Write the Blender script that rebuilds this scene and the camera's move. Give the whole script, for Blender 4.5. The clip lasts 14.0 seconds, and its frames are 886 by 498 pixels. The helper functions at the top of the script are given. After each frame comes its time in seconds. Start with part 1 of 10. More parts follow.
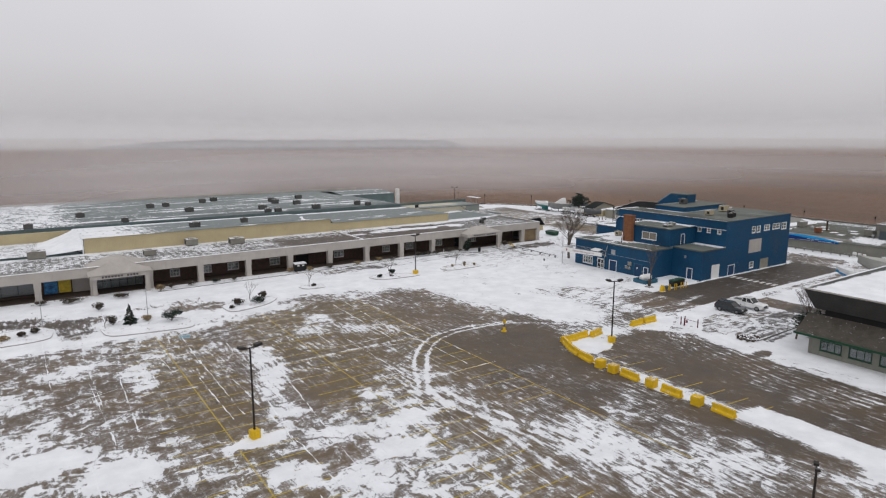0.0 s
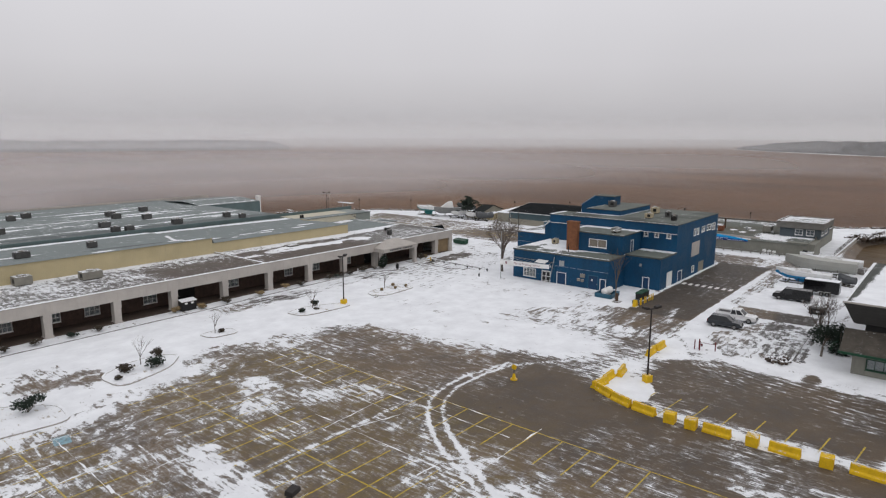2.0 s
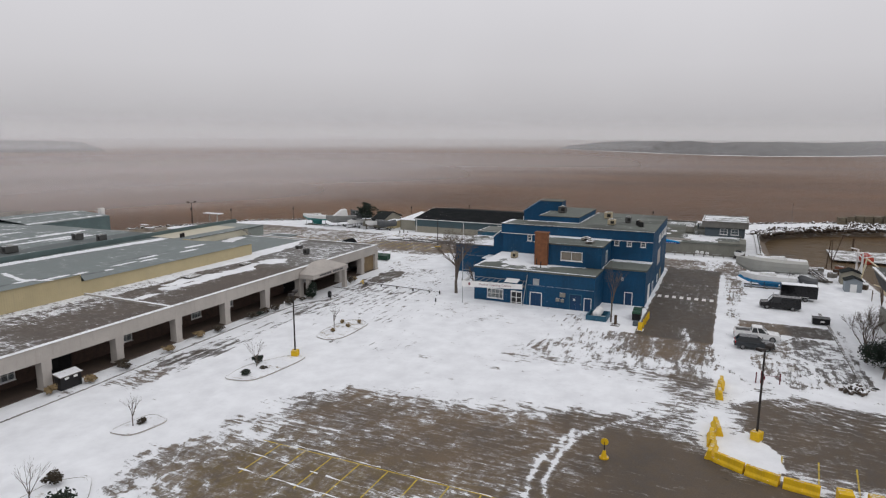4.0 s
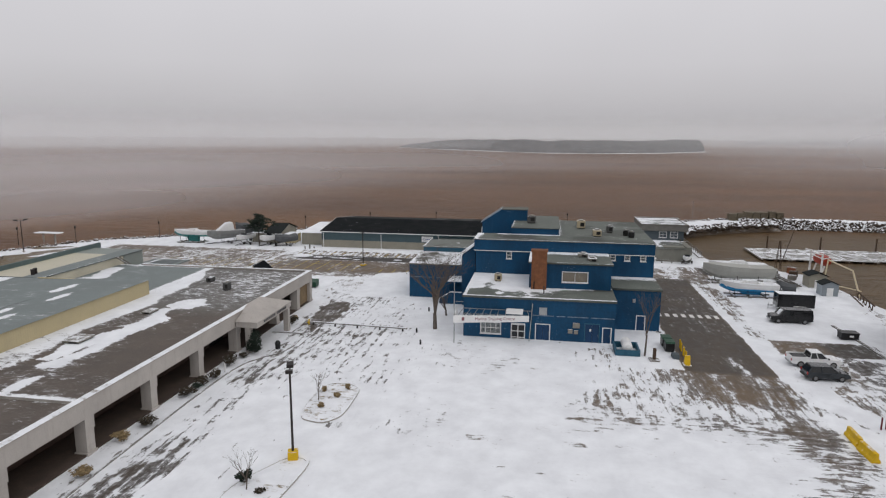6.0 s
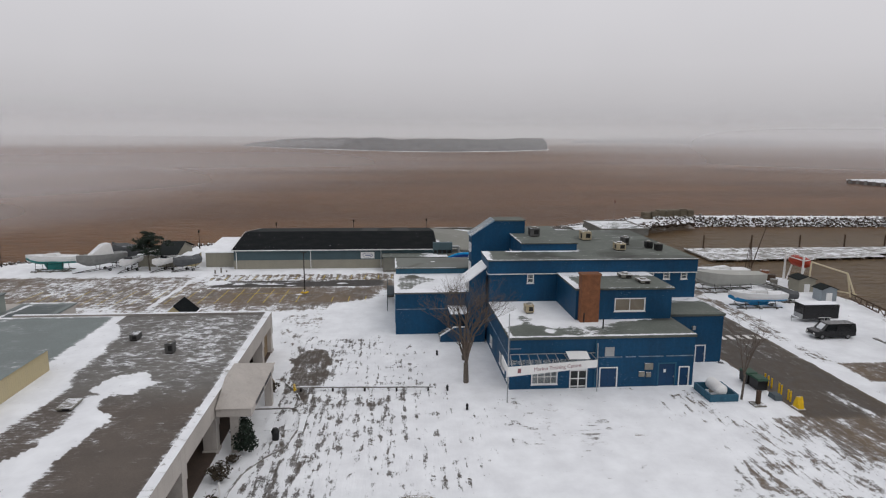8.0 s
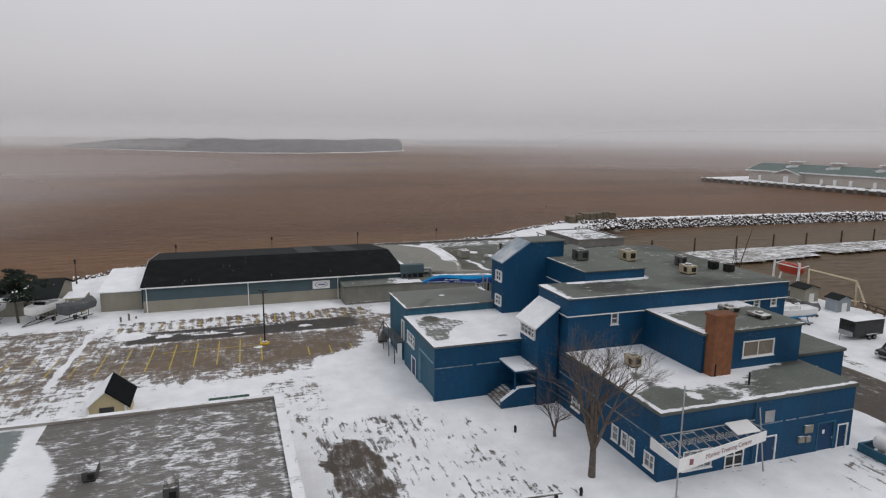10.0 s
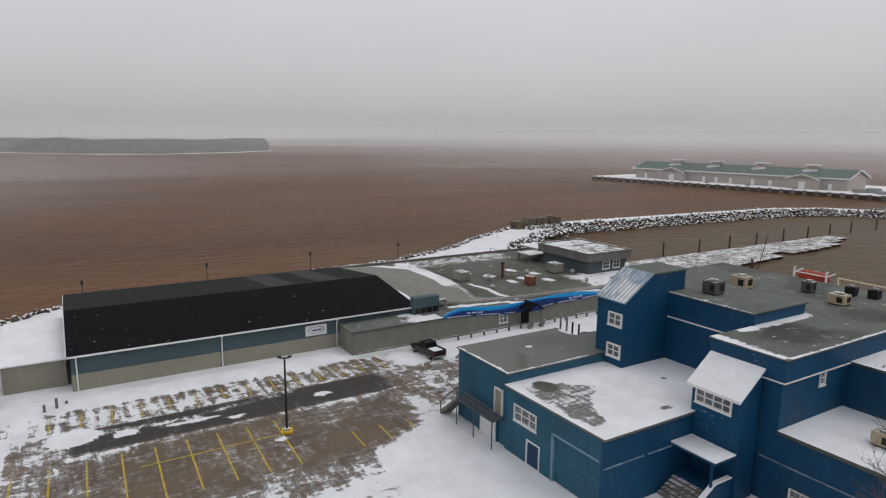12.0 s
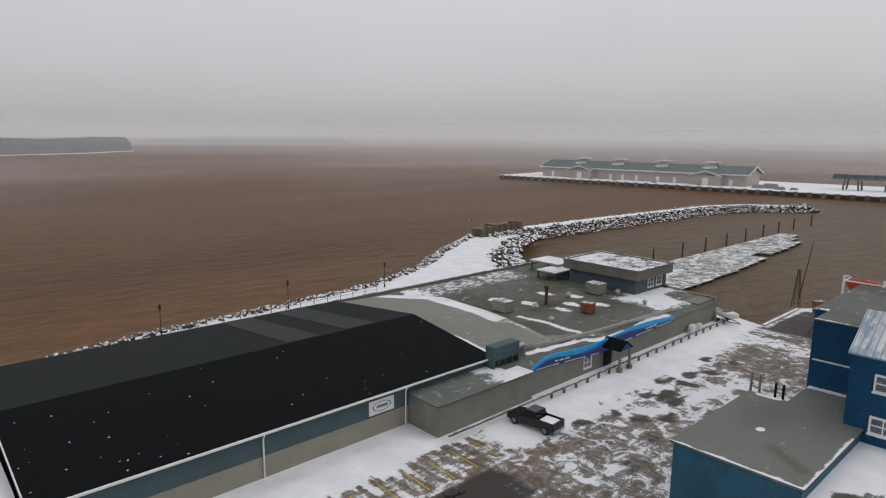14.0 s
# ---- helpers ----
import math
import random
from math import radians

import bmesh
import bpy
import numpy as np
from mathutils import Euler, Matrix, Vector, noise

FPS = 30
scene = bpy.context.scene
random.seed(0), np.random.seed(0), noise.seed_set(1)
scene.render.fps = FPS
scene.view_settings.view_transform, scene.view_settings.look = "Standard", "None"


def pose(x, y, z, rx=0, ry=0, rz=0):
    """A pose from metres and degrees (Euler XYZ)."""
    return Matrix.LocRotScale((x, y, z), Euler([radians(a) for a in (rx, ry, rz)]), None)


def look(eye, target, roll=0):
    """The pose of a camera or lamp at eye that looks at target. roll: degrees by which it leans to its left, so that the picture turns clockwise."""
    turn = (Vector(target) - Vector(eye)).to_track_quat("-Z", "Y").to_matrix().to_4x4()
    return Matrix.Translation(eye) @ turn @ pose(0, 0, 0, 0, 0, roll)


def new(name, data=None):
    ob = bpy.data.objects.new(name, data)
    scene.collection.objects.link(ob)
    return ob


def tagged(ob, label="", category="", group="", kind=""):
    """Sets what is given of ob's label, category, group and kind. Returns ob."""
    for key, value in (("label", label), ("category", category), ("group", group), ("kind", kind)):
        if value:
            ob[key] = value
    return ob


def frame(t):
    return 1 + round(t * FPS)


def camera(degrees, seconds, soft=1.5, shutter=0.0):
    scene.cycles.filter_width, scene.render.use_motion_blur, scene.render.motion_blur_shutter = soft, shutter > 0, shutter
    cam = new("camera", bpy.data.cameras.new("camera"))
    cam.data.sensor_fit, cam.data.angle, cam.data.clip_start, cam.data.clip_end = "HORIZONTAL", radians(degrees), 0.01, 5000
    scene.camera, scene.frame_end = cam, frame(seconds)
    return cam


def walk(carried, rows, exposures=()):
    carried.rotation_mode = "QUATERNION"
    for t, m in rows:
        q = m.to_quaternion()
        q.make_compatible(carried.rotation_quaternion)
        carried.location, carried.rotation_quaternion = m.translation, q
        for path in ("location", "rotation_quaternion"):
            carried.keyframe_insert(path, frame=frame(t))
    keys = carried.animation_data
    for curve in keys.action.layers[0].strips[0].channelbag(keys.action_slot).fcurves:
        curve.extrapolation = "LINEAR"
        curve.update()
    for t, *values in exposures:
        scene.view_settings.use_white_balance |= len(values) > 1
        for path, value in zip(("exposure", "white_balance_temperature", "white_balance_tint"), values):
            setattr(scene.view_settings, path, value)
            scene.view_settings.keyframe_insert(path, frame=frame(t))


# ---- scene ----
cam = camera(69.9, 14.0, soft=1.2)
METRES, EYE, TILT, LEAN, TURN = 213.1, 28.0, 0.0, 0.0, -34.2
ROWS = [
    (0.0, 0.0, 0.0, 0.0, 0.0, -10.29, -0.01),
    (0.5, -0.0239, 0.0263, -0.0006, -4.21, -10.29, -0.05),
    (1.0, -0.046, 0.0541, -0.0013, -8.11, -10.26, -0.09),
    (1.5, -0.0662, 0.0836, -0.0021, -12.11, -10.23, -0.1),
    (2.0, -0.0842, 0.1143, -0.0029, -16.12, -10.22, -0.11),
    (2.5, -0.0992, 0.1435, -0.0036, -19.81, -10.21, -0.13),
    (3.0, -0.1133, 0.1761, -0.0041, -23.61, -10.19, -0.13),
    (5.5, -0.1518, 0.3521, -0.0051, -42.68, -10.23, -0.26),
    (6.0, -0.1527, 0.3884, -0.0053, -46.4, -10.25, -0.28),
    (6.5, -0.1518, 0.4239, -0.0061, -49.96, -10.24, -0.33),
    (7.0, -0.1484, 0.4595, -0.0062, -53.38, -10.31, -0.36),
    (7.5, -0.1434, 0.4949, -0.0069, -56.9, -10.3, -0.41),
    (8.0, -0.136, 0.5301, -0.0075, -60.54, -10.3, -0.42),
    (10.5, -0.07, 0.6966, -0.009, -77.63, -10.09, -0.54),
    (11.0, -0.0518, 0.7271, -0.0092, -80.7, -10.08, -0.53),
    (11.5, -0.0319, 0.7566, -0.009, -83.88, -10.1, -0.57),
    (12.0, -0.0106, 0.7852, -0.0092, -86.9, -10.08, -0.55),
    (12.5, 0.0125, 0.8126, -0.0094, -89.83, -10.08, -0.56),
    (13.0, 0.037, 0.8389, -0.0098, -92.72, -10.1, -0.57),
    (13.5, 0.0631, 0.8639, -0.0097, -95.55, -10.09, -0.57),
    (14.0, 0.0898, 0.8871, -0.0106, -98.33, -10.1, -0.51),
]
walk(cam, [(t, pose(0, 0, EYE, TILT, LEAN, TURN) @ pose(METRES * x, METRES * y, METRES * z, 90 + pitch, roll, yaw)) for t, x, y, z, yaw, pitch, roll in ROWS],
     exposures=[(0.0, 0.22), (3.0, 0.15), (6.5, 0.10), (8.0, 0.08), (11.5, 0.03), (14.0, 0.0)])

# ---- sky and light: an overcast winter day ----
world = bpy.data.worlds.new("overcast_sky")
scene.world = world
world.use_nodes = True
wt = world.node_tree
wt.nodes.clear()
w_out = wt.nodes.new("ShaderNodeOutputWorld")
w_bg = wt.nodes.new("ShaderNodeBackground")
w_sky = wt.nodes.new("ShaderNodeTexSky")
w_sky.sky_type, w_sky.sun_disc = "NISHITA", False
w_sky.sun_elevation, w_sky.sun_rotation, w_sky.dust_density = radians(38), radians(200), 6.0
w_dim = wt.nodes.new("ShaderNodeVectorMath")
w_dim.operation = "SCALE"
w_dim.inputs["Scale"].default_value = 0.05
w_co = wt.nodes.new("ShaderNodeTexCoord")
w_sep = wt.nodes.new("ShaderNodeSeparateXYZ")
w_ramp = wt.nodes.new("ShaderNodeValToRGB")
els = w_ramp.color_ramp.elements
els[0].position, els[0].color = 0.0, (0.44, 0.432, 0.448, 1)
els[1].position, els[1].color = 1.0, (0.703, 0.697, 0.726, 1)
for p, c in ((0.02, (0.465, 0.455, 0.472, 1)), (0.05, (0.52, 0.508, 0.528, 1)), (0.10, (0.588, 0.576, 0.60, 1)), (0.22, (0.668, 0.657, 0.686, 1)), (0.5, (0.703, 0.697, 0.726, 1))):
    e = els.new(p)
    e.color = c
w_noise = wt.nodes.new("ShaderNodeTexNoise")
w_noise.inputs["Scale"].default_value, w_noise.inputs["Detail"].default_value = 2.2, 3
w_cl = wt.nodes.new("ShaderNodeMapRange")
w_cl.inputs["From Min"].default_value, w_cl.inputs["From Max"].default_value = 0.3, 0.7
w_cl.inputs["To Min"].default_value, w_cl.inputs["To Max"].default_value = 0.96, 1.04
w_mul = wt.nodes.new("ShaderNodeVectorMath")
w_mul.operation = "SCALE"
w_mix = wt.nodes.new("ShaderNodeMix")
w_mix.data_type = "RGBA"
w_mix.inputs[0].default_value = 0.08
for a, b in ((w_co.outputs["Generated"], w_sep.inputs[0]), (w_sep.outputs["Z"], w_ramp.inputs[0]), (w_co.outputs["Generated"], w_noise.inputs["Vector"]),
             (w_noise.outputs[0], w_cl.inputs[0]), (w_ramp.outputs[0], w_mul.inputs[0]), (w_cl.outputs[0], w_mul.inputs["Scale"]),
             (w_sky.outputs[0], w_dim.inputs[0]), (w_mul.outputs[0], w_mix.inputs[6]), (w_dim.outputs[0], w_mix.inputs[7]),
             (w_mix.outputs[2], w_bg.inputs[0]), (w_bg.outputs[0], w_out.inputs[0])):
    wt.links.new(a, b)
sun = new("sun", bpy.data.lights.new("sun", "SUN"))
sun.data.energy, sun.data.angle, sun.data.color = 0.4, radians(40), (1.0, 0.985, 0.965)
sun.matrix_world = look((0, 0, 100), (45, 60, 0))

# ---- node materials ----
def shader(name):
    m = bpy.data.materials.new(name)
    m.use_nodes = True
    return m, m.node_tree, m.node_tree.nodes["Principled BSDF"]


def node(nt, kind, links=(), **values):
    n = nt.nodes.new("ShaderNode" + kind)
    for k, v in values.items():
        if k == "op":
            n.operation = v
        elif k == "rgba":
            n.data_type = v
        else:
            n.inputs[int(k[1:]) if k[0] == "i" and k[1:].isdigit() else k.replace("_", " ")].default_value = v
    for sock, out in links:
        nt.links.new(out, n.inputs[sock])
    return n


def maths(nt, op, a, b):
    n = nt.nodes.new("ShaderNodeMath")
    n.operation = op
    for i, v in enumerate((a, b)):
        if isinstance(v, (int, float)):
            n.inputs[i].default_value = v
        else:
            nt.links.new(v, n.inputs[i])
    return n.outputs[0]


def rng(nt, v, a, b, c=0.0, d=1.0, smooth=False):
    n = nt.nodes.new("ShaderNodeMapRange")
    n.interpolation_type = "SMOOTHSTEP" if smooth else "LINEAR"
    for i, x in enumerate((a, b, c, d)):
        n.inputs[i + 1].default_value = x
    nt.links.new(v, n.inputs[0])
    return n.outputs[0]


def mixc(nt, f, a, b):
    n = nt.nodes.new("ShaderNodeMix")
    n.data_type = "RGBA"
    for i, v in ((0, f), (6, a), (7, b)):
        if hasattr(v, "is_linked"):
            nt.links.new(v, n.inputs[i])
        else:
            n.inputs[i].default_value = v
    return n.outputs[2]


SNOW = (0.85, 0.87, 0.895, 1)
SNOW_DIM = (0.73, 0.745, 0.77, 1)


def surf(name, col, rough=0.7, metal=0.0, var=0.2, size=1.5, bump=0.15, bsize=0.12, lap=None, lapdepth=0.6, dirt=None, snow=0.0, cover=False,
         second=None, flecks=None, stretch=(1, 1, 1), edge=0.13, grain=2.2, coat=0.0, world=True, islands=False, random=False, spec=0.28):
    """A surface: colour with variation at two scales, relief, lapped boards or ribs (axis, width), stains, snow lying on upward
    faces (snow) or where the mesh's own cover says (cover)."""
    m, nt, bs = shader(name)
    ge = nt.nodes.new("ShaderNodeNewGeometry")
    tc = nt.nodes.new("ShaderNodeTexCoord")
    at = ge.outputs["Position"] if world else tc.outputs["Object"]
    mp = node(nt, "Mapping", [("Vector", at)], Scale=stretch)
    big = node(nt, "TexNoise", [("Vector", mp.outputs[0])], Scale=1 / size, Detail=4.0, Roughness=0.6)
    fine = node(nt, "TexNoise", [("Vector", mp.outputs[0])], Scale=1 / bsize, Detail=3.0, Roughness=0.6)
    c = Vector(col)
    lo, hi = (*(c * (1 - var)), 1), (*[min(1, v) for v in c * (1 + var)], 1)
    colour = mixc(nt, rng(nt, big.outputs[0], 0.3, 0.7), lo, hi)
    if second:
        tone = node(nt, "Attribute")
        tone.attribute_name = "tone"
        s = Vector(second)
        colour = mixc(nt, tone.outputs["Fac"], colour, mixc(nt, rng(nt, big.outputs[0], 0.3, 0.7), (*(s * (1 - var)), 1), (*(s * (1 + var)), 1)))
    g = rng(nt, fine.outputs[0], 0.25, 0.75, 1 - var * 0.7, 1 + var * 0.7)
    sc = node(nt, "VectorMath", [(0, colour), ("Scale", g)], op="SCALE")
    colour = sc.outputs[0]
    if islands or random:
        oi = ge.outputs["Random Per Island"] if islands else nt.nodes.new("ShaderNodeObjectInfo").outputs["Random"]
        colour = node(nt, "VectorMath", [(0, colour), ("Scale", rng(nt, oi, 0, 1, 0.72, 1.28))], op="SCALE").outputs[0]
    if dirt:
        st = node(nt, "Mapping", [("Vector", at)], Scale=(1.3, 1.3, 0.16))
        dn = node(nt, "TexNoise", [("Vector", st.outputs[0])], Scale=1.4, Detail=6.0, Roughness=0.65)
        colour = mixc(nt, rng(nt, dn.outputs[0], 0.52, 0.75, 0, 0.55), colour, (*dirt, 1))
    if flecks:
        # small chips and scuffs, in loose groups
        fm = node(nt, "Mapping", [("Vector", at)], Scale=(1.0, 1.0, 2.6))
        chips = node(nt, "TexNoise", [("Vector", fm.outputs[0])], Scale=2.8, Detail=7.0, Roughness=0.75)
        where = node(nt, "TexNoise", [("Vector", at)], Scale=0.28, Detail=2.0)
        k = maths(nt, "ADD", chips.outputs[0], rng(nt, where.outputs[0], 0.35, 0.7, -0.09, 0.07))
        colour = mixc(nt, rng(nt, k, 0.655, 0.70, 0, 0.8), colour, (*flecks, 1))
    height = rng(nt, fine.outputs[0], 0.2, 0.8, 0, bump * 0.03)
    if lap:
        sp = node(nt, "SeparateXYZ", [(0, at)])
        f = maths(nt, "FRACT", maths(nt, "DIVIDE", sp.outputs["XYZ".index(lap[0])], lap[1]), 0.0)
        height = maths(nt, "ADD", height, maths(nt, "MULTIPLY", f, lapdepth * 0.03))
        colour = mixc(nt, rng(nt, f, 0.0, 0.12, 0.35, 0.0), colour, (*(c * 0.35), 1))
    roughness = rng(nt, big.outputs[0], 0.3, 0.7, max(0.02, rough - 0.12), min(1, rough + 0.12))
    if cover or snow:
        n1 = node(nt, "TexNoise", [("Vector", node(nt, "Mapping", [("Vector", at)], Scale=(1.0, 0.8, 1.0)).outputs[0])], Scale=1 / grain, Detail=10.0, Roughness=0.72, Distortion=0.5)
        n2 = node(nt, "TexNoise", [("Vector", node(nt, "Mapping", [("Vector", at)], Scale=(0.3, 1.3, 1.0)).outputs[0])], Scale=2.4 / grain, Detail=7.0, Roughness=0.72)
        n3 = node(nt, "TexNoise", [("Vector", node(nt, "Mapping", [("Vector", at)], Scale=(1.6, 0.3, 1.0)).outputs[0])], Scale=3.4 / grain, Detail=6.0, Roughness=0.75)
        fl_ = node(nt, "Attribute")
        fl_.attribute_name = "flow"
        lines = nt.nodes.new("ShaderNodeMix")
        for k, v in ((0, fl_.outputs["Fac"]), (2, n3.outputs[0]), (3, n2.outputs[0])):
            nt.links.new(v, lines.inputs[k])
        n = maths(nt, "ADD", maths(nt, "MULTIPLY", n1.outputs[0], 0.56), maths(nt, "MULTIPLY", lines.outputs[0], 0.44))
        n = rng(nt, n, 0.35, 0.65)
        if cover:
            ca = node(nt, "Attribute")
            ca.attribute_name = "snow"
            k = maths(nt, "SUBTRACT", maths(nt, "ADD", n, ca.outputs["Fac"]), 1.0)
        else:
            sz = node(nt, "SeparateXYZ", [(0, ge.outputs["Normal"])])
            k = maths(nt, "SUBTRACT", maths(nt, "ADD", n, maths(nt, "MULTIPLY", rng(nt, sz.outputs[2], 0.35, 0.85), snow)), 1.0)
        mask = rng(nt, k, -edge, edge, 0, 1, True)
        sn = node(nt, "TexNoise", [("Vector", at)], Scale=0.35, Detail=8.0, Roughness=0.6)
        frost = maths(nt, "MAXIMUM", mask, rng(nt, k, -edge - 0.22, edge - 0.03, 0, 0.17, True)) if cover else mask
        colour = mixc(nt, frost, colour, mixc(nt, rng(nt, sn.outputs[0], 0.35, 0.65), SNOW_DIM, SNOW))
        height = maths(nt, "ADD", maths(nt, "MULTIPLY", height, maths(nt, "SUBTRACT", 1.0, mask)), maths(nt, "ADD", maths(nt, "MULTIPLY", mask, 0.05), rng(nt, sn.outputs[0], 0, 1, 0, 0.05)))
        roughness = maths(nt, "ADD", maths(nt, "MULTIPLY", roughness, maths(nt, "SUBTRACT", 1.0, mask)), maths(nt, "MULTIPLY", mask, 0.75))
    nt.links.new(colour, bs.inputs["Base Color"])
    nt.links.new(roughness, bs.inputs["Roughness"])
    bs.inputs["Metallic"].default_value = metal
    bs.inputs["Coat Weight"].default_value = coat
    bs.inputs["Specular IOR Level"].default_value = spec
    bp = node(nt, "Bump", [("Height", height)], Strength=0.8, Distance=1.0)
    nt.links.new(bp.outputs[0], bs.inputs["Normal"])
    return m




def ground_surface(name="wet_asphalt_with_snow", paint=None):
    """Worn tan-brown asphalt under blown snow: solid snow, thin slush at its edges, wet dark spots; the mesh says how much lies where."""
    m, nt, bs = shader(name)
    at = nt.nodes.new("ShaderNodeNewGeometry").outputs["Position"]

    def told(key):
        n = node(nt, "Attribute")
        n.attribute_name = key
        return n.outputs["Fac"]

    def field(scale, detail, rough, stretch=(1, 1, 1), turn=0.0, vec=None, bend=0.0):
        mp = node(nt, "Mapping", [("Vector", vec or at)], Scale=stretch, Rotation=(0, 0, turn))
        return node(nt, "TexNoise", [("Vector", mp.outputs[0])], Scale=scale, Detail=detail, Roughness=rough, Distortion=bend).outputs[0]

    def weigh(f, a, b):
        n = nt.nodes.new("ShaderNodeMix")
        for k, v in ((0, f), (2, a), (3, b)):
            nt.links.new(v, n.inputs[k])
        return n.outputs[0]
    # snow: round drifts, streaks along the wind and the traffic, and grains
    drifts = field(0.62, 10.0, 0.66, bend=0.8)
    along_y, along_x = field(1.65, 8.0, 0.70, (1.4, 0.24, 1)), field(1.3, 8.0, 0.70, (0.25, 1.4, 1))
    cross = maths(nt, "MAXIMUM", field(1.5, 6.0, 0.7, (1.4, 0.25, 1), 0.04), maths(nt, "SUBTRACT", field(1.5, 6.0, 0.7, (0.25, 1.4, 1), 0.04), 0.03))
    lines = weigh(told("flow"), along_y, along_x)
    blot = told("blot")
    grains = field(5.5, 4.0, 0.75)
    n = weigh(blot, maths(nt, "ADD", maths(nt, "MULTIPLY", drifts, 0.36), maths(nt, "MULTIPLY", lines, 0.50)), maths(nt, "ADD", maths(nt, "MULTIPLY", drifts, 0.54), maths(nt, "MULTIPLY", maths(nt, "SUBTRACT", cross, 0.03), 0.32)))
    n = rng(nt, maths(nt, "ADD", n, maths(nt, "MULTIPLY", grains, 0.14)), 0.36, 0.64)
    k = maths(nt, "SUBTRACT", maths(nt, "ADD", n, told("snow")), 1.0)
    mask = rng(nt, k, -0.055, 0.065, 0, 1, True)
    film = maths(nt, "MULTIPLY", rng(nt, k, -0.34, 0.0, 0, 1, True), rng(nt, field(1.9, 7.0, 0.7), 0.38, 0.68, 0.03, 0.44))
    white = maths(nt, "MAXIMUM", mask, film)
    # asphalt
    broad, mid, fine = field(0.16, 4.0, 0.6), field(0.9, 6.0, 0.65), field(7.0, 4.0, 0.7)
    bare = mixc(nt, rng(nt, broad, 0.38, 0.62), (0.090, 0.070, 0.054, 1), (0.138, 0.098, 0.063, 1))
    bare = mixc(nt, rng(nt, mid, 0.42, 0.72, 0, 0.55), bare, (0.170, 0.126, 0.078, 1))
    bare = mixc(nt, maths(nt, "MULTIPLY", told("ochre"), rng(nt, mid, 0.40, 0.62, 0.1, 0.8)), bare, (0.150, 0.112, 0.048, 1))
    tone = told("tone")
    bare = mixc(nt, tone, bare, mixc(nt, rng(nt, mid, 0.35, 0.65), (0.026, 0.024, 0.023, 1), (0.046, 0.041, 0.037, 1)))
    spots = maths(nt, "MULTIPLY", rng(nt, field(0.75, 5.0, 0.6, (1, 0.6, 1), 0.3), 0.665, 0.70, 0, 0.85, True), maths(nt, "SUBTRACT", 1.0, tone))
    bare = mixc(nt, spots, bare, (0.030, 0.028, 0.026, 1))
    bare = node(nt, "VectorMath", [(0, bare), ("Scale", rng(nt, fine, 0.25, 0.75, 0.78, 1.22))], op="SCALE").outputs[0]
    if paint:
        bare = mixc(nt, rng(nt, field(2.2, 6.0, 0.7), 0.30, 0.56, 0.12, 0.92), bare, (*paint, 1))
    soft = field(0.33, 8.0, 0.62)
    snow = mixc(nt, rng(nt, soft, 0.35, 0.65), SNOW_DIM, SNOW)
    nt.links.new(mixc(nt, white, bare, snow), bs.inputs["Base Color"])
    wet = rng(nt, mid, 0.35, 0.65, 0.5, 0.72)
    nt.links.new(maths(nt, "ADD", maths(nt, "MULTIPLY", wet, maths(nt, "SUBTRACT", 1.0, mask)), maths(nt, "MULTIPLY", mask, 0.78)), bs.inputs["Roughness"])
    bs.inputs["Specular IOR Level"].default_value = 0.28
    h = maths(nt, "ADD", maths(nt, "MULTIPLY", mask, 0.045), maths(nt, "ADD", rng(nt, soft, 0, 1, 0, 0.06), rng(nt, fine, 0.2, 0.8, 0, 0.005)))
    h = maths(nt, "ADD", h, maths(nt, "MULTIPLY", maths(nt, "MULTIPLY", lines, mask), 0.05))
    nt.links.new(node(nt, "Bump", [("Height", h)], Strength=0.8, Distance=1.0).outputs[0], bs.inputs["Normal"])
    return m


M_GROUND = ground_surface()
M_PAINT = ground_surface("worn_yellow_line_paint", (0.56, 0.41, 0.035))
M_PAINTW = surf("worn_white_line_paint", (0.72, 0.70, 0.68), 0.6, var=0.15, size=0.8)
M_SNOW = surf("packed_snow", (0.83, 0.85, 0.875), 0.75, var=0.06, size=2, bump=0.6, bsize=0.4)
M_KERB = surf("concrete_kerb_with_snow", (0.36, 0.34, 0.31), 0.85, snow=0.75, grain=1.2)
M_EDGE = surf("damp_dark_kerb", (0.20, 0.19, 0.175), 0.8, var=0.25, snow=0.50, grain=1.0)
M_PAD = surf("dead_grass_with_snow", (0.25, 0.19, 0.10), 0.9, var=0.35, size=0.5, bump=1.0, cover=True, grain=1.2)
M_ROOFB = surf("brown_gravel_roof_with_snow", (0.110, 0.092, 0.079), 0.85, var=0.2, size=3, bump=0.5, bsize=0.1, cover=True, grain=1.0, second=(0.15, 0.146, 0.137))
M_ROOFG = surf("grey_green_roof_felt_with_snow", (0.118, 0.131, 0.115), 0.8, var=0.22, size=4, bsize=0.2, cover=True, grain=1.6, second=(0.048, 0.050, 0.044), edge=0.08)
M_ROOFT = surf("teal_grey_roof_membrane_with_snow", (0.172, 0.198, 0.194), 0.7, var=0.14, size=4, bsize=0.2, cover=True, grain=2.6, second=(0.09, 0.105, 0.105))
M_MEMB = surf("smooth_grey_roof_membrane", (0.20, 0.20, 0.175), 0.7, var=0.10, size=4, bsize=0.4, cover=True, grain=1.6)
M_ROOFO = surf("olive_brown_roof_felt", (0.112, 0.122, 0.106), 0.8, var=0.3, size=3, bsize=0.2, cover=True, grain=1.4, second=(0.070, 0.060, 0.038), edge=0.07)
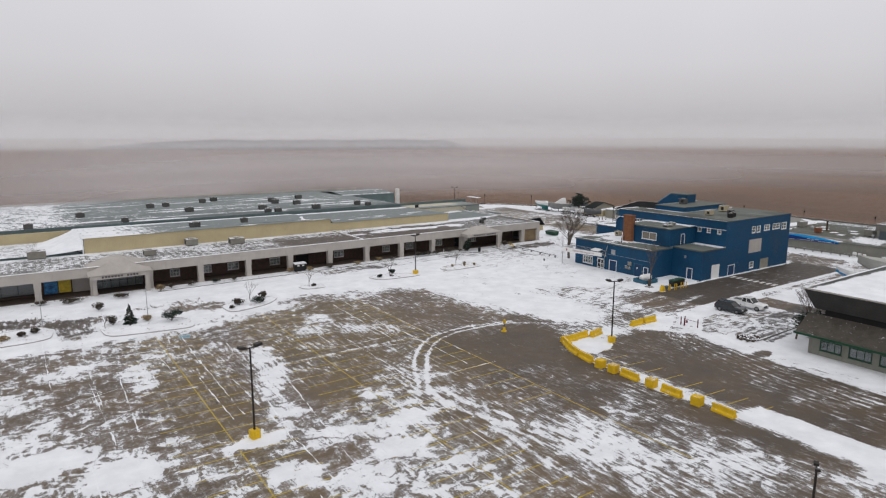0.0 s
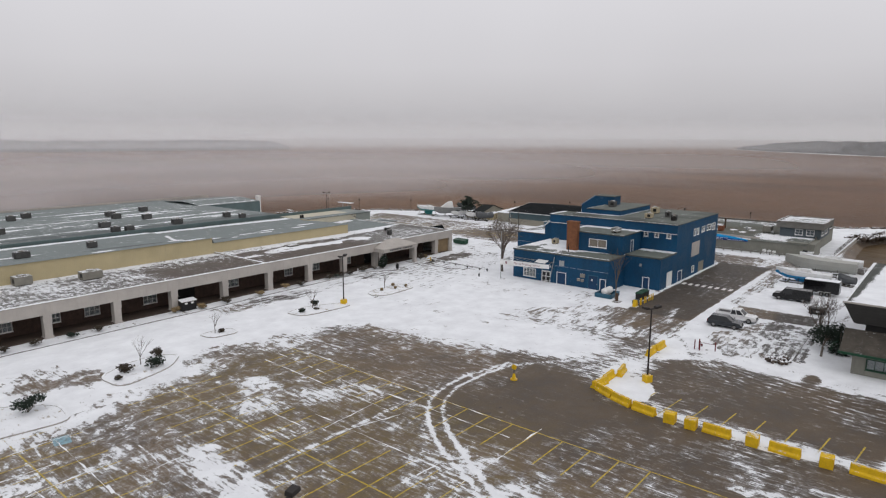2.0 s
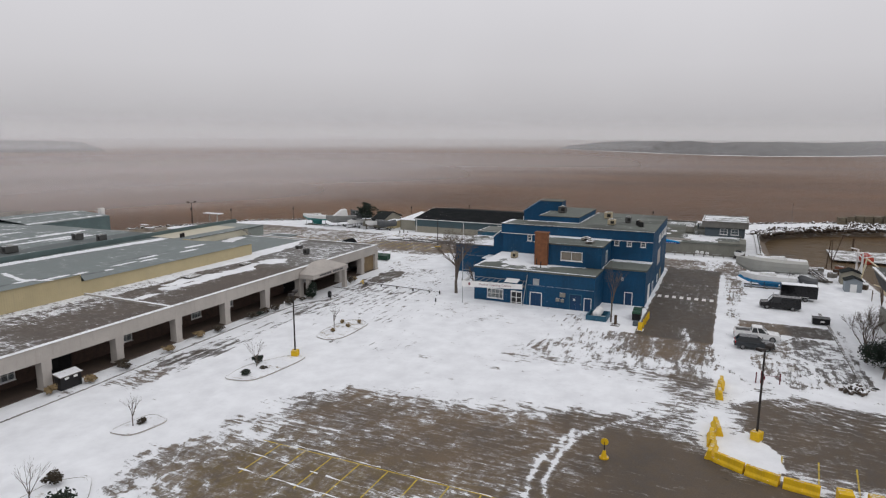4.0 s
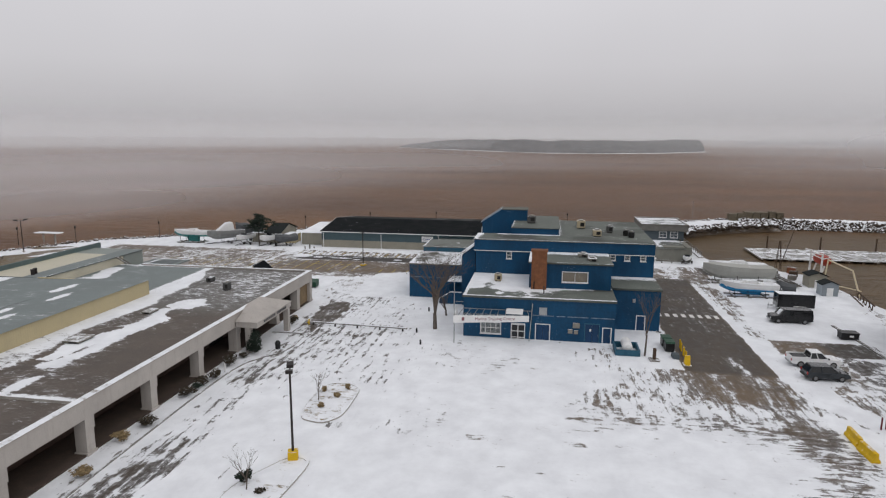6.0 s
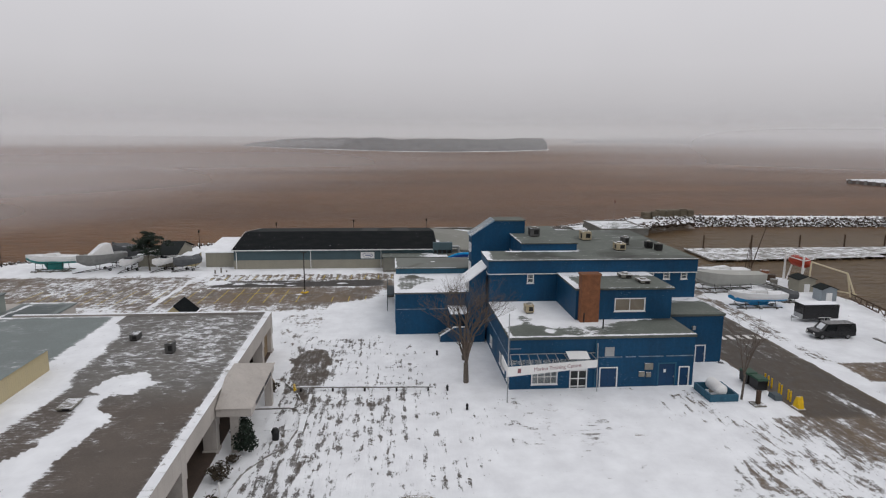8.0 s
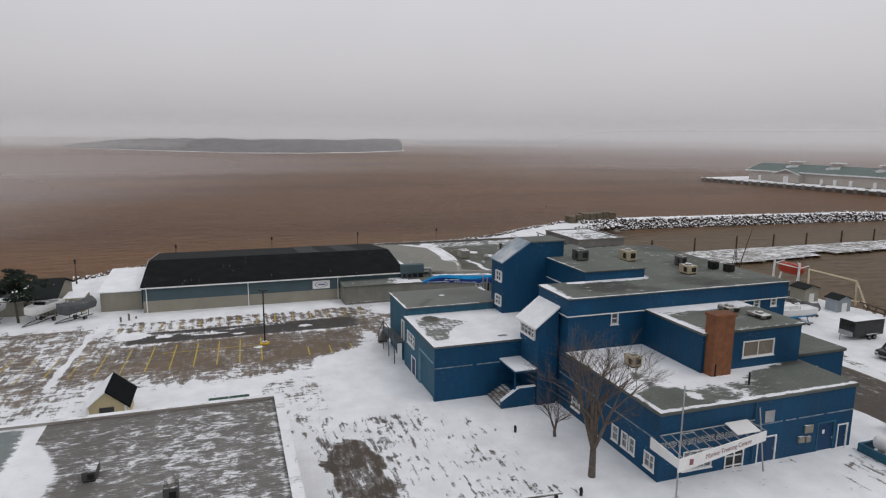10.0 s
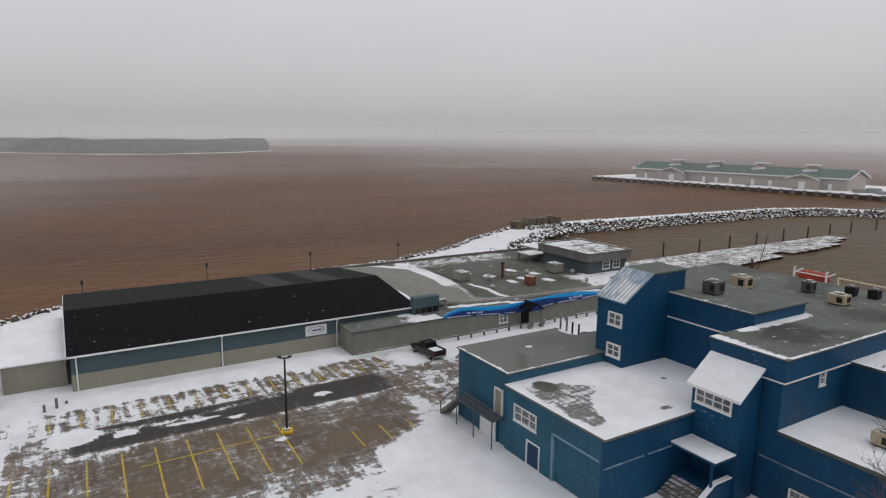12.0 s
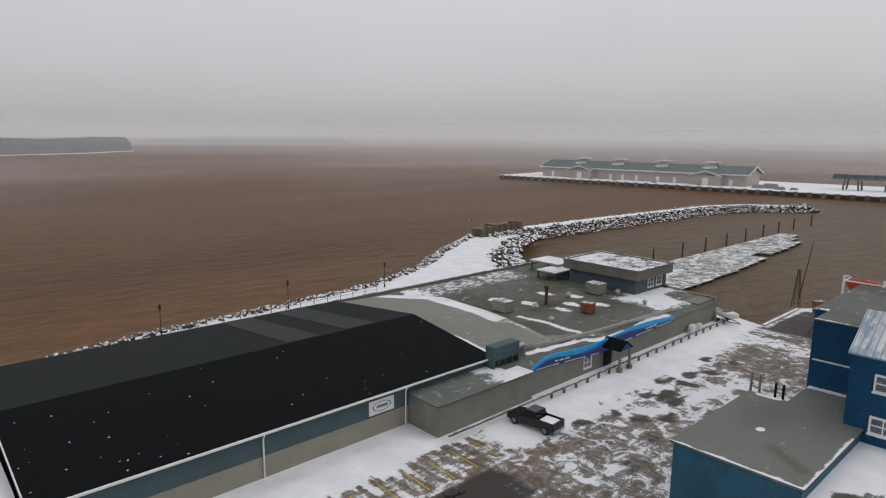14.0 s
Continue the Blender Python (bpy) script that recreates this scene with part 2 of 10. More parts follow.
M_ENDR = surf("smooth_grey_green_felt", (0.148, 0.158, 0.142), 0.7, var=0.09, size=5, bsize=0.3, cover=True, grain=1.4, second=(0.085, 0.082, 0.066), edge=0.12)
M_SHING = surf("black_shingles", (0.0060, 0.0076, 0.0086), 0.78, spec=0.06, var=0.35, size=2.5, bump=0.5, bsize=0.2, lap=("X", 0.28), lapdepth=0.35)
M_SHING2 = surf("weathered_grey_shingles", (0.0195, 0.0235, 0.0235), 0.9, spec=0.12, var=0.25, size=3, bump=0.5, bsize=0.2, lap=("X", 0.28), lapdepth=0.35)
M_BLUE = surf("blue_painted_boards", (0.0032, 0.053, 0.122), 0.6, var=0.22, size=3.5, bsize=0.3, lap=("Z", 0.22), lapdepth=0.6, dirt=(0.014, 0.076, 0.152), flecks=(0.20, 0.30, 0.38), world=True)
M_BLUE2 = surf("weathered_teal_blue_boards", (0.026, 0.100, 0.156), 0.6, var=0.2, size=2.0, bsize=0.3, lap=("X", 0.26), lapdepth=0.35, dirt=(0.010, 0.055, 0.095), flecks=(0.22, 0.30, 0.36))
M_BATT = surf("snow_caught_batten", (0.17, 0.23, 0.29), 0.7, var=0.5, size=0.7)
M_TRIMB = surf("pale_blue_painted_frame", (0.17, 0.29, 0.38), 0.6, var=0.2, size=0.8)
M_BLUED = surf("blue_painted_door", (0.009, 0.042, 0.105), 0.5, var=0.12)
M_WHITE = surf("white_painted_wood", (0.74, 0.74, 0.73), 0.5, var=0.07)
M_CONC = surf("off_white_concrete", (0.42, 0.39, 0.36), 0.8, var=0.10, size=2.5, dirt=(0.30, 0.27, 0.24))
M_BRICK = surf("dark_brown_brick", (0.072, 0.047, 0.038), 0.85, var=0.3, size=0.6, bump=0.5, bsize=0.1, lap=("Z", 0.075), lapdepth=0.3)
M_CHIM = surf("orange_brown_brick", (0.20, 0.085, 0.042), 0.85, var=0.25, size=0.5, bump=0.5, bsize=0.1, lap=("Z", 0.075), lapdepth=0.3)
M_CREAM = surf("cream_metal_cladding", (0.46, 0.39, 0.235), 0.55, var=0.08, size=3, lap=("X", 0.3), lapdepth=0.2, dirt=(0.42, 0.36, 0.24))
M_CREAMP = surf("faded_cream_metal_siding", (0.50, 0.47, 0.37), 0.6, var=0.08, size=3, lap=("X", 0.3), lapdepth=0.2)
M_TAN = surf("tan_boards", (0.21, 0.15, 0.085), 0.75, var=0.2, lap=("X", 0.2), lapdepth=0.3)
M_TAUPE = surf("grey_beige_siding", (0.275, 0.26, 0.21), 0.7, var=0.10, size=3, lap=("Z", 0.2), lapdepth=0.2, dirt=(0.2, 0.2, 0.17))
M_PARAT = surf("weathered_teal_parapet_sheet", (0.098, 0.135, 0.135), 0.7, var=0.16, size=3, snow=0.2, grain=2.0)
M_PALEG = surf("pale_grey_green_sheet", (0.24, 0.265, 0.245), 0.7, var=0.10, size=3)
M_TEAL = surf("slate_teal_siding", (0.064, 0.102, 0.116), 0.65, var=0.14, size=3, lap=("Z", 0.2), lapdepth=0.2)
M_GREYW = surf("grey_stucco_wall", (0.205, 0.203, 0.175), 0.85, var=0.14, size=2, dirt=(0.13, 0.13, 0.11))
M_SLATE = surf("slate_grey_siding", (0.075, 0.095, 0.108), 0.7, var=0.12, size=2, lap=("Z", 0.18), lapdepth=0.2)
M_DARK = surf("dark_stained_boards", (0.018, 0.018, 0.018), 0.85, spec=0.15, var=0.3, size=1.5, lap=("Z", 0.3), lapdepth=0.4)
M_BLACK = surf("black_paint", (0.012, 0.012, 0.013), 0.4, var=0.2, world=False)
M_STEEL = surf("galvanised_steel", (0.36, 0.37, 0.37), 0.45, metal=0.6, var=0.15, world=False)
M_POLE = surf("dark_bronze_pole", (0.035, 0.03, 0.028), 0.5, metal=0.3, var=0.2, world=False)
M_UNIT = surf("grey_beige_unit_casing", (0.23, 0.22, 0.19), 0.6, metal=0.2, var=0.2, snow=0.55, grain=0.8)
M_UNITB = surf("beige_unit_casing", (0.40, 0.34, 0.23), 0.6, var=0.15, snow=0.4, grain=0.8)
M_RUST = surf("rusty_red_casing", (0.20, 0.075, 0.04), 0.8, var=0.4, size=0.5, snow=0.5, grain=0.8)
M_GRILL = surf("dark_grille", (0.02, 0.02, 0.02), 0.6, var=0.3, lap=("Z", 0.1), lapdepth=0.8)
M_YELLOW = surf("yellow_painted_concrete", (0.66, 0.42, 0.012), 0.65, var=0.14, size=0.7, dirt=(0.42, 0.27, 0.03), snow=0.35, grain=0.6)
M_ROCK = surf("armour_stone_with_snow", (0.07, 0.054, 0.043), 0.9, var=0.3, size=1.0, bump=1.0, bsize=0.3, snow=0.90, grain=0.9, islands=True)
M_WOODG = surf("weathered_grey_wood", (0.16, 0.148, 0.13), 0.85, var=0.25, size=0.8, snow=0.52, grain=1.5, islands=True)
M_PILE = surf("wet_brown_timber", (0.07, 0.045, 0.03), 0.8, var=0.3, world=False)
M_DOCK = surf("grey_dock_boards", (0.22, 0.212, 0.19), 0.85, var=0.2, size=1.2, snow=0.50, grain=2.4)
M_TRAP = surf("weathered_trap_laths", (0.18, 0.152, 0.108), 0.9, var=0.3, size=0.6, snow=0.28, grain=0.8, islands=True)
M_BARK = surf("grey_brown_bark", (0.125, 0.105, 0.088), 0.95, var=0.3, size=0.4, bump=1.0, bsize=0.05)
M_TWIG = surf("brown_twigs", (0.115, 0.092, 0.076), 0.95, var=0.3, size=0.4)
M_NEEDLE = surf("dark_green_needles", (0.015, 0.025, 0.017), 0.85, var=0.4, size=0.3, snow=0.25, grain=0.5, islands=True)
M_HEDGE = surf("brown_green_shrub_leaves", (0.050, 0.040, 0.028), 0.9, var=0.4, size=0.3, snow=0.3, grain=0.5, islands=True)
M_STRAW = surf("straw_coloured_grass", (0.25, 0.185, 0.10), 0.95, var=0.3, size=0.2, islands=True)
M_RUBBER = surf("black_rubber", (0.015, 0.015, 0.015), 0.85, var=0.3, world=False)
M_CARBLK = surf("black_car_paint", (0.006, 0.006, 0.007), 0.25, var=0.1, coat=0.25, world=False)
M_CARGRY = surf("charcoal_car_paint", (0.03, 0.035, 0.04), 0.25, metal=0.2, var=0.1, coat=0.3, snow=0.04, grain=0.9, world=False)
M_CARWHT = surf("white_car_paint", (0.72, 0.72, 0.72), 0.3, var=0.05, coat=0.5, world=False)
M_RIM = surf("silver_wheel_metal", (0.22, 0.22, 0.22), 0.4, metal=0.8, var=0.1, world=False)
M_LAMPR = surf("red_lamp_lens", (0.35, 0.01, 0.01), 0.25, var=0.1, world=False)
M_LAMPW = surf("clear_lamp_lens", (0.6, 0.6, 0.58), 0.2, var=0.05, world=False)
M_HULLW = surf("white_boat_gelcoat", (0.70, 0.70, 0.69), 0.35, var=0.08, coat=0.3, snow=0.6, grain=0.8, world=False)
M_HULLB = surf("bright_blue_hull_paint", (0.02, 0.22, 0.45), 0.4, var=0.12, world=False)
M_HULLG = surf("sea_green_hull_paint", (0.03, 0.20, 0.19), 0.5, var=0.2, world=False)
M_TARP = surf("grey_tarpaulin", (0.21, 0.215, 0.21), 0.75, var=0.15, size=1.0, bump=1.0, bsize=0.6, snow=0.26, grain=1.2, world=False)
M_TARPD = surf("dark_grey_tarpaulin", (0.09, 0.095, 0.10), 0.75, var=0.2, size=1.0, bump=1.0, bsize=0.6, snow=0.2, grain=1.2, world=False)
M_ORANGE = surf("orange_red_lifeboat_paint", (0.33, 0.04, 0.018), 0.5, var=0.12, snow=0.35, grain=0.6, world=False)
M_DAVIT = surf("cream_painted_steel", (0.60, 0.52, 0.36), 0.5, var=0.12, world=False)
M_RED = surf("red_paint", (0.13, 0.016, 0.02), 0.6, var=0.2, world=False)
M_DGREEN = surf("dark_green_paint", (0.012, 0.055, 0.03), 0.5, var=0.2, world=False)
M_GREENR = surf("dark_green_metal_roof", (0.070, 0.118, 0.105), 0.6, var=0.2, size=4, snow=0.12, grain=3.0)
M_PALE = surf("pale_grey_beige_cladding", (0.40, 0.36, 0.32), 0.75, var=0.08, size=4)
# brown darkened to carry the colonnade's shade on walk and soffit
M_SOFFIT = surf("shaded_brown_paving", (0.07, 0.052, 0.042), 0.85, var=0.25, size=1.0)


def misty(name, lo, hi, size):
    """Distant land seen through mist: the haze is put into a plain glowing colour."""
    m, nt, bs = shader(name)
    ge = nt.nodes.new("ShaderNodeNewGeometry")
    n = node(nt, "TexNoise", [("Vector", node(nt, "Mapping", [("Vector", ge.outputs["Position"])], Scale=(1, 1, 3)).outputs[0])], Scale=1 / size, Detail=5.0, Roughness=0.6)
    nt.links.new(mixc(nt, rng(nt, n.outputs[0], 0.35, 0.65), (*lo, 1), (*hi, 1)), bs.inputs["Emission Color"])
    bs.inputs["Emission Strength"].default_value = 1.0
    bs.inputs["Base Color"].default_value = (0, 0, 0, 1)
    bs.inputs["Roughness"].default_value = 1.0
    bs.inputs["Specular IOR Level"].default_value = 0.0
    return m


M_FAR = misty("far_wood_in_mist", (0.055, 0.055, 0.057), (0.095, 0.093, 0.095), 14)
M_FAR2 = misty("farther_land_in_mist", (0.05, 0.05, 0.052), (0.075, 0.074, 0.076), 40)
M_FARSNOW = misty("far_snowy_shore_in_mist", (0.40, 0.39, 0.395), (0.60, 0.585, 0.59), 9)
M_BANB = surf("dark_blue_sign_vinyl", (0.008, 0.036, 0.17), 0.4, var=0.12, size=1.5)
M_BANC = surf("bright_cyan_sign_vinyl", (0.012, 0.33, 0.70), 0.4, var=0.1, size=1.5)
M_BANM = surf("mid_blue_sign_vinyl", (0.010, 0.10, 0.36), 0.4, var=0.12, size=1.5)
M_INK = surf("dark_red_lettering", (0.24, 0.10, 0.11), 0.5, var=0.05)
M_INKD = surf("dark_grey_lettering", (0.06, 0.06, 0.065), 0.5, var=0.05)
M_INKW = surf("white_lettering", (0.70, 0.72, 0.75), 0.5, var=0.05)
M_POSTB = surf("blue_printed_poster", (0.05, 0.20, 0.42), 0.4, var=0.6, size=0.6)
M_POSTY = surf("yellow_printed_poster", (0.62, 0.46, 0.05), 0.4, var=0.3, size=0.8)

M_GLASS, nt_, bs_ = shader("window_glass")
bs_.inputs["Base Color"].default_value = (0.72, 0.78, 0.80, 1)
bs_.inputs["Roughness"].default_value = 0.04
bs_.inputs["Transmission Weight"].default_value = 0.85
bs_.inputs["IOR"].default_value = 1.45
M_CARGL, nt_, bs_ = shader("tinted_car_glass")
bs_.inputs["Base Color"].default_value = (0.012, 0.014, 0.016, 1)
bs_.inputs["Roughness"].default_value = 0.08

# silty brown harbour water with wind ripples
M_WATER, nt_, bs_ = shader("silty_brown_water")
ge_ = nt_.nodes.new("ShaderNodeNewGeometry")
sw = node(nt_, "TexNoise", [("Vector", node(nt_, "Mapping", [("Vector", ge_.outputs["Position"])], Scale=(1.0, 0.35, 1.0), Rotation=(0, 0, 0.5)).outputs[0])], Scale=0.38, Detail=6.0, Roughness=0.6)
rp = node(nt_, "TexNoise", [("Vector", node(nt_, "Mapping", [("Vector", ge_.outputs["Position"])], Scale=(1.0, 0.4, 1.0), Rotation=(0, 0, 0.5)).outputs[0])], Scale=2.6, Detail=4.0, Roughness=0.6)
bd = node(nt_, "TexNoise", [("Vector", node(nt_, "Mapping", [("Vector", ge_.outputs["Position"])], Scale=(1.0, 0.25, 1.0), Rotation=(0, 0, 0.4)).outputs[0])], Scale=0.012, Detail=6.0, Roughness=0.65)
nt_.links.new(mixc(nt_, rng(nt_, bd.outputs[0], 0.35, 0.65), (0.088, 0.041, 0.0155, 1), (0.148, 0.073, 0.028, 1)), bs_.inputs["Base Color"])
still_ = node(nt_, "Attribute")
still_.attribute_name = "still"
nt_.links.new(mixc(nt_, still_.outputs["Fac"], bs_.inputs["Base Color"].links[0].from_socket, (0.112, 0.078, 0.044, 1)), bs_.inputs["Base Color"])
# light and dark sides of the ripples are scaled into the base colour too
rip = rng(nt_, rp.outputs[0], 0.32, 0.68, 0.72, 1.28)
nt_.links.new(node(nt_, "VectorMath", [(0, bs_.inputs["Base Color"].links[0].from_socket), ("Scale", maths(nt_, "MULTIPLY", rip, rng(nt_, sw.outputs[0], 0.3, 0.7, 0.80, 1.2)))], op="SCALE").outputs[0], bs_.inputs["Base Color"])
hh = maths(nt_, "ADD", maths(nt_, "MULTIPLY", sw.outputs[0], 1.0), maths(nt_, "MULTIPLY", rp.outputs[0], 0.2))
nt_.links.new(node(nt_, "Bump", [("Height", hh)], Strength=0.9, Distance=1.0).outputs[0], bs_.inputs["Normal"])
bs_.inputs["Roughness"].default_value = 0.34
bs_.inputs["Specular IOR Level"].default_value = 0.06
bs_.inputs["IOR"].default_value = 1.33


# thin drifting mist far over the water, lit by the sky
M_MIST = bpy.data.materials.new("drifting_mist")
M_MIST.use_nodes = True
nt_ = M_MIST.node_tree
nt_.nodes.clear()
mo = nt_.nodes.new("ShaderNodeOutputMaterial")
md = node(nt_, "BsdfDiffuse", Color=(0.54, 0.54, 0.562, 1))
mt = node(nt_, "BsdfTranslucent", Color=(0.54, 0.54, 0.562, 1))
ms_ = nt_.nodes.new("ShaderNodeAddShader")
mk = nt_.nodes.new("ShaderNodeMixShader")
ma = node(nt_, "Attribute")
ma.attribute_name = "veil"
mtr = nt_.nodes.new("ShaderNodeBsdfTransparent")
for a, b in ((md.outputs[0], ms_.inputs[0]), (mt.outputs[0], ms_.inputs[1]), (ma.outputs["Fac"], mk.inputs[0]), (mtr.outputs[0], mk.inputs[1]), (ms_.outputs[0], mk.inputs[2]), (mk.outputs[0], mo.inputs[0])):
    nt_.links.new(a, b)

# far mist: haze painted as glowing sheets that fade into the horizon sky's colour
M_MISTFAR = bpy.data.materials.new("glowing_far_mist")
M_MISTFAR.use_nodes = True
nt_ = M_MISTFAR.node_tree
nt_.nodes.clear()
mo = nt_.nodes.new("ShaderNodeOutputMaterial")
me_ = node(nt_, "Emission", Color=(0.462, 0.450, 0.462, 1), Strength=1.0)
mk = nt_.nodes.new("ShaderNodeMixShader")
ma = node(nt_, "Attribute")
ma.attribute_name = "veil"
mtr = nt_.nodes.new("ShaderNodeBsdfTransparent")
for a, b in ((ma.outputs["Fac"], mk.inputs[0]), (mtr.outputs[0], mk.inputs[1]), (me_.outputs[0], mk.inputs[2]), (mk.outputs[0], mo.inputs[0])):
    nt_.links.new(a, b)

# ---- building tools ----
def thing(name, label, category, at=(0, 0, 0), group="", kind=""):
    ob = new(name)
    ob.location = at
    ob.empty_display_size = 0.5
    return tagged(ob, label, category, group, kind)


def mesh_of(name, bm, material):
    me = bpy.data.meshes.new(name)
    bm.normal_update()
    bm.to_mesh(me)
    bm.free()
    me.materials.append(material)
    return me


def origin(ob):
    v = Vector((0, 0, 0))
    while ob:
        v += ob.location
        ob = ob.parent
    return v


def part(name, bm, material, parent=None, label="", local=False, smooth=False):
    """Links a bmesh as one mesh object under parent; its coordinates are the world's, or the parent's own (local)."""
    me = mesh_of(name, bm, material)
    if smooth:
        me.shade_smooth()
    if parent and not local:
        me.transform(Matrix.Translation(-origin(parent)))
    ob = new(name, me)
    ob.parent = parent
    return tagged(ob, label)


def boxes(*rows, bevel=0.0):
    """One bmesh of boxes x0 x1 y0 y1 z0 z1."""
    bm = bmesh.new()
    for x0, x1, y0, y1, z0, z1 in rows:
        v = [bm.verts.new(p) for p in ((x0, y0, z0), (x1, y0, z0), (x1, y1, z0), (x0, y1, z0), (x0, y0, z1), (x1, y0, z1), (x1, y1, z1), (x0, y1, z1))]
        for f in ((3, 2, 1, 0), (4, 5, 6, 7), (0, 1, 5, 4), (1, 2, 6, 5), (2, 3, 7, 6), (3, 0, 4, 7)):
            bm.faces.new([v[i] for i in f])
    if bevel:
        bmesh.ops.bevel(bm, geom=bm.edges[:], offset=bevel, segments=2, affect="EDGES", profile=0.5)
    return bm


def prism(pts, axis, a, b, bevel=0.0, bm=None):
    """A polygon drawn out along an axis from a to b; pts are the two other coordinates in the order of x, y, z."""
    bm = bm or bmesh.new()
    def at(p, w):
        q = list(p)
        q.insert("xyz".index(axis), w)
        return q
    lo, hi = [bm.verts.new(at(p, a)) for p in pts], [bm.verts.new(at(p, b)) for p in pts]
    n = len(pts)
    faces = [bm.faces.new(lo), bm.faces.new(hi)] + [bm.faces.new((lo[i], lo[(i + 1) % n], hi[(i + 1) % n], hi[i])) for i in range(n)]
    bmesh.ops.recalc_face_normals(bm, faces=faces)
    if bevel:
        bmesh.ops.bevel(bm, geom=bm.edges[:], offset=bevel, segments=2, affect="EDGES", profile=0.5)
    return bm


def rod(bm, a, b, r0, r1=None, sides=8, caps=True):
    a, b = Vector(a), Vector(b)
    r1 = r0 if r1 is None else r1
    d = (b - a).normalized()
    u = d.orthogonal().normalized()
    w = d.cross(u)
    lo, hi = [], []
    for i in range(sides):
        t = 2 * math.pi * i / sides
        k = u * math.cos(t) + w * math.sin(t)
        lo.append(bm.verts.new(a + k * r0))
        hi.append(bm.verts.new(b + k * r1))
    for i in range(sides):
        bm.faces.new((lo[i], lo[(i + 1) % sides], hi[(i + 1) % sides], hi[i]))
    if caps:
        bm.faces.new(hi)
        bm.faces.new(lo[::-1])
    return bm


def rods(*rows, sides=8):
    bm = bmesh.new()
    for r in rows:
        rod(bm, *r, sides=sides)
    return bm


def loft(sections, close=True):
    """A skin over rings of equally many points."""
    bm = bmesh.new()
    rings = [[bm.verts.new(p) for p in s] for s in sections]
    n = len(rings[0])
    for r0, r1 in zip(rings, rings[1:]):
        for i in range(n if close else n - 1):
            bm.faces.new((r0[i], r0[(i + 1) % n], r1[(i + 1) % n], r1[i]))
    if close:
        bm.faces.new(rings[0][::-1])
        bm.faces.new(rings[-1])
    bmesh.ops.recalc_face_normals(bm, faces=bm.faces[:])
    return bm


def wall(face, at, u0, u1, z0, z1, holes=(), thick=0.25):
    """A wall with openings (u0, u1, z0, z1) through it. face: the way that it looks; u runs along the wall."""
    us = sorted({u0, u1, *[v for h in holes for v in h[:2]]})
    zs = sorted({z0, z1, *[v for h in holes for v in h[2:4]]})
    s = -1 if face[0] == "-" else 1
    a, b = sorted((at, at - s * thick))
    bm = bmesh.new()
    spot = {}

    def corner(d, u, z):
        if (d, u, z) not in spot:
            spot[d, u, z] = bm.verts.new((d, u, z) if face[1] == "x" else (u, d, z))
        return spot[d, u, z]
    solid = {(i, j) for i in range(len(us) - 1) for j in range(len(zs) - 1)
             if not any(h[0] < (us[i] + us[i + 1]) / 2 < h[1] and h[2] < (zs[j] + zs[j + 1]) / 2 < h[3] for h in holes)}
    for i, j in solid:
        u, v, z, w = us[i], us[i + 1], zs[j], zs[j + 1]
        quads = [[(a, u, z), (a, v, z), (a, v, w), (a, u, w)], [(b, u, z), (b, u, w), (b, v, w), (b, v, z)]]
        for k, q in (((i - 1, j), [(u, z), (u, w)]), ((i + 1, j), [(v, z), (v, w)]), ((i, j - 1), [(u, z), (v, z)]), ((i, j + 1), [(u, w), (v, w)])):
            if k not in solid:
                (p0, p1), (q0, q1) = q
                quads.append([(a, p0, p1), (b, p0, p1), (b, q0, q1), (a, q0, q1)])
        for q in quads:
            bm.faces.new([corner(*c) for c in q])
    bmesh.ops.recalc_face_normals(bm, faces=bm.faces[:])
    return bm


def turned(face, at, u0, u1, z0, z1, d0, d1):
    """A box on a wall: d0 to d1 out from its face."""
    s = -1 if face[0] == "-" else 1
    a, b = sorted((at + s * d0, at + s * d1))
    return (a, b, u0, u1, z0, z1) if face[1] == "x" else (u0, u1, a, b, z0, z1)


def window(parent, face, at, u0, u1, z0, z1, cols=2, rows=2, fw=0.11, frame_mat=None, name="window", glass=None):
    """A framed window in an opening: frame with casing, bars, panes."""
    fm = frame_mat or M_WHITE
    holder = part(name, boxes(turned(face, at, u0, u1, z0, z0 + fw, -0.14, 0.05), turned(face, at, u0, u1, z1 - fw, z1, -0.14, 0.05),
                              turned(face, at, u0, u0 + fw, z0 + fw, z1 - fw, -0.14, 0.05), turned(face, at, u1 - fw, u1, z0 + fw, z1 - fw, -0.14, 0.05)), fm, parent)
    bars = [turned(face, at, u0 + (u1 - u0) * i / cols - 0.03, u0 + (u1 - u0) * i / cols + 0.03, z0 + fw, z1 - fw, -0.10, 0.0) for i in range(1, cols)]
    bars += [turned(face, at, u0 + fw, u1 - fw, z0 + (z1 - z0) * j / rows - 0.03, z0 + (z1 - z0) * j / rows + 0.03, -0.098, -0.002) for j in range(1, rows)]
    for b in bars:
        part("glazing_bar", boxes(b), fm, holder)
    part("pane", boxes(turned(face, at, u0 + fw, u1 - fw, z0 + fw, z1 - fw, -0.09, -0.07)), glass or M_GLASS, holder)
    part("sill", boxes(turned(face, at, u0 - 0.06, u1 + 0.06, z0 - 0.08, z0, -0.05, 0.09)), fm, holder)
    return holder


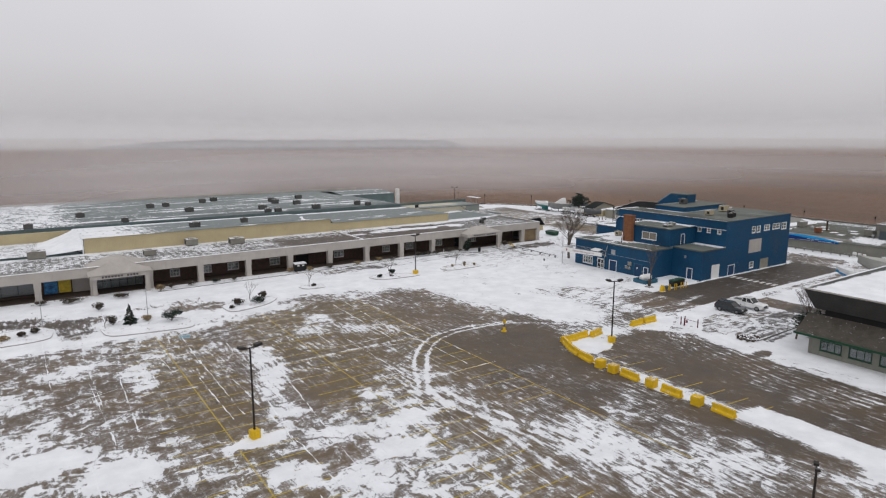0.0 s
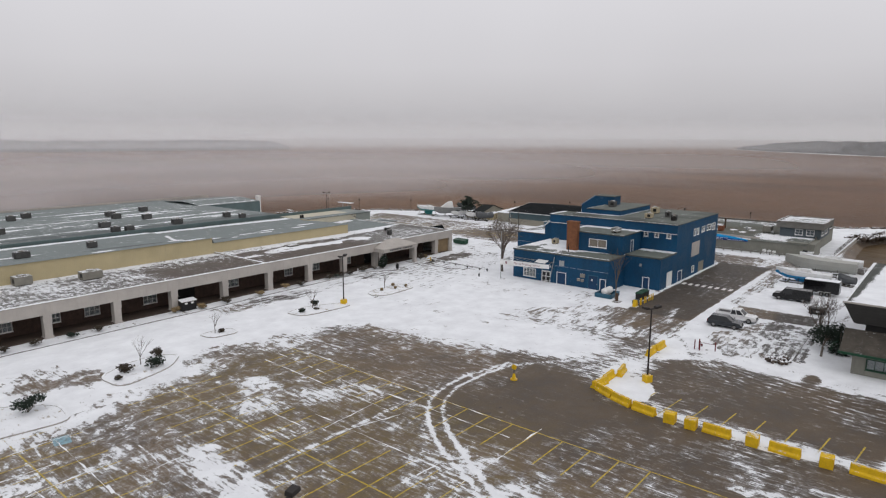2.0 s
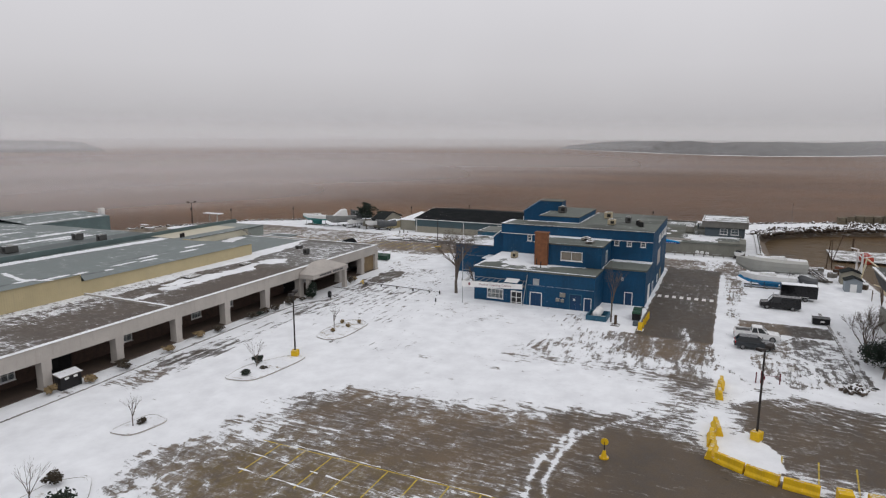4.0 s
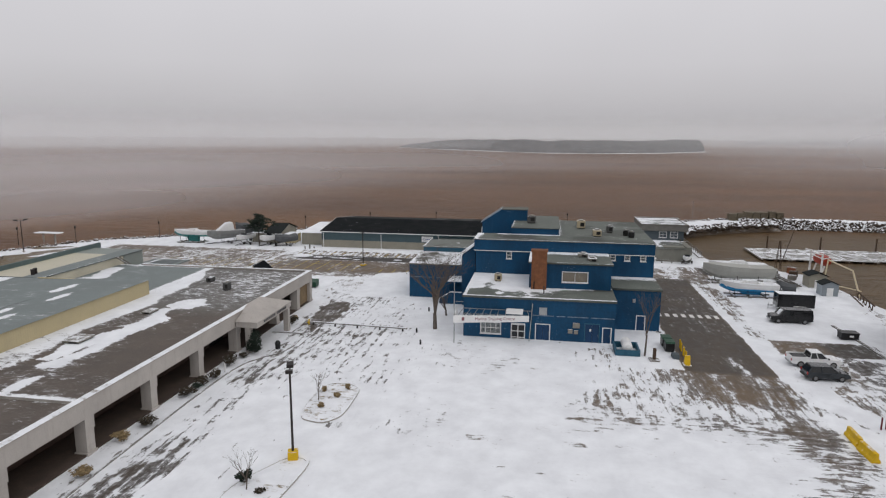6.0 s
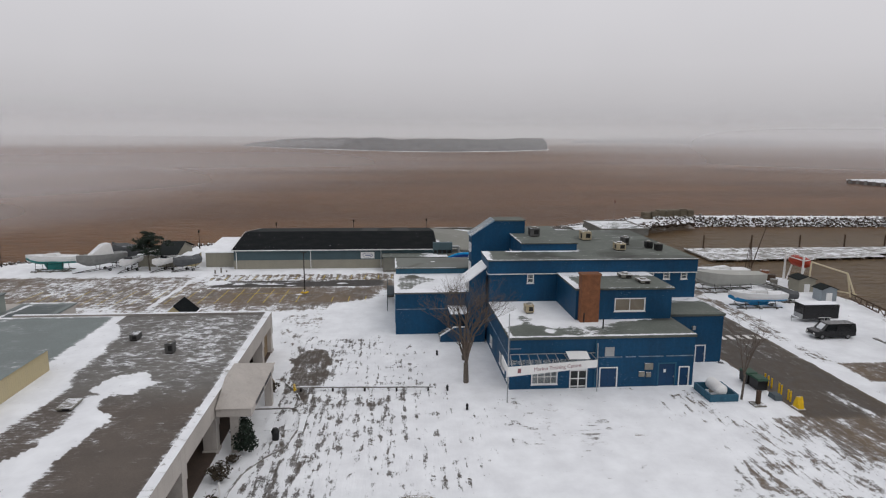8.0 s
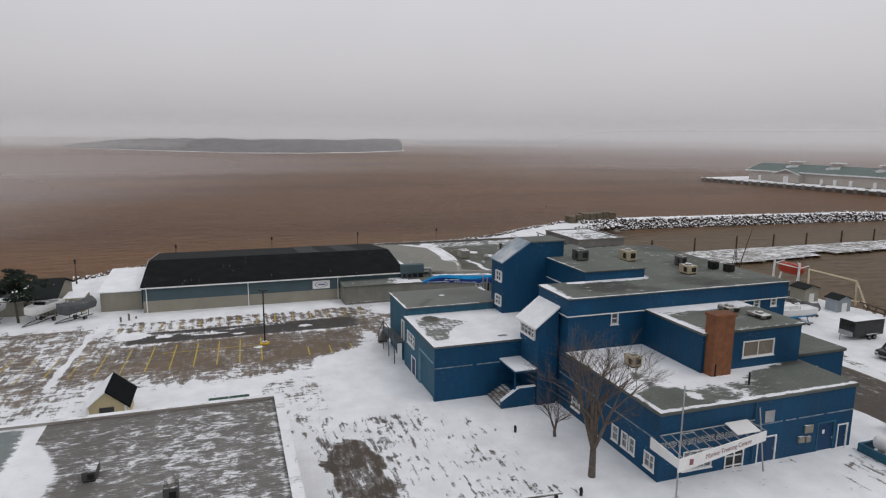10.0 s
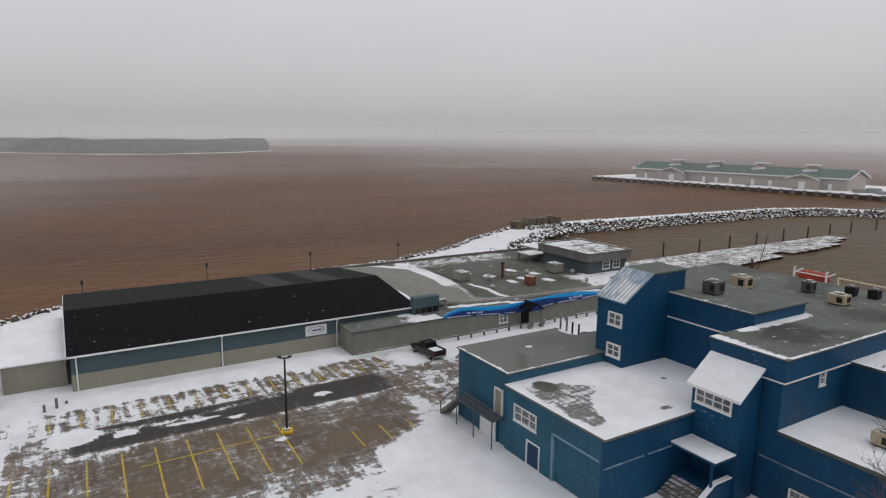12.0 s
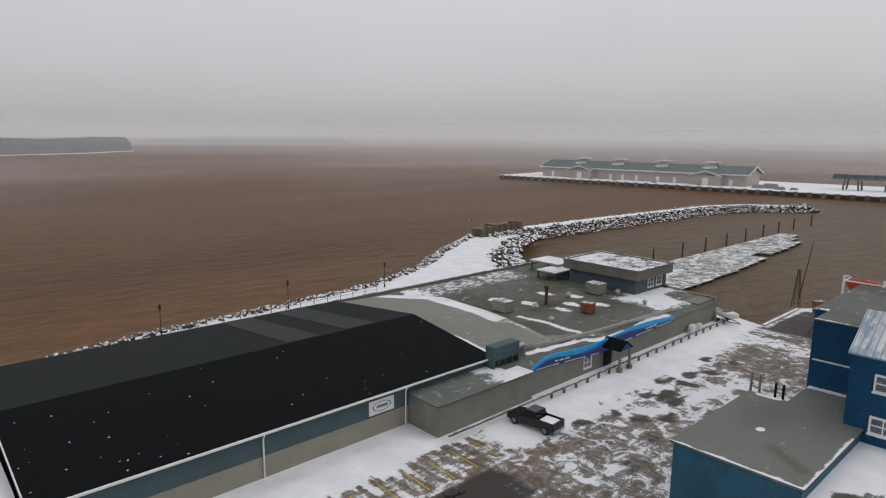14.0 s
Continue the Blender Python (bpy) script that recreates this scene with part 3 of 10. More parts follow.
def door(parent, face, at, u0, u1, z0, z1, leaf=None, trim=None, leaves=1, name="door", label=""):
    fw = 0.12
    holder = part(name, boxes(*[turned(face, at, u0 + fw + (u1 - u0 - 2 * fw) * i / leaves + 0.01, u0 + fw + (u1 - u0 - 2 * fw) * (i + 1) / leaves - 0.01, z0, z1 - fw, -0.12, -0.05) for i in range(leaves)]), leaf or M_BLUED, parent, label)
    part("door_frame", boxes(turned(face, at, u0, u0 + fw, z0, z1, -0.12, 0.04), turned(face, at, u1 - fw, u1, z0, z1, -0.12, 0.04), turned(face, at, u0 + fw, u1 - fw, z1 - fw, z1, -0.12, 0.04)), trim or M_WHITE, holder)
    part("handle", boxes(turned(face, at, u0 + fw + 0.08, u0 + fw + 0.14, z0 + 0.95, z0 + 1.1, -0.05, 0.02)), M_STEEL, holder)
    return holder


def sheet(name, xs, ys, zfun, material, cover, parent=None, tone=None, skirt=0.0, label="", flow=None, **fields):
    """A gridded sheet over xs and ys with a height, a snow cover and a tone at every point."""
    X, Y = np.meshgrid(xs, ys)
    Z = zfun(X, Y) if callable(zfun) else np.full(X.shape, float(zfun))
    nx, ny = len(xs), len(ys)
    co = np.stack([X, Y, Z], -1).reshape(-1, 3)
    i = np.arange(nx * ny).reshape(ny, nx)
    q = np.stack([i[:-1, :-1], i[:-1, 1:], i[1:, 1:], i[1:, :-1]], -1).reshape(-1, 4)
    cov, ton = cover(X, Y).reshape(-1) if callable(cover) else np.full(nx * ny, float(cover)), tone(X, Y).reshape(-1) if tone else np.zeros(nx * ny)
    if skirt:
        base = len(co)
        x0, x1, y0, y1 = xs[0], xs[-1], ys[0], ys[-1]
        zc = [Z[0, 0], Z[0, -1], Z[-1, -1], Z[-1, 0]]
        cs = [(x0, y0), (x1, y0), (x1, y1), (x0, y1)]
        add = [(x, y, z - 0.004) for (x, y), z in zip(cs, zc)] + [(x, y, z - skirt) for (x, y), z in zip(cs, zc)]
        co = np.vstack([co, add])
        q = np.vstack([q, [[base + a, base + b, base + b + 4, base + a + 4][::-1] for a, b in ((0, 1), (1, 2), (2, 3), (3, 0))], [[base + 7, base + 6, base + 5, base + 4]]])
        cov, ton = np.append(cov, np.zeros(8)), np.append(ton, np.zeros(8))
    if parent:
        co = co - np.array(origin(parent))
    me = bpy.data.meshes.new(name)
    me.vertices.add(len(co))
    me.vertices.foreach_set("co", co.astype(np.float32).ravel())
    me.loops.add(q.size)
    me.loops.foreach_set("vertex_index", q.astype(np.int32).ravel())
    me.polygons.add(len(q))
    me.polygons.foreach_set("loop_start", np.arange(0, q.size, 4, dtype=np.int32))
    me.update(calc_edges=True)
    flo = flow(co[:, 0], co[:, 1]) if flow else np.zeros(len(co))
    for key, val in (("snow", cov), ("tone", ton), ("flow", flo), *((k, f(co[:, 0], co[:, 1])) for k, f in fields.items())):
        me.attributes.new(key, "FLOAT", "POINT").data.foreach_set("value", val.astype(np.float32))
    me.materials.append(material)
    ob = new(name, me)
    ob.parent = parent
    return tagged(ob, label)


def steps(a, b, d):
    return np.linspace(a, b, max(2, int(abs(b - a) / d) + 1))


def zone(x, y, x0, x1, y0, y1, soft=1.0):
    """1 inside a rectangle, falling to 0 over soft metres."""
    d = np.minimum(np.minimum(x - x0, x1 - x), np.minimum(y - y0, y1 - y))
    return np.clip(d / soft + 0.5, 0, 1)


def blob(x, y, cx, cy, rx, ry, soft=0.5):
    d = np.sqrt(((x - cx) / rx) ** 2 + ((y - cy) / ry) ** 2)
    return np.clip((1 - d) / soft + 0.5, 0, 1)


def toward(c, k, v):
    return c + (v - c) * k


def along(x, y, pts, width, soft=0.4):
    """1 near a line of points."""
    best = np.full(np.shape(x), 1e9)
    for (ax, ay), (bx, by) in zip(pts, pts[1:]):
        t = np.clip(((x - ax) * (bx - ax) + (y - ay) * (by - ay)) / ((bx - ax) ** 2 + (by - ay) ** 2), 0, 1)
        best = np.minimum(best, np.hypot(x - ax - t * (bx - ax), y - ay - t * (by - ay)))
    return np.clip((width - best) / soft + 0.5, 0, 1)



def each(name, rows, material, parent, label="", sides=5, local=False):
    """Rods, each a part of its own."""
    for r in rows:
        part(name, rods(r, sides=sides), material, parent, label, local=local)


_lattice = np.random.RandomState(7).rand(8, 96, 96)


def drift(x, y, size, layer=0):
    """Smooth random field of about that size in metres, 0 to 1."""
    u, v = np.asarray(x) / size + 40.0, np.asarray(y) / size + 40.0
    i, j = np.floor(u).astype(int), np.floor(v).astype(int)
    f, g = u - i, v - j
    f, g = f * f * (3 - 2 * f), g * g * (3 - 2 * g)
    k = _lattice[layer]
    i, j, m, n = i % 96, j % 96, (i + 1) % 96, (j + 1) % 96
    return (k[i, j] * (1 - f) + k[m, j] * f) * (1 - g) + (k[i, n] * (1 - f) + k[m, n] * f) * g

# ---- ground, shore, water ----
LAND = [(-3200, -3200), (112, -3200), (112, -60), (116, 0), (120, 24), (126, 33.5), (140, 35), (151, 35.5), (154.8, 41), (154.2, 46), (154.6, 54.6), (158, 53.4), (163.1, 51), (168, 52), (182, 53), (199, 53.4), (207, 51.5), (215, 45), (222, 34), (227, 24), (229, 18), (240, 18), (241, 27),
        (229, 46), (218, 62), (210.5, 80), (208, 100), (206.5, 120), (202, 141), (189, 157), (163, 199), (132, 218), (100, 234), (20, 256), (-60, 264), (-3200, 300)]


def inland(x, y, poly=LAND):
    """Distance from the shore, positive on land."""
    inside = np.zeros(np.shape(x), bool)
    best = np.full(np.shape(x), 1e9)
    for (ax, ay), (bx, by) in zip(poly, poly[1:] + poly[:1]):
        t = np.clip(((x - ax) * (bx - ax) + (y - ay) * (by - ay)) / ((bx - ax) ** 2 + (by - ay) ** 2), 0, 1)
        best = np.minimum(best, np.hypot(x - ax - t * (bx - ax), y - ay - t * (by - ay)))
        if ay != by:
            inside ^= ((ay > y) != (by > y)) & (x < (bx - ax) * (y - ay) / (by - ay) + ax)
    return np.where(inside, best, -best)


LOT = [(-60, -200), (57.2, -200), (57.2, 50), (61, 62), (69.5, 68), (67.6, 76), (61, 89), (57.5, 97), (49.5, 101), (42, 102), (36, 100), (30, 95.5), (24, 98), (14, 94), (-60, 97)]


def ground_height(x, y):
    d = inland(x, y)
    z = np.where(d > 0, 0.0, np.maximum(-4.5, d * 0.62))
    return z + 0.25 * zone(x, y, 158.5, 162.5, 112, 160, 2.0) * zone(x, y, 150, 163, 112, 180, 3)


PUDDLES = [(154.1, 83.7, 0.9, 1.6), (151.6, 83.2, 1.1, 0.7), (151.4, 78.1, 0.8, 0.6), (151.3, 87.4, 0.8, 1.6), (150.5, 94.4, 0.8, 1.0), (152.6, 95.2, 0.5, 0.8), (151.8, 98.7, 0.6, 0.9), (149.9, 88, 0.7, 1.3), (153.7, 74, 0.5, 1.0),
           (152.5, 89, 0.5, 0.9), (154.8, 94.5, 0.5, 0.8), (152.4, 80.4, 0.6, 1.2), (150.9, 73, 0.5, 0.8), (148.8, 92.5, 0.6, 1.1), (153.3, 99.6, 0.7, 1.2), (149.6, 101.5, 0.8, 1.1), (147.4, 97.5, 0.6, 1.0), (146.3, 103, 0.9, 1.0)]


def puddles(x, y):
    """Dark meltwater pools on the quay road."""
    k = np.zeros(np.shape(x))
    for cx, cy, rx, ry in PUDDLES:
        k = np.maximum(k, blob(x + 0.7 * (drift(x, y, 0.9, 2) - 0.5), y + 0.7 * (drift(x, y, 0.8, 3) - 0.5), cx, cy, rx, ry, 0.3))
    return k


def ground_snow(x, y):
    c = np.full(np.shape(x), 0.97)
    # lot in front of the mall, its far edge ragged
    d = inland(x, y, LOT) + 2.4 * (drift(x, y, 5.0, 4) - 0.5)
    c = toward(c, np.clip((d + 4) / 3, 0, 1), np.interp(d, [-4, -1, 2, 6], [0.93, 0.74, 0.52, 0.36]))
    c = toward(c, zone(x, y, -80, 13, -200, 93, 4), 0.43)
    c = toward(c, zone(x, y, 14.5, 20.0, 56, 90, 2.5), 0.30)
    c = toward(c, zone(x, y, 24, 46, 56, 96, 4), 0.25)
    c = toward(c, zone(x, y, 33, 60, 70, 95, 4), 0.24)
    c = toward(c, along(x, y, [(25, 79), (23.5, 70), (21.6, 65.8), (20.6, 60), (22, 54)], 1.6, 2.0), 0.74)
    c = toward(c, zone(x, y, 19, 33, 30, 58, 4), 0.45)
    c = toward(c, zone(x, y, 10, 19, 30, 56, 4), 0.42)
    c = toward(c, zone(x, y, 33, 44, 24, 47, 4), 0.40)
    for cx, cy, rx, ry, v in ((-0.8, 60.6, 4.2, 2.2, 0.92), (5.2, 55.5, 2.8, 2.6, 0.98), (1.5, 49, 4, 3, 0.7), (-5, 66, 4, 2.5, 0.7), (23.3, 51.7, 3.0, 2.0, 0.68), (21.8, 43.2, 2.8, 2.6, 0.74), (26.5, 46.5, 2.4, 1.6, 0.8), (17.2, 47, 2.2, 2.2, 0.8), (4, 84, 4, 3, 0.75), (10, 78, 2, 5, 0.72), (-3, 77, 4, 3, 0.72)):
        c = toward(c, blob(x, y, cx, cy, rx, ry, 0.7), v)
    # slush between the lot and the planting islands
    for cx, cy, rx, ry, v in ((5.1, 107.2, 6.5, 2.6, 0.26), (-3.0, 111.4, 7, 3.0, 0.30), (5.6, 101.6, 2.4, 4.2, 0.34), (16.5, 110.0, 3.0, 1.2, 0.46), (22.5, 110.3, 3.5, 2.5, 0.62), (25.5, 104, 2.6, 3.2, 0.58), (21.4, 106.4, 3.0, 2.6, 0.45), (26.2, 105.9, 2.8, 2.2, 0.38), (20.6, 94.3, 3, 2, 0.6), (39, 100.5, 5.5, 2.4, 0.54), (24.9, 96.9, 4, 2.6, 0.56), (45, 99, 5, 2.2, 0.56)):
        c = toward(c, blob(x, y, cx, cy, rx, ry, 0.8), v)
    c = toward(c, along(x, y, [(49, 112.5), (56, 110.6), (66, 112.5)], 0.5, 1.2), 0.80)
    c = toward(c, zone(x, y, 66, 104, 66, 116, 4), 0.94)
    rowed = np.clip(np.cos(6.283 * x / 5.6) * 6 - 4.6, 0, 1) * np.clip(drift(x, y, 2.2, 3) * 4 - 1.6, 0, 1) * zone(x, y, 68, 102, 68, 114, 4)
    c = c - 0.30 * rowed
    # swept lane round the yellow blocks
    lane = along(x, y, [(44, 20), (50, 42), (53, 56), (56, 65), (62, 64.5)], 4.0, 4.0)
    c = toward(c, lane, 0.10)
    c = toward(c, zone(x, y, 60, 82, -40, 57.5, 3), 0.08)
    c = toward(c, along(x, y, [(58, 66), (66, 63.5), (74, 62), (84, 63.5)], 3.0, 4.0), 0.50)
    c = toward(c, np.clip((x - np.interp(y, [-40, 36, 42, 48, 52, 55, 59, 62], [76.5, 76.5, 76.8, 77.2, 78.0, 75.5, 72.5, 72.5])) / 1.2 + 0.5, 0, 1) * zone(x, y, 60, 92, -40, 59.5, 0.8), 0.90)
    for k in (0.0, 1.1, 2.0, 3.2):
        c = toward(c, along(x, y, [(77.2 + k * 0.6, 30), (77.6 + k * 0.6, 44), (77.0 + k, 50 + k), (72 + k, 58 + k * 0.4), (66, 62.5 + k * 0.5)], 0.12, 0.4), 0.46)
    for k in (-1.2, 0, 0.9, 1.9, 3.1, 4.0, 5.2, 6.1, 7.3):
        c = toward(c, along(x, y, [(66 + k, 14), (68.6 + k, 36), (71.5 + k, 47), (76 + k * 0.8, 54 + k * 0.25), (84 + k * 0.3, 58.4 + k * 0.35)], 0.10, 0.40), 0.58)
    c = toward(c, along(x, y, [(57.5, 20), (57.5, 33)], 1.2, 0.6), 0.97)
    c = toward(c, zone(x, y, 57.6, 62.4, -10, 33, 0.8), 1.05)
    c = toward(c, inland(x, y, [(58.9, 55.6), (60.2, 53.8), (63.6, 54.0), (67.2, 56.3), (64, 59.0), (61.2, 58.8)]) > 0, 1.05)
    c = toward(c, zone(x, y, 38, 55, 10, 43, 4), 0.42)
    c = toward(c, zone(x, y, 40, 53, 24, 38, 4), 0.48)
    c = toward(c, along(x, y, [(56, 56), (55.6, 44), (55.8, 33), (56.4, 22)], 1.7, 2.0), 0.16)
    c = toward(c, zone(x, y, 36, 53, 46, 62, 4), 0.34)
    c = toward(c, blob(x, y, 38.4, 50, 2.0, 5.0, 0.8), 0.46)
    c = toward(c, blob(x, y, 51.5, 63.6, 10.5, 8.0, 0.35), 0.03)
    # drifts left between the rows of stalls
    for cx, cy, rx, ry, v in ((30.9, 51.6, 3.0, 1.5, 0.66), (43.0, 36.5, 4.0, 4.0, 0.64), (30.3, 58, 1.6, 2.6, 0.60), (16.5, 55, 2.4, 1.3, 0.95), (39.4, 81.2, 2.2, 3.4, 0.52), (34, 84, 2.4, 2.6, 0.52), (43.5, 79.2, 1.6, 3.5, 0.5), (37, 88.7, 2.2, 3.0, 0.54), (32, 77, 3.0, 2.0, 0.46)):
        c = toward(c, blob(x, y, cx, cy, rx, ry, 0.8), v)
    # tyre marks
    for run in ([(37.7, 55.7), (37.5, 51.2), (38.7, 47.6), (39.6, 44.1), (40.8, 41.1), (42.3, 38.0)], [(36.3, 55.9), (35.3, 51.1), (36.7, 47.8), (37.6, 43.6), (38.1, 39.5)], [(36.0, 53), (36.3, 49), (37.9, 45), (39.2, 41), (40.6, 37)], [(36.8, 45.6), (36.3, 41.0), (35.8, 35.8)]):
        c = toward(c, along(x, y, run, 0.16, 0.4), 0.92)
    turn_in = [(35.5, 55), (36.7, 57), (38.2, 59.5), (40.0, 62.4), (41.8, 65.1), (43.4, 66.9), (45.5, 68.9), (47.7, 70.2), (50.8, 71.2), (55.1, 71.3), (59.8, 70.5), (63.0, 68.5), (66, 66)]
    turn_out = [(35.4, 57), (36.4, 58.6), (37.4, 60.8), (38.6, 63.1), (39.8, 64.9), (41.4, 67.0), (43.3, 69.0), (45.8, 71.0), (48.0, 71.9), (51, 72.4), (55, 72.3), (61, 71)]
    c = toward(c, along(x, y, turn_in, 0.16, 0.4), 0.90)
    c = toward(c, along(x, y, turn_out, 0.14, 0.4), 0.88)
    c = toward(c, along(x, y, [(24, 72.9), (43, 72.8)], 0.2, 0.5), 0.62)
    # swept road beside the blue building and the crossing in front of it
    road = zone(x, y, 93, 143, 60.2, 70.2, 0.5)
    c = toward(c, zone(x, y, 76, 98, 60, 83, 5), 0.50)
    c = toward(c, zone(x, y, 84, 96, 60.5, 71, 2.5), 0.22)
    c = toward(c, blob(x, y, 89, 75, 8, 4.5, 0.8), 0.50)
    c = toward(c, road, 0.04)
    c = toward(c, along(x, y, [(92, 59.9), (140, 59.9)], 0.3, 0.4), 1.0)
    c = toward(c, along(x, y, [(82, 62.5), (92, 63.2), (98, 64)], 0.8, 1.6), 0.55)
    c = toward(c, along(x, y, [(82, 66.5), (92, 67.5)], 0.5, 1.2), 0.58)
    c = toward(c, zone(x, y, 93.5, 108, 70.4, 77.3, 0.8), 1.02)
    c = toward(c, blob(x, y, 99, 79, 2.4, 2.0, 0.6), 0.62)
    for cx, cy, rx, ry in ((94.6, 94.6, 1.2, 0.8), (92.8, 92.6, 1.6, 1.0), (91.2, 89.8, 1.0, 1.4), (95.2, 90.8, 0.8, 0.7), (88.9, 99.4, 0.8, 0.8), (82.5, 93.2, 0.8, 1.0)):
        c = toward(c, blob(x, y, cx, cy, rx, ry, 0.8), 0.58)
    c = toward(c, blob(x, y, 94, 88, 10, 9, 0.9), 0.80)
    c = toward(c, blob(x, y, 84, 96, 14, 10, 0.9), 0.86)
    # cars' yard
    c = toward(c, inland(x, y, [(80, 51.5), (84, 44.5), (99.5, 45.2), (101.2, 50), (92, 55.5), (87, 56)]) > 0, 0.50)
    c = toward(c, zone(x, y, 101.2, 107.0, 45.2, 57.2, 0.6), 0.14)
    c = toward(c, along(x, y, [(108, 58.0), (126, 58.0), (136, 58.0)], 1.3, 1.4), 0.50)
    c = toward(c, along(x, y, [(84, 44.0), (106, 44.4)], 0.5, 0.5), 0.45)
    c = toward(c, blob(x, y, 78.2, 41.6, 1.6, 0.9, 0.5), 0.10)
    c = toward(c, blob(x, y, 125, 57.5, 6, 2.0, 0.8), 0.50)
    c = toward(c, blob(x, y, 147, 58.5, 8, 3.6, 0.8), 0.40)
    c = toward(c, zone(x, y, 147.5, 154.4, 41.5, 56, 1.5), 0.05)
    c = toward(c, along(x, y, [(154, 42), (154, 55)], 0.4, 0.6), 0.7)
    c = toward(c, zone(x, y, 108, 126, 34, 38.5, 2.5), 0.55)
    # in front of the mall
    c = toward(c, zone(x, y, 50, 104, 116.0, 120.8, 1.5), 0.58)
    c = toward(c, zone(x, y, 82, 102, 103, 121, 4), 0.70)
    c = toward(c, zone(x, y, 98, 118, 106, 121, 3), 0.68)
    c = toward(c, blob(x, y, 106, 119.5, 4.5, 2.5, 0.5), 0.40)
    c = toward(c, zone(x, y, -40, 116, 124.4, 129, 1), 0.50)
    c = toward(c, zone(x, y, -40, 90, 121.5, 124.4, 1), 0.80)
    # lot behind, beside the long shed
    c = toward(c, zone(x, y, 116, 131, 112, 136, 3), 0.76)
    c = toward(c, inland(x, y, [(119, 116.5), (127, 114.5), (132.5, 116), (131, 125), (124, 126), (118.5, 121)]) > 0, 0.58)
    c = toward(c, inland(x, y, [(110.5, 112.5), (121, 110.5), (125, 114), (124, 123), (116, 122.5), (110, 120)]) > 0, 0.64)
    c = toward(c, inland(x, y + 1.2 * (drift(x, y, 1.6, 3) - 0.5), [(99.4, 118.0), (107.5, 116.6), (114.6, 117.2), (116.2, 119.0), (112.0, 121.6), (103.6, 120.0)]) > 0, 0.30)
    c = toward(c, zone(x, y, 133, 158, 112, 190, 2.5), 0.42)
    c = toward(c, zone(x, y, 137, 148, 112, 142, 2.5), 0.25)
    c = toward(c, zone(x, y, 148.7, 153.4, 110.9, 140.5, 0.3), 0.05)
    c = toward(c, along(x, y, [(153.2, 121), (152.4, 126), (151.6, 133), (152.6, 140)], 0.5, 0.8), 0.52)
    for cx, cy, rx, ry in ((150.9, 118.4, 0.5, 0.95), (155.3, 132, 0.7, 2.0), (154.4, 128.8, 0.5, 1.5), (151.1, 136.5, 0.6, 1.0), (150.8, 130.6, 0.4, 2.2), (149.9, 127.2, 0.35, 0.9), (152.3, 140.4, 1.6, 2.0), (143.2, 124.9, 0.4, 0.5)):
        c = toward(c, blob(x, y, cx, cy, rx, ry, 0.25), 1.05)
    c = toward(c, along(x, y, [(148.4, 112), (148.3, 141)], 0.35, 0.7), 0.58)
    c = toward(c, along(x, y, [(156.3, 145.3), (147, 145.8), (135.3, 146.4)], 0.28, 0.25), 1.0)
    c = toward(c, zone(x, y, 153.6, 158.4, 107, 146, 1.0), 0.66)
    pockets = np.clip(np.cos(6.283 * (y - 109.45) / 2.52) * 1.6 - 0.5 + 1.2 * (drift(x, y, 0.9, 6) - 0.5), 0, 1) + np.clip(np.cos(6.283 * (y - 110.7) / 2.52) * 2.4 - 1.5 + 1.6 * (drift(x, y, 0.8, 5) - 0.5), 0, 1)
    c = c - 0.30 * np.clip(pockets, 0, 1) * zone(x, y, 154.0, 158.6, 108.5, 144, 0.6)
    c = toward(c, blob(x, y, 141, 118, 3.5, 4, 0.8), 0.16)
    c = toward(c, np.clip((140.5 - x + (y - 112) * -0.55) / 2.0 + 0.5, 0, 1) * zone(x, y, 120, 142, 100, 119, 1.5), 0.95)
    c = toward(c, zone(x, y, 158.6, 163.5, 102, 146, 0.8), 1.02)
    c = toward(c, zone(x, y, 141.5, 153.5, 62, 111, 3), 0.42)
    c = toward(c, along(x, y, [(154.5, 92), (152.6, 84), (151.6, 76), (150, 70)], 0.8, 1.0), 0.50)
    c = toward(c, along(x, y, [(151.5, 98), (149.6, 88), (147.6, 78)], 0.9, 1.0), 0.62)
    c = c - 0.5 * puddles(x, y)
    c = toward(c, zone(x, y, 146, 153, 96, 112, 3), 0.38)
    c = toward(c, zone(x, y, 155.5, 160, 58, 100, 1.5), 0.97)
    c = toward(c, zone(x, y, 128, 136, 138, 190, 3), 0.55)
    # dry grass behind the mall, in thin lines of snow
    field = inland(x, y, [(124, 176), (139, 186), (150, 192), (153, 199), (150, 209), (146, 240), (110, 260)]) > 0
    c = toward(c, field, 0.16)
    c = toward(c, field * np.clip(drift(x * 0.55 + y * 0.5, (y - x) * 0.16, 2.0, 3) * 9 - 5.6, 0, 1), 0.9)
    c = c + 0.30 * (drift(x, y, 7.0, 0) - 0.5) * (c < 0.9) + 0.16 * (drift(x, y, 2.6, 1) - 0.5) * (c < 0.93)
    # parallel tracks running towards the blue building
    lines = zone(x, y, 56, 104, 103, 121, 4) * (c > 0.3)
    c = c + 0.10 * np.cos(6.283 * (y + 0.5 * drift(x, y, 6.0, 7)) / 1.5) * lines
    # bare shingle under the shore
    c = toward(c, np.clip(-inland(x, y) / 1.5, 0, 1), 0.15)
    return c


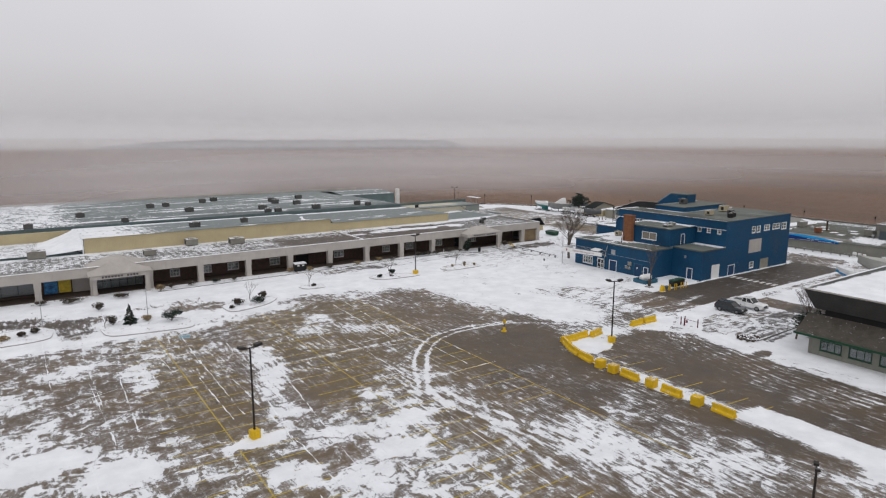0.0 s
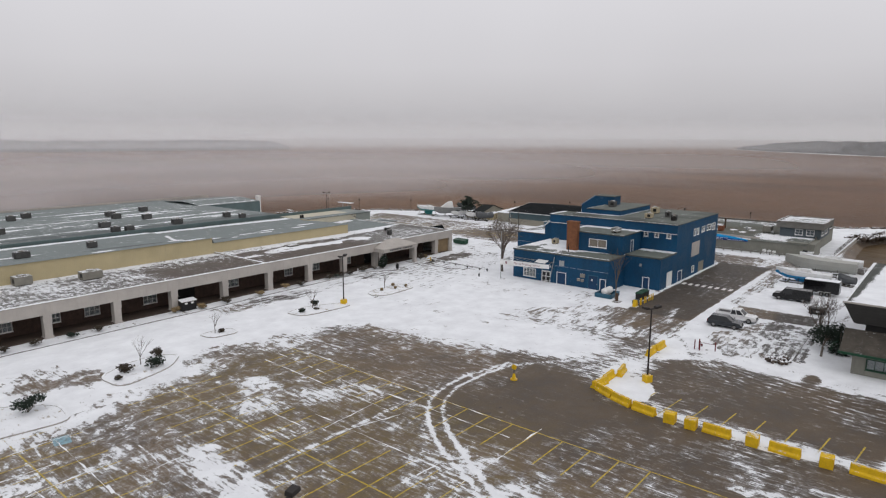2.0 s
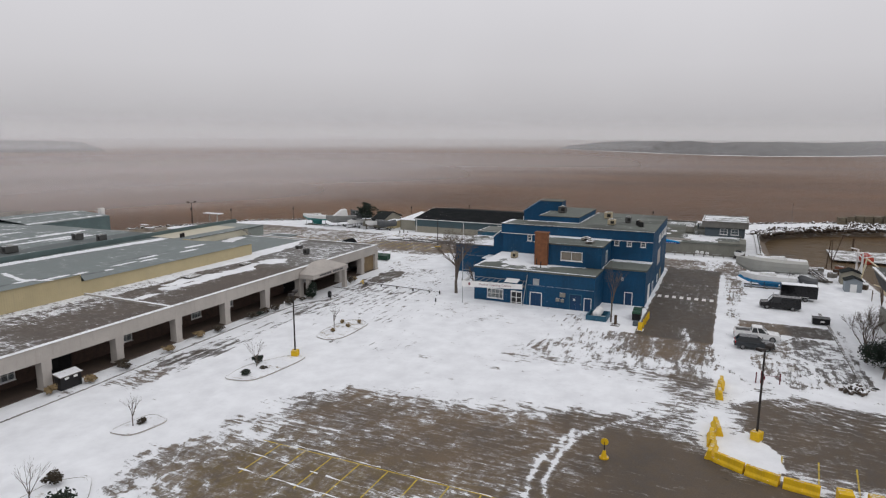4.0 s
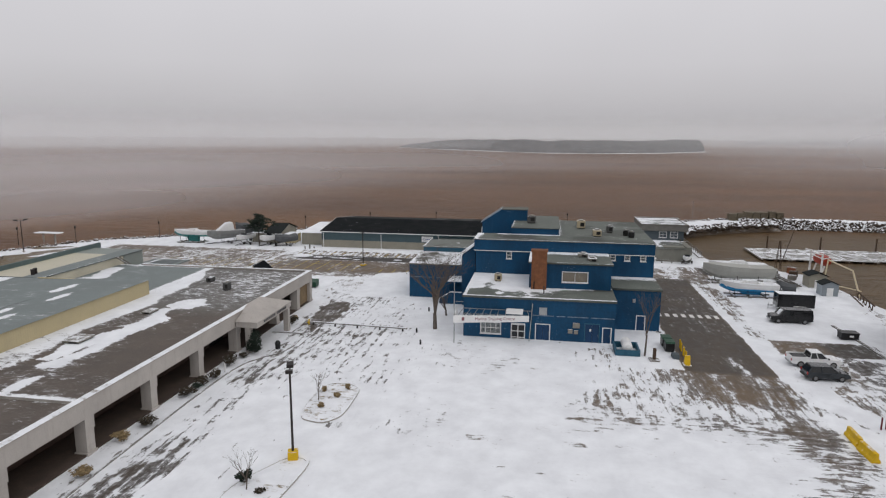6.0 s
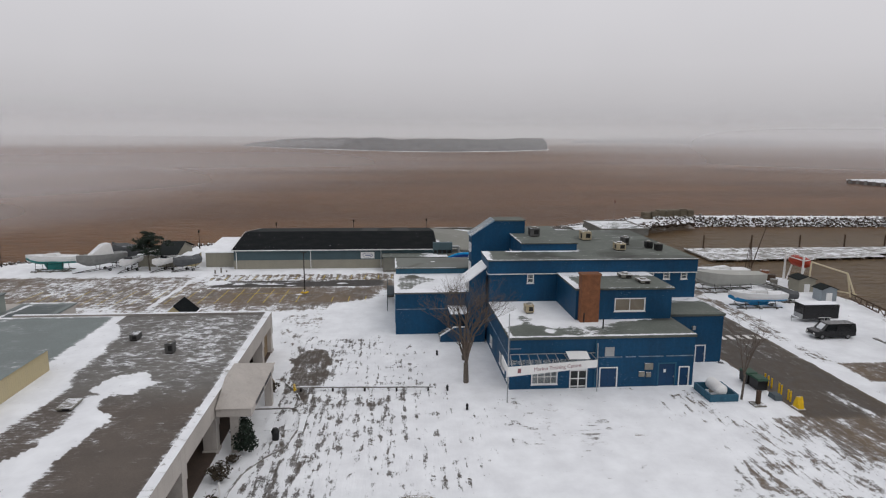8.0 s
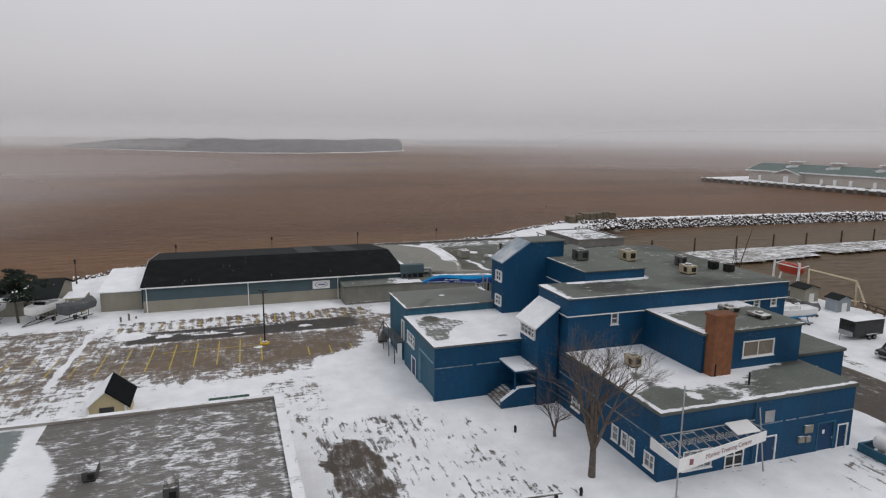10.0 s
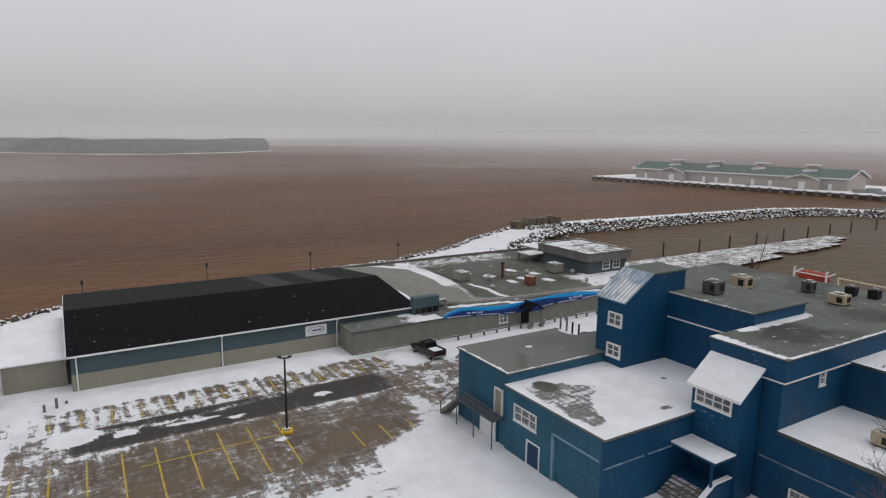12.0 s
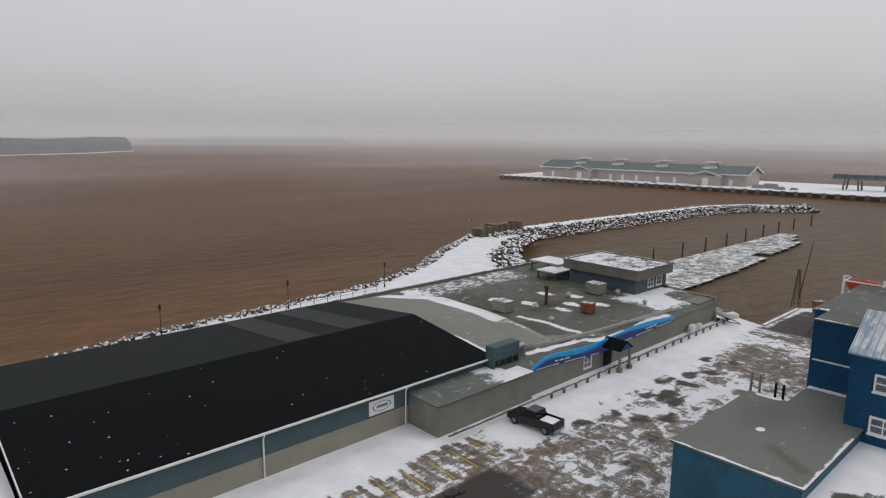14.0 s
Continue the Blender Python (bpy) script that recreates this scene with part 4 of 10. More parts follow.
def ground_tone(x, y):
    k = 0.95 * zone(x, y, 148.7, 153.4, 110.9, 141, 0.3)
    k = np.maximum(k, 0.65 * zone(x, y, 93, 143, 60.2, 70.2, 1))
    k = np.maximum(k, 0.35 * zone(x, y, 44, 84, 20, 72, 8))
    k = np.maximum(k, 0.62 * zone(x, y, 56, 124, 97, 123, 5))
    k = np.maximum(k, 0.55 * zone(x, y, -30, 9, 99, 118, 3))
    k = np.maximum(k, 0.8 * zone(x, y, 84, 107.0, 43, 51, 1.5))
    k = np.maximum(k, 0.92 * zone(x, y, 147.5, 154.2, 41.5, 56, 1.0))
    return np.maximum(k, 0.9 * puddles(x, y))


def ground_flow(x, y):
    """Which way the streaks of blown snow run: 0 along y, 1 along x."""
    return np.clip(zone(x, y, 56, 120, 98, 126, 6) + zone(x, y, 80, 160, 36, 84, 6) + 0.5 * zone(x, y, 118, 165, 100, 200, 6), 0, 1)


def ground_blot(x, y):
    """Where the snow lies in blots rather than streaks."""
    return np.clip(zone(x, y, -80, 14, 20, 100, 4) + 0.8 * zone(x, y, 12, 32, 20, 62, 5) + 0.7 * zone(x, y, 18, 46, 84, 106, 5) + 0.8 * zone(x, y, 140, 154, 58, 110, 4) + 0.5 * zone(x, y, 88, 108, 42, 58, 2), 0, 1)


def ground_ochre(x, y):
    """Old yellow paint and grit rubbed into the asphalt of the stalls."""
    return np.clip(0.9 * zone(x, y, 26, 48, 58, 99, 6) + 0.7 * zone(x, y, 11, 19, 30, 95, 4) + 0.5 * zone(x, y, 26, 42, 34, 60, 6) + 1.0 * zone(x, y, 118, 152, 176, 260, 4), 0, 1)


def coarse(a, b):
    return [a - 20, a - 60, a - 200, a - 700, a - 3000][::-1], [b + 20, b + 60, b + 200, b + 900]


ga, gb = coarse(-14, 246)
gx = np.concatenate([ga, np.arange(-14, 246.1, 0.4), gb])
ga, gb = coarse(12, 222)
gy = np.concatenate([ga, np.arange(12, 222.1, 0.4), gb])
ground = sheet("ground", gx, gy, ground_height, M_GROUND, ground_snow, tone=ground_tone, flow=ground_flow, blot=ground_blot, ochre=ground_ochre)
tagged(ground, "wet asphalt lots and yards patched with wind-blown snow", "ground", kind="structure")

bm = bmesh.new()
wx, wy = [-4900, -2000, 0, *range(100, 281, 12), 340, 500, 1000, 2000, 4900], [-4900, -2000, -600, -300, *range(-220, 81, 12), 120, 200, 300, 600, 1200, 2500, 4900]
still = bm.verts.layers.float.new("still")
grid = [[bm.verts.new((x, y, -2.0)) for x in wx] for y in wy]
for row in grid:
    for v in row:
        # the sheltered basin holds greyer water than the open harbour
        v[still] = float(zone(np.array(v.co.x), np.array(v.co.y), -500, 228, -170, 70, 30))
for r0, r1 in zip(grid, grid[1:]):
    for i in range(len(wx) - 1):
        bm.faces.new((r0[i], r0[i + 1], r1[i + 1], r1[i]))
tagged(part("water", bm, M_WATER), "silty red-brown harbour water with small wind ripples", "water", kind="structure")


def strip(name, rows, width, material, label, category, z=0.008, kind="structure"):
    """Painted lines on the ground, each a narrow strip with its own snow cover."""
    vs, fs, cov = [], [], []
    for (ax, ay), (bx, by) in rows:
        n = max(1, int(math.hypot(bx - ax, by - ay) / 0.6))
        dx, dy = bx - ax, by - ay
        ln = math.hypot(dx, dy)
        px, py = -dy / ln * width / 2, dx / ln * width / 2
        for i in range(n + 1):
            t = i / n
            for s in (-1, 1):
                vs.append((ax + dx * t + s * px, ay + dy * t + s * py, z))
            if i:
                k = len(vs)
                fs.append((k - 4, k - 2, k - 1, k - 3))
    me = bpy.data.meshes.new(name)
    me.from_pydata(vs, [], fs)
    a = np.array(vs)
    for key, f in (("snow", lambda x, y: ground_snow(x, y) - 0.12), ("flow", ground_flow), ("blot", ground_blot)):
        me.attributes.new(key, "FLOAT", "POINT").data.foreach_set("value", f(a[:, 0], a[:, 1]).astype(np.float32))
    me.materials.append(material)
    return tagged(new(name, me), label, category, kind=kind)


rows = []
for cx in (14.6, 30.6, 47.0):
    rows.append(((cx, 30), (cx, 96)))
    for k in range(24):
        y = 31.5 + 2.72 * k
        if cx > 40 and y < 47:
            continue
        rows.append(((cx - 5.3, y), (cx + (5.3 if cx < 40 else 0.0), y)))
for k in range(9):
    rows.append(((58.2, 32.5 + 2.72 * k), (63.4, 32.0 + 2.72 * k)))
strip("parking_line", rows, 0.13, M_PAINT, "worn yellow stall lines half under snow", "road marking")
rows = [((144.2, 124.4), (144.2, 136))]
for k in range(18):
    rows.append(((138.3, 124.75 + 2.52 * k), (147.2, 124.5 + 2.52 * k)))
for k in range(14):
    rows.append(((154.2, 109.55 + 2.52 * k), (157.6, 109.4 + 2.52 * k)))
for k in range(4):
    rows.append(((138.4, 119.2 - 2.66 * k), (141.5, 119.1 - 2.66 * k)))
strip("parking_line", rows, 0.15, M_PAINT, "bright yellow stall lines beside the long shed", "road marking")
M_PAINTB = ground_surface("worn_blue_stall_paint", (0.20, 0.38, 0.46))
strip("parking_mark", [((17.8, 90.1), (18.2, 91.9)), ((11.6, 93.4), (11.9, 95.6))], 1.4, M_PAINTB, "pale blue painted stall signs half under snow", "road marking", z=0.010)
cross = thing("crosswalk", "row of white painted crossing bars on dark asphalt", "crosswalk", (117, 66, 0), kind="structure")
bar = None
for k in range(8):
    y = 61.1 + 1.18 * k
    if bar is None:
        bar = part("crossing_bar", boxes((116.2, 117.9, y - 0.3, y + 0.3, 0.004, 0.012)), M_PAINTW, cross)
    else:
        o = new("crossing_bar", bar.data)
        o.parent, o.location = cross, (0, 1.18 * k, 0)

# thin ridges of snow left along joints of the asphalt
rng_ = random.Random(5)
bm = bmesh.new()
ridge = []
for k in range(23):
    a = 1.2 + 2.05 * k + rng_.uniform(-0.5, 0.5)
    for y0 in (30 + rng_.uniform(0, 8), 56 + rng_.uniform(-6, 8), 76 + rng_.uniform(-6, 4)):
        if rng_.random() < 0.36:
            ridge.append(((a, y0), (a + rng_.uniform(-0.5, 0.5), y0 + rng_.uniform(6, 20))))
for k in range(15):
    b = 34 + 4.1 * k + rng_.uniform(-0.7, 0.7)
    x0 = rng_.uniform(-4, 36)
    ridge.append(((x0, b), (x0 + rng_.uniform(5, 14), b + rng_.uniform(-0.5, 0.5))))
ridge += [((44.8, 97.1), (43.9, 79.4)), ((47.4, 93), (46.9, 62)), ((42.3, 94.7), (41.6, 72)), ((-0.9, 72.5), (14.5, 78)), ((34.5, 73.2), (42.5, 71.0)), ((20.9, 68.3), (19.1, 51.8)), ((24.5, 70), (21.9, 44))]
for (ax, ay), (bx, by) in ridge:
    n = int(math.hypot(bx - ax, by - ay) / 0.8)
    last = None
    for i in range(n + 1):
        t = i / n
        x, y = ax + (bx - ax) * t + rng_.uniform(-0.06, 0.06), ay + (by - ay) * t + rng_.uniform(-0.06, 0.06)
        w = max(0.0, rng_.gauss(0.028, 0.045)) + 0.008
        px, py = (w, 0) if abs(bx - ax) < abs(by - ay) else (0, w)
        cur = [bm.verts.new((x - px, y - py, 0.002)), bm.verts.new((x, y, 0.012 + w * 0.15)), bm.verts.new((x + px, y + py, 0.002))]
        if last and rng_.random() > 0.06:
            bm.faces.new((last[0], last[1], cur[1], cur[0]))
            bm.faces.new((last[1], last[2], cur[2], cur[1]))
        last = cur
bmesh.ops.recalc_face_normals(bm, faces=bm.faces[:])
tagged(part("snow_ridges", bm, M_SNOW), "thin broken ridges of snow along asphalt joints", "snow", kind="stuff")


# ---- armour stone along the shore and the breakwater ----
def stone(bm, p, r, rnd):
    q = Euler([rnd.uniform(0, 6.28) for _ in range(3)]).to_matrix()
    sc = Vector((r * rnd.uniform(0.8, 1.3), r * rnd.uniform(0.7, 1.1), r * rnd.uniform(0.55, 0.9)))
    vs = []
    for v in ((0, 0, 1), (0.9, 0, 0.35), (0.28, 0.85, 0.4), (-0.72, 0.53, 0.35), (-0.72, -0.53, 0.45), (0.28, -0.85, 0.35),
              (0.72, 0.53, -0.45), (-0.28, 0.85, -0.4), (-0.9, 0, -0.4), (-0.28, -0.85, -0.45), (0.72, -0.53, -0.4), (0, 0, -0.9)):
        w = Vector(v) * rnd.uniform(0.82, 1.15)
        vs.append(bm.verts.new(Vector(p) + q @ Vector((w.x * sc.x, w.y * sc.y, w.z * sc.z))))
    for a, b, c in ((0, 1, 2), (0, 2, 3), (0, 3, 4), (0, 4, 5), (0, 5, 1), (1, 6, 2), (2, 7, 3), (3, 8, 4), (4, 9, 5), (5, 10, 1),
                    (6, 7, 2), (7, 8, 3), (8, 9, 4), (9, 10, 5), (10, 6, 1), (11, 7, 6), (11, 8, 7), (11, 9, 8), (11, 10, 9), (11, 6, 10)):
        bm.faces.new((vs[a], vs[b], vs[c]))


def scatter(pts, gap, row_offsets, rnd, size):
    """Stones along a line; row_offsets: (sideways, height) rows."""
    bm = bmesh.new()
    for (ax, ay), (bx, by) in zip(pts, pts[1:]):
        ln = math.hypot(bx - ax, by - ay)
        nx, ny = -(by - ay) / ln, (bx - ax) / ln
        for i in range(int(ln / gap)):
            for off, z in row_offsets:
                t = (i + rnd.random()) * gap / ln
                o = off + rnd.uniform(-0.5, 0.5)
                stone(bm, (ax + (bx - ax) * t + nx * o, ay + (by - ay) * t + ny * o, z + rnd.uniform(-0.2, 0.2)), size * rnd.uniform(0.6, 1.25), rnd)
    return bm


rnd = random.Random(11)
sea_side = [(241, 24), (229, 46), (218, 62), (210.5, 80), (208, 100), (206.5, 120), (202, 141), (189, 157), (163, 199), (132, 218)]
tagged(part("shore_stones", scatter(sea_side, 0.8, [(0.9, 0.05), (0.1, -0.1), (-0.7, -0.5), (-1.5, -0.95), (-2.3, -1.4), (-3.1, -1.9)], rnd, 0.5), M_ROCK), "dark armour stones dusted with snow along the sea shore", "rocks", kind="stuff")
inner = [(229, 18), (227, 24), (222, 34), (215, 45), (207, 51.5), (199, 53.4)]
tagged(part("shore_stones", scatter(inner, 1.1, [(4.6, 0.15), (3.4, 0.15), (2.3, 0.2), (1.1, 0.15), (-0.1, 0.1), (-1.2, -0.4), (-2.2, -1.0), (-3.0, -1.6)], rnd, 0.85), M_ROCK), "dark armour stones dusted with snow round the basin", "rocks", kind="stuff")
yard_edge = [(199, 53.4), (182, 53), (168, 52), (163.1, 51), (158, 53.4)]
tagged(part("quay_wall", boxes((166, 199.4, 51.9, 53.0, -4.2, 0.25), bevel=0.04), M_KERB), "concrete sea wall below the restaurant", "quay", kind="structure")
sf = thing("quay_fence", "grey post-and-rail fence along the sea wall", "fence", (182, 52.3, 0.25))
each("post", [((166.5 + 2.0 * k, 52.3, 0.25), (166.5 + 2.0 * k, 52.3, 1.3), 0.07) for k in range(17)], M_WOODG, sf)
each("rail", [((166.4, 52.3, z), (199.0, 52.3, z), 0.05) for z in (0.75, 1.2)], M_WOODG, sf)
tagged(part("quay_wall", boxes((154.3, 154.75, 41.5, 54.8, -4.2, 0.22), bevel=0.04), M_KERB), "low concrete quay edge dusted with snow", "quay", kind="structure")
yard_edge = [(151, 35.5), (140, 35), (126, 33.5), (120, 24), (116, 0)]
tagged(part("shore_stones", scatter(yard_edge, 1.6, [(-0.6, -0.5), (-1.8, -1.2)], rnd, 0.6), M_ROCK), "low stones at the edge of the boat yard", "rocks", kind="stuff")

SPINE = [(236, 26), (236.5, 5), (235, -37), (231.5, -91), (224, -112), (209, -124)]
brk = thing("breakwater", "snow-covered rubble breakwater curving out into the harbour", "breakwater", (236, 10, -2), kind="structure")
secs = []
for i, (x, y) in enumerate(SPINE):
    x0, y0 = SPINE[max(0, i - 1)]
    x1, y1 = SPINE[min(len(SPINE) - 1, i + 1)]
    ln = math.hypot(x1 - x0, y1 - y0)
    nx, ny = -(y1 - y0) / ln, (x1 - x0) / ln
    k = 1.0 if i < len(SPINE) - 1 else 0.35
    hz = 0.75 - 0.13 * i
    secs.append([(x + nx * o * k, y + ny * o * k, z) for o, z in ((-8, -4), (-1.5, hz), (1.2, hz + 0.05), (7.5, -4))])
part("core", loft(secs), M_SNOW, brk, "snowy level crest")
for i in range(len(SPINE) - 1):
    d = -0.13 * i
    part("stones", scatter(SPINE[i:i + 2], 1.05, [(-1.8, 0.42 + d), (-2.5, 0.22 + d), (-3.2, -0.06 + d), (-4.0, -0.45 + d), (-4.8, -1.0 + d), (-5.6, -1.5), (-6.3, -2.0), (1.9, 0.30 + d), (3.0, -0.2 + d), (4.2, -0.8), (5.3, -1.4)], rnd, 0.66), M_ROCK, brk, "angular dark stones dusted with snow")
bm = bmesh.new()
for _ in range(60):
    a = rnd.uniform(0, 6.28)
    r = rnd.uniform(0, 5)
    stone(bm, (208 + r * math.cos(a), -124.5 + r * math.sin(a), 0.3 - r * 0.45), rnd.uniform(0.6, 1.1), rnd)
part("stones", bm, M_ROCK, brk, "stones at the rounded tip")

# ---- the long low mall ----
mall = thing("mall", "long low brown-brick mall with white concrete colonnade and snowy flat roofs", "building", (40, 128, 0))
PIL = [-16.1, -7.1, 1.9, 10.2, 19.4, 28.4, 37.6, 46.3, 55.2, 64.1, 73.0, 81.7, 90.4, 102.2, 109.9]
wins = [(23.6, 25.4), (29.6, 31.4), (34.6, 36.8), (43.3, 45.5), (58.0, 60.3), (70.2, 72.1), (76.5, 78.6), (85.0, 87.0), (95.5, 97.5)]
holes = [(a, b, 0.85, 2.25) for a, b in wins] + [(10.6, 18.9, 0.0, 2.8), (49.0, 52.0, 0, 2.3), (90.8, 94.2, 0, 2.4), (-15.5, 1.6, 0.5, 3.0)]
part("brick_wall", wall("-y", 128.5, -40, 109.9, 0, 4.4, holes), M_BRICK, mall, "dark brown brick under the colonnade")
for a, b in wins:
    window(mall, "-y", 128.5, a, b, 0.85, 2.25, cols=3, rows=2, fw=0.09)
window(mall, "-y", 128.5, 10.6, 18.9, 0.0, 2.8, cols=6, rows=2, frame_mat=M_POLE, name="entrance_glazing")
window(mall, "-y", 128.5, -15.5, 1.6, 0.5, 3.0, cols=7, rows=1, frame_mat=M_POLE, name="shop_window")
door(mall, "-y", 128.5, 49.0, 52.0, 0, 2.3, leaf=M_DARK, leaves=2, trim=M_POLE)
door(mall, "-y", 128.5, 90.8, 94.2, 0, 2.4, leaf=M_DARK, leaves=2, trim=M_POLE)
part("poster", boxes((2.9, 5.0, 128.38, 128.46, 0.3, 2.6)), M_POSTB, mall, "blue printed window poster")
part("poster", boxes((5.1, 7.0, 128.38, 128.46, 0.3, 2.6)), M_POSTY, mall, "yellow and blue printed window poster")
part("shop_panel", boxes((7.2, 10.3, 128.3, 128.46, 0.0, 3.0)), M_CONC, mall)
part("shop_sign", boxes((-14, 2.0, 128.2, 128.46, 3.0, 3.4)), M_POLE, mall, "dark sign band over the shop windows")
part("end_panel", boxes((110.3, 115.0, 124.7, 124.9, 0.0, 3.3)), M_TAN, mall, "tan boarded panel")
part("end_wall", wall("+x", 115.2, 124.9, 154, 0, 4.6), M_CONC, mall)
part("back_wall", boxes((-40, 115, 231.5, 231.8, 0, 6.8), (114.9, 115.2, 154, 160, 0, 4.6)), M_CONC, mall)
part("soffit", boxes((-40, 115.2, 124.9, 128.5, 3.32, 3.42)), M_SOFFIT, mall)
part("fascia", boxes((-40, 115.6, 124.2, 124.75, 3.3, 4.95), (115.25, 115.6, 124.75, 154, 3.9, 4.95)), M_CONC, mall, "off-white concrete fascia beam")
part("coping", boxes((-40, 115.7, 124.12, 124.85, 4.95, 5.03), (115.15, 115.7, 124.85, 154, 4.95, 5.03)), M_KERB, mall, "roof edge with a line of snow")
pil = None
for x in PIL + [115.1]:
    if pil is None:
        pil = part("pillar", boxes((x - 0.5, x + 0.5, 124.25, 125.35, 0, 3.3), (x - 0.56, x + 0.56, 124.19, 124.25, 2.2, 4.2), (x - 0.6, x + 0.6, 124.15, 125.45, 0, 0.25), bevel=0.02), M_CONC, mall)
    else:
        o = new("pillar", pil.data)
        o.parent, o.location = mall, (x - PIL[0], 0, 0)
part("walkway", boxes((-40, 115.2, 124.3, 128.4, 0.01, 0.14)), M_SOFFIT, mall, "brown walk with painted shade under the colonnade")


def front_roof_snow(x, y):
    c = np.full(np.shape(x), 0.22)
    # ribbed part beyond the divider
    ribs = np.cos(6.283 * x / 1.25)
    c = toward(c, zone(x, y, -60, 63, 120, 145, 1), 0.40)
    c = c + (0.08 + 0.08 * ribs * np.clip(drift(x, y, 5.0, 1) * 2, 0, 1)) * zone(x, y, -60, 58, 128, 142, 4)
    c = toward(c, zone(x, y, 47, 64, 123, 134, 3), 0.14)
    c = toward(c, zone(x, y, -60, 64, 138.6, 142, 1.2), 0.74)
    c = toward(c, along(x, y, [(63.8, 124), (63.8, 141)], 0.45, 0.5), 1.0)
    # drifts along the clerestory and the stream of snow below them
    c = toward(c, np.clip((y - np.interp(x, [63, 70, 76, 82, 88, 93, 100, 108, 115], [137.5, 137.0, 137.6, 138.8, 138.0, 137.6, 138.2, 138.8, 143.0]) + 1.2 * (drift(x, y, 3.0, 5) - 0.5)) / 0.8 + 0.5, 0, 1) * (x > 63), np.where(x < 80, 0.70, 0.92))
    c = toward(c, along(x + 1.2 * (drift(x, y, 2.0, 6) - 0.5), y + 1.6 * (drift(x, y, 2.4, 7) - 0.5), [(65, 132.4), (67, 132.2)], 0.7, 0.7), 1.0)
    c = toward(c, along(x, y + 1.5 * (drift(x, y, 2.2, 7) - 0.5), [(71, 133.4), (75, 132.4), (79, 132.7), (83, 133.2), (87, 133.9), (90.5, 134.4)], 0.95, 0.7), 1.02)
    c = toward(c, inland(x, y + 1.2 * (drift(x, y, 1.8, 4) - 0.5), [(72, 134.6), (77, 133.8), (79.6, 132.4), (83.2, 131.0), (87.6, 131.4), (89, 133.0), (86, 133.8), (83, 134.0), (80.4, 135.4), (77, 136.6), (72, 136.2)]) > 0, 1.0)
    c = toward(c, blob(x, y, 85.6, 136.0, 3.4, 1.1, 0.5), 0.22)
    c = toward(c, inland(x + 0.8 * (drift(x, y, 1.5, 2) - 0.5), y + 1.0 * (drift(x, y, 1.6, 3) - 0.5), [(92.6, 135.0), (96.0, 134.2), (96.6, 131.9), (94.1, 130.0), (91.6, 131.2), (90.8, 133.2)]) > 0, 0.86)
    c = toward(c, zone(x, y, 66, 92, 125, 130.6, 1.5), 0.06)
    c = toward(c, zone(x, y, 97, 115, 125, 138, 4) * (c < 0.8), 0.36)
    c = toward(c, along(x, y, [(-40, 125), (116, 125)], 0.2, 0.3), 0.55)
    return c + 0.22 * (drift(x, y, 4.0, 2) - 0.5) * (c < 0.9)


sheet("front_roof", steps(-40, 115.3, 0.3), steps(124.8, 141.1, 0.3), 4.78, M_ROOFB, front_roof_snow, mall, tone=lambda x, y: np.clip(0.85 * zone(x, y, -60, 40, 120, 145, 20) * (x < 60) + 0.8 * zone(x, y, 91, 117, 120, 145, 5), 0, 1), skirt=0.2, label="brown gravel roof with streaks and patches of snow")
part("roof_curb", boxes((63.2, 63.55, 124.9, 141, 4.78, 5.02)), M_KERB, mall, "low roof divider under snow")
# raised cream sections
part("cream_wall", boxes((10.6, 63, 141, 141.25, 4.7, 7.75), bevel=0.02), M_CREAM, mall, "cream metal clerestory wall")
part("cream_wall", boxes((63, 97.6, 141, 141.25, 4.7, 6.75), (97.35, 97.6, 141.25, 158.2, 4.7, 6.5), bevel=0.02), M_CREAM, mall, "cream metal clerestory wall")


def mid_snow(x, y):
    c = np.full(np.shape(x), 0.12)
    c = toward(c, np.clip((30 - x) / 14, 0, 1), 0.84 + 0.16 * np.cos(6.283 * x / 1.3))
    c = toward(c, along(x, y + 0.5 * (drift(x, y, 3.0, 1) - 0.5), [(8, 165.2), (70, 165.6), (97, 163.6)], 1.3, 0.8), 1.05)
    c = toward(c, along(x, y, [(61, 155), (59.6, 151), (58, 146), (59, 141)], 0.35, 0.5), 0.95)
    for cx, cy, rx, ry in ((57.4, 144.6, 1.6, 0.7), (60.5, 142.6, 2.2, 0.6), (43.6, 142.6, 2.0, 0.7), (66.8, 146.4, 1.2, 0.6), (70.2, 144.6, 0.8, 0.5), (74.5, 146.6, 2.6, 0.5), (78.6, 145.8, 1.8, 0.5), (80.5, 148.2, 1.8, 0.6), (33, 150, 3.0, 0.8), (87.5, 146.5, 2.0, 0.6), (92, 149.5, 2.5, 0.7)):
        c = toward(c, blob(x, y, cx, cy, rx, ry, 0.5), 0.95)
    return c


def mid_tone(x, y):
    return 0.95 * (blob(x, y + 0.10 * (x - 49), 49, 145.2, 7.0, 1.0, 0.35) + blob(x, y + 0.2 * (x - 66), 66, 144.9, 3.6, 0.45, 0.4) + blob(x, y, 58.9, 143.4, 1.6, 0.35, 0.4) + blob(x, y, 80, 149.4, 6, 0.35, 0.4) + blob(x, y, 74, 146.0, 2.2, 0.25, 0.4)).clip(0, 1)


def mid_height(x, y):
    front = np.interp(x, [10, 62.8, 63.2, 97.6], [7.78, 7.78, 6.8, 6.8])
    return front + (np.interp(x, [10, 62.8, 63.2, 97.6], [6.5, 6.3, 6.15, 6.1]) - front) * np.clip((y - 141) / 26, 0, 1)


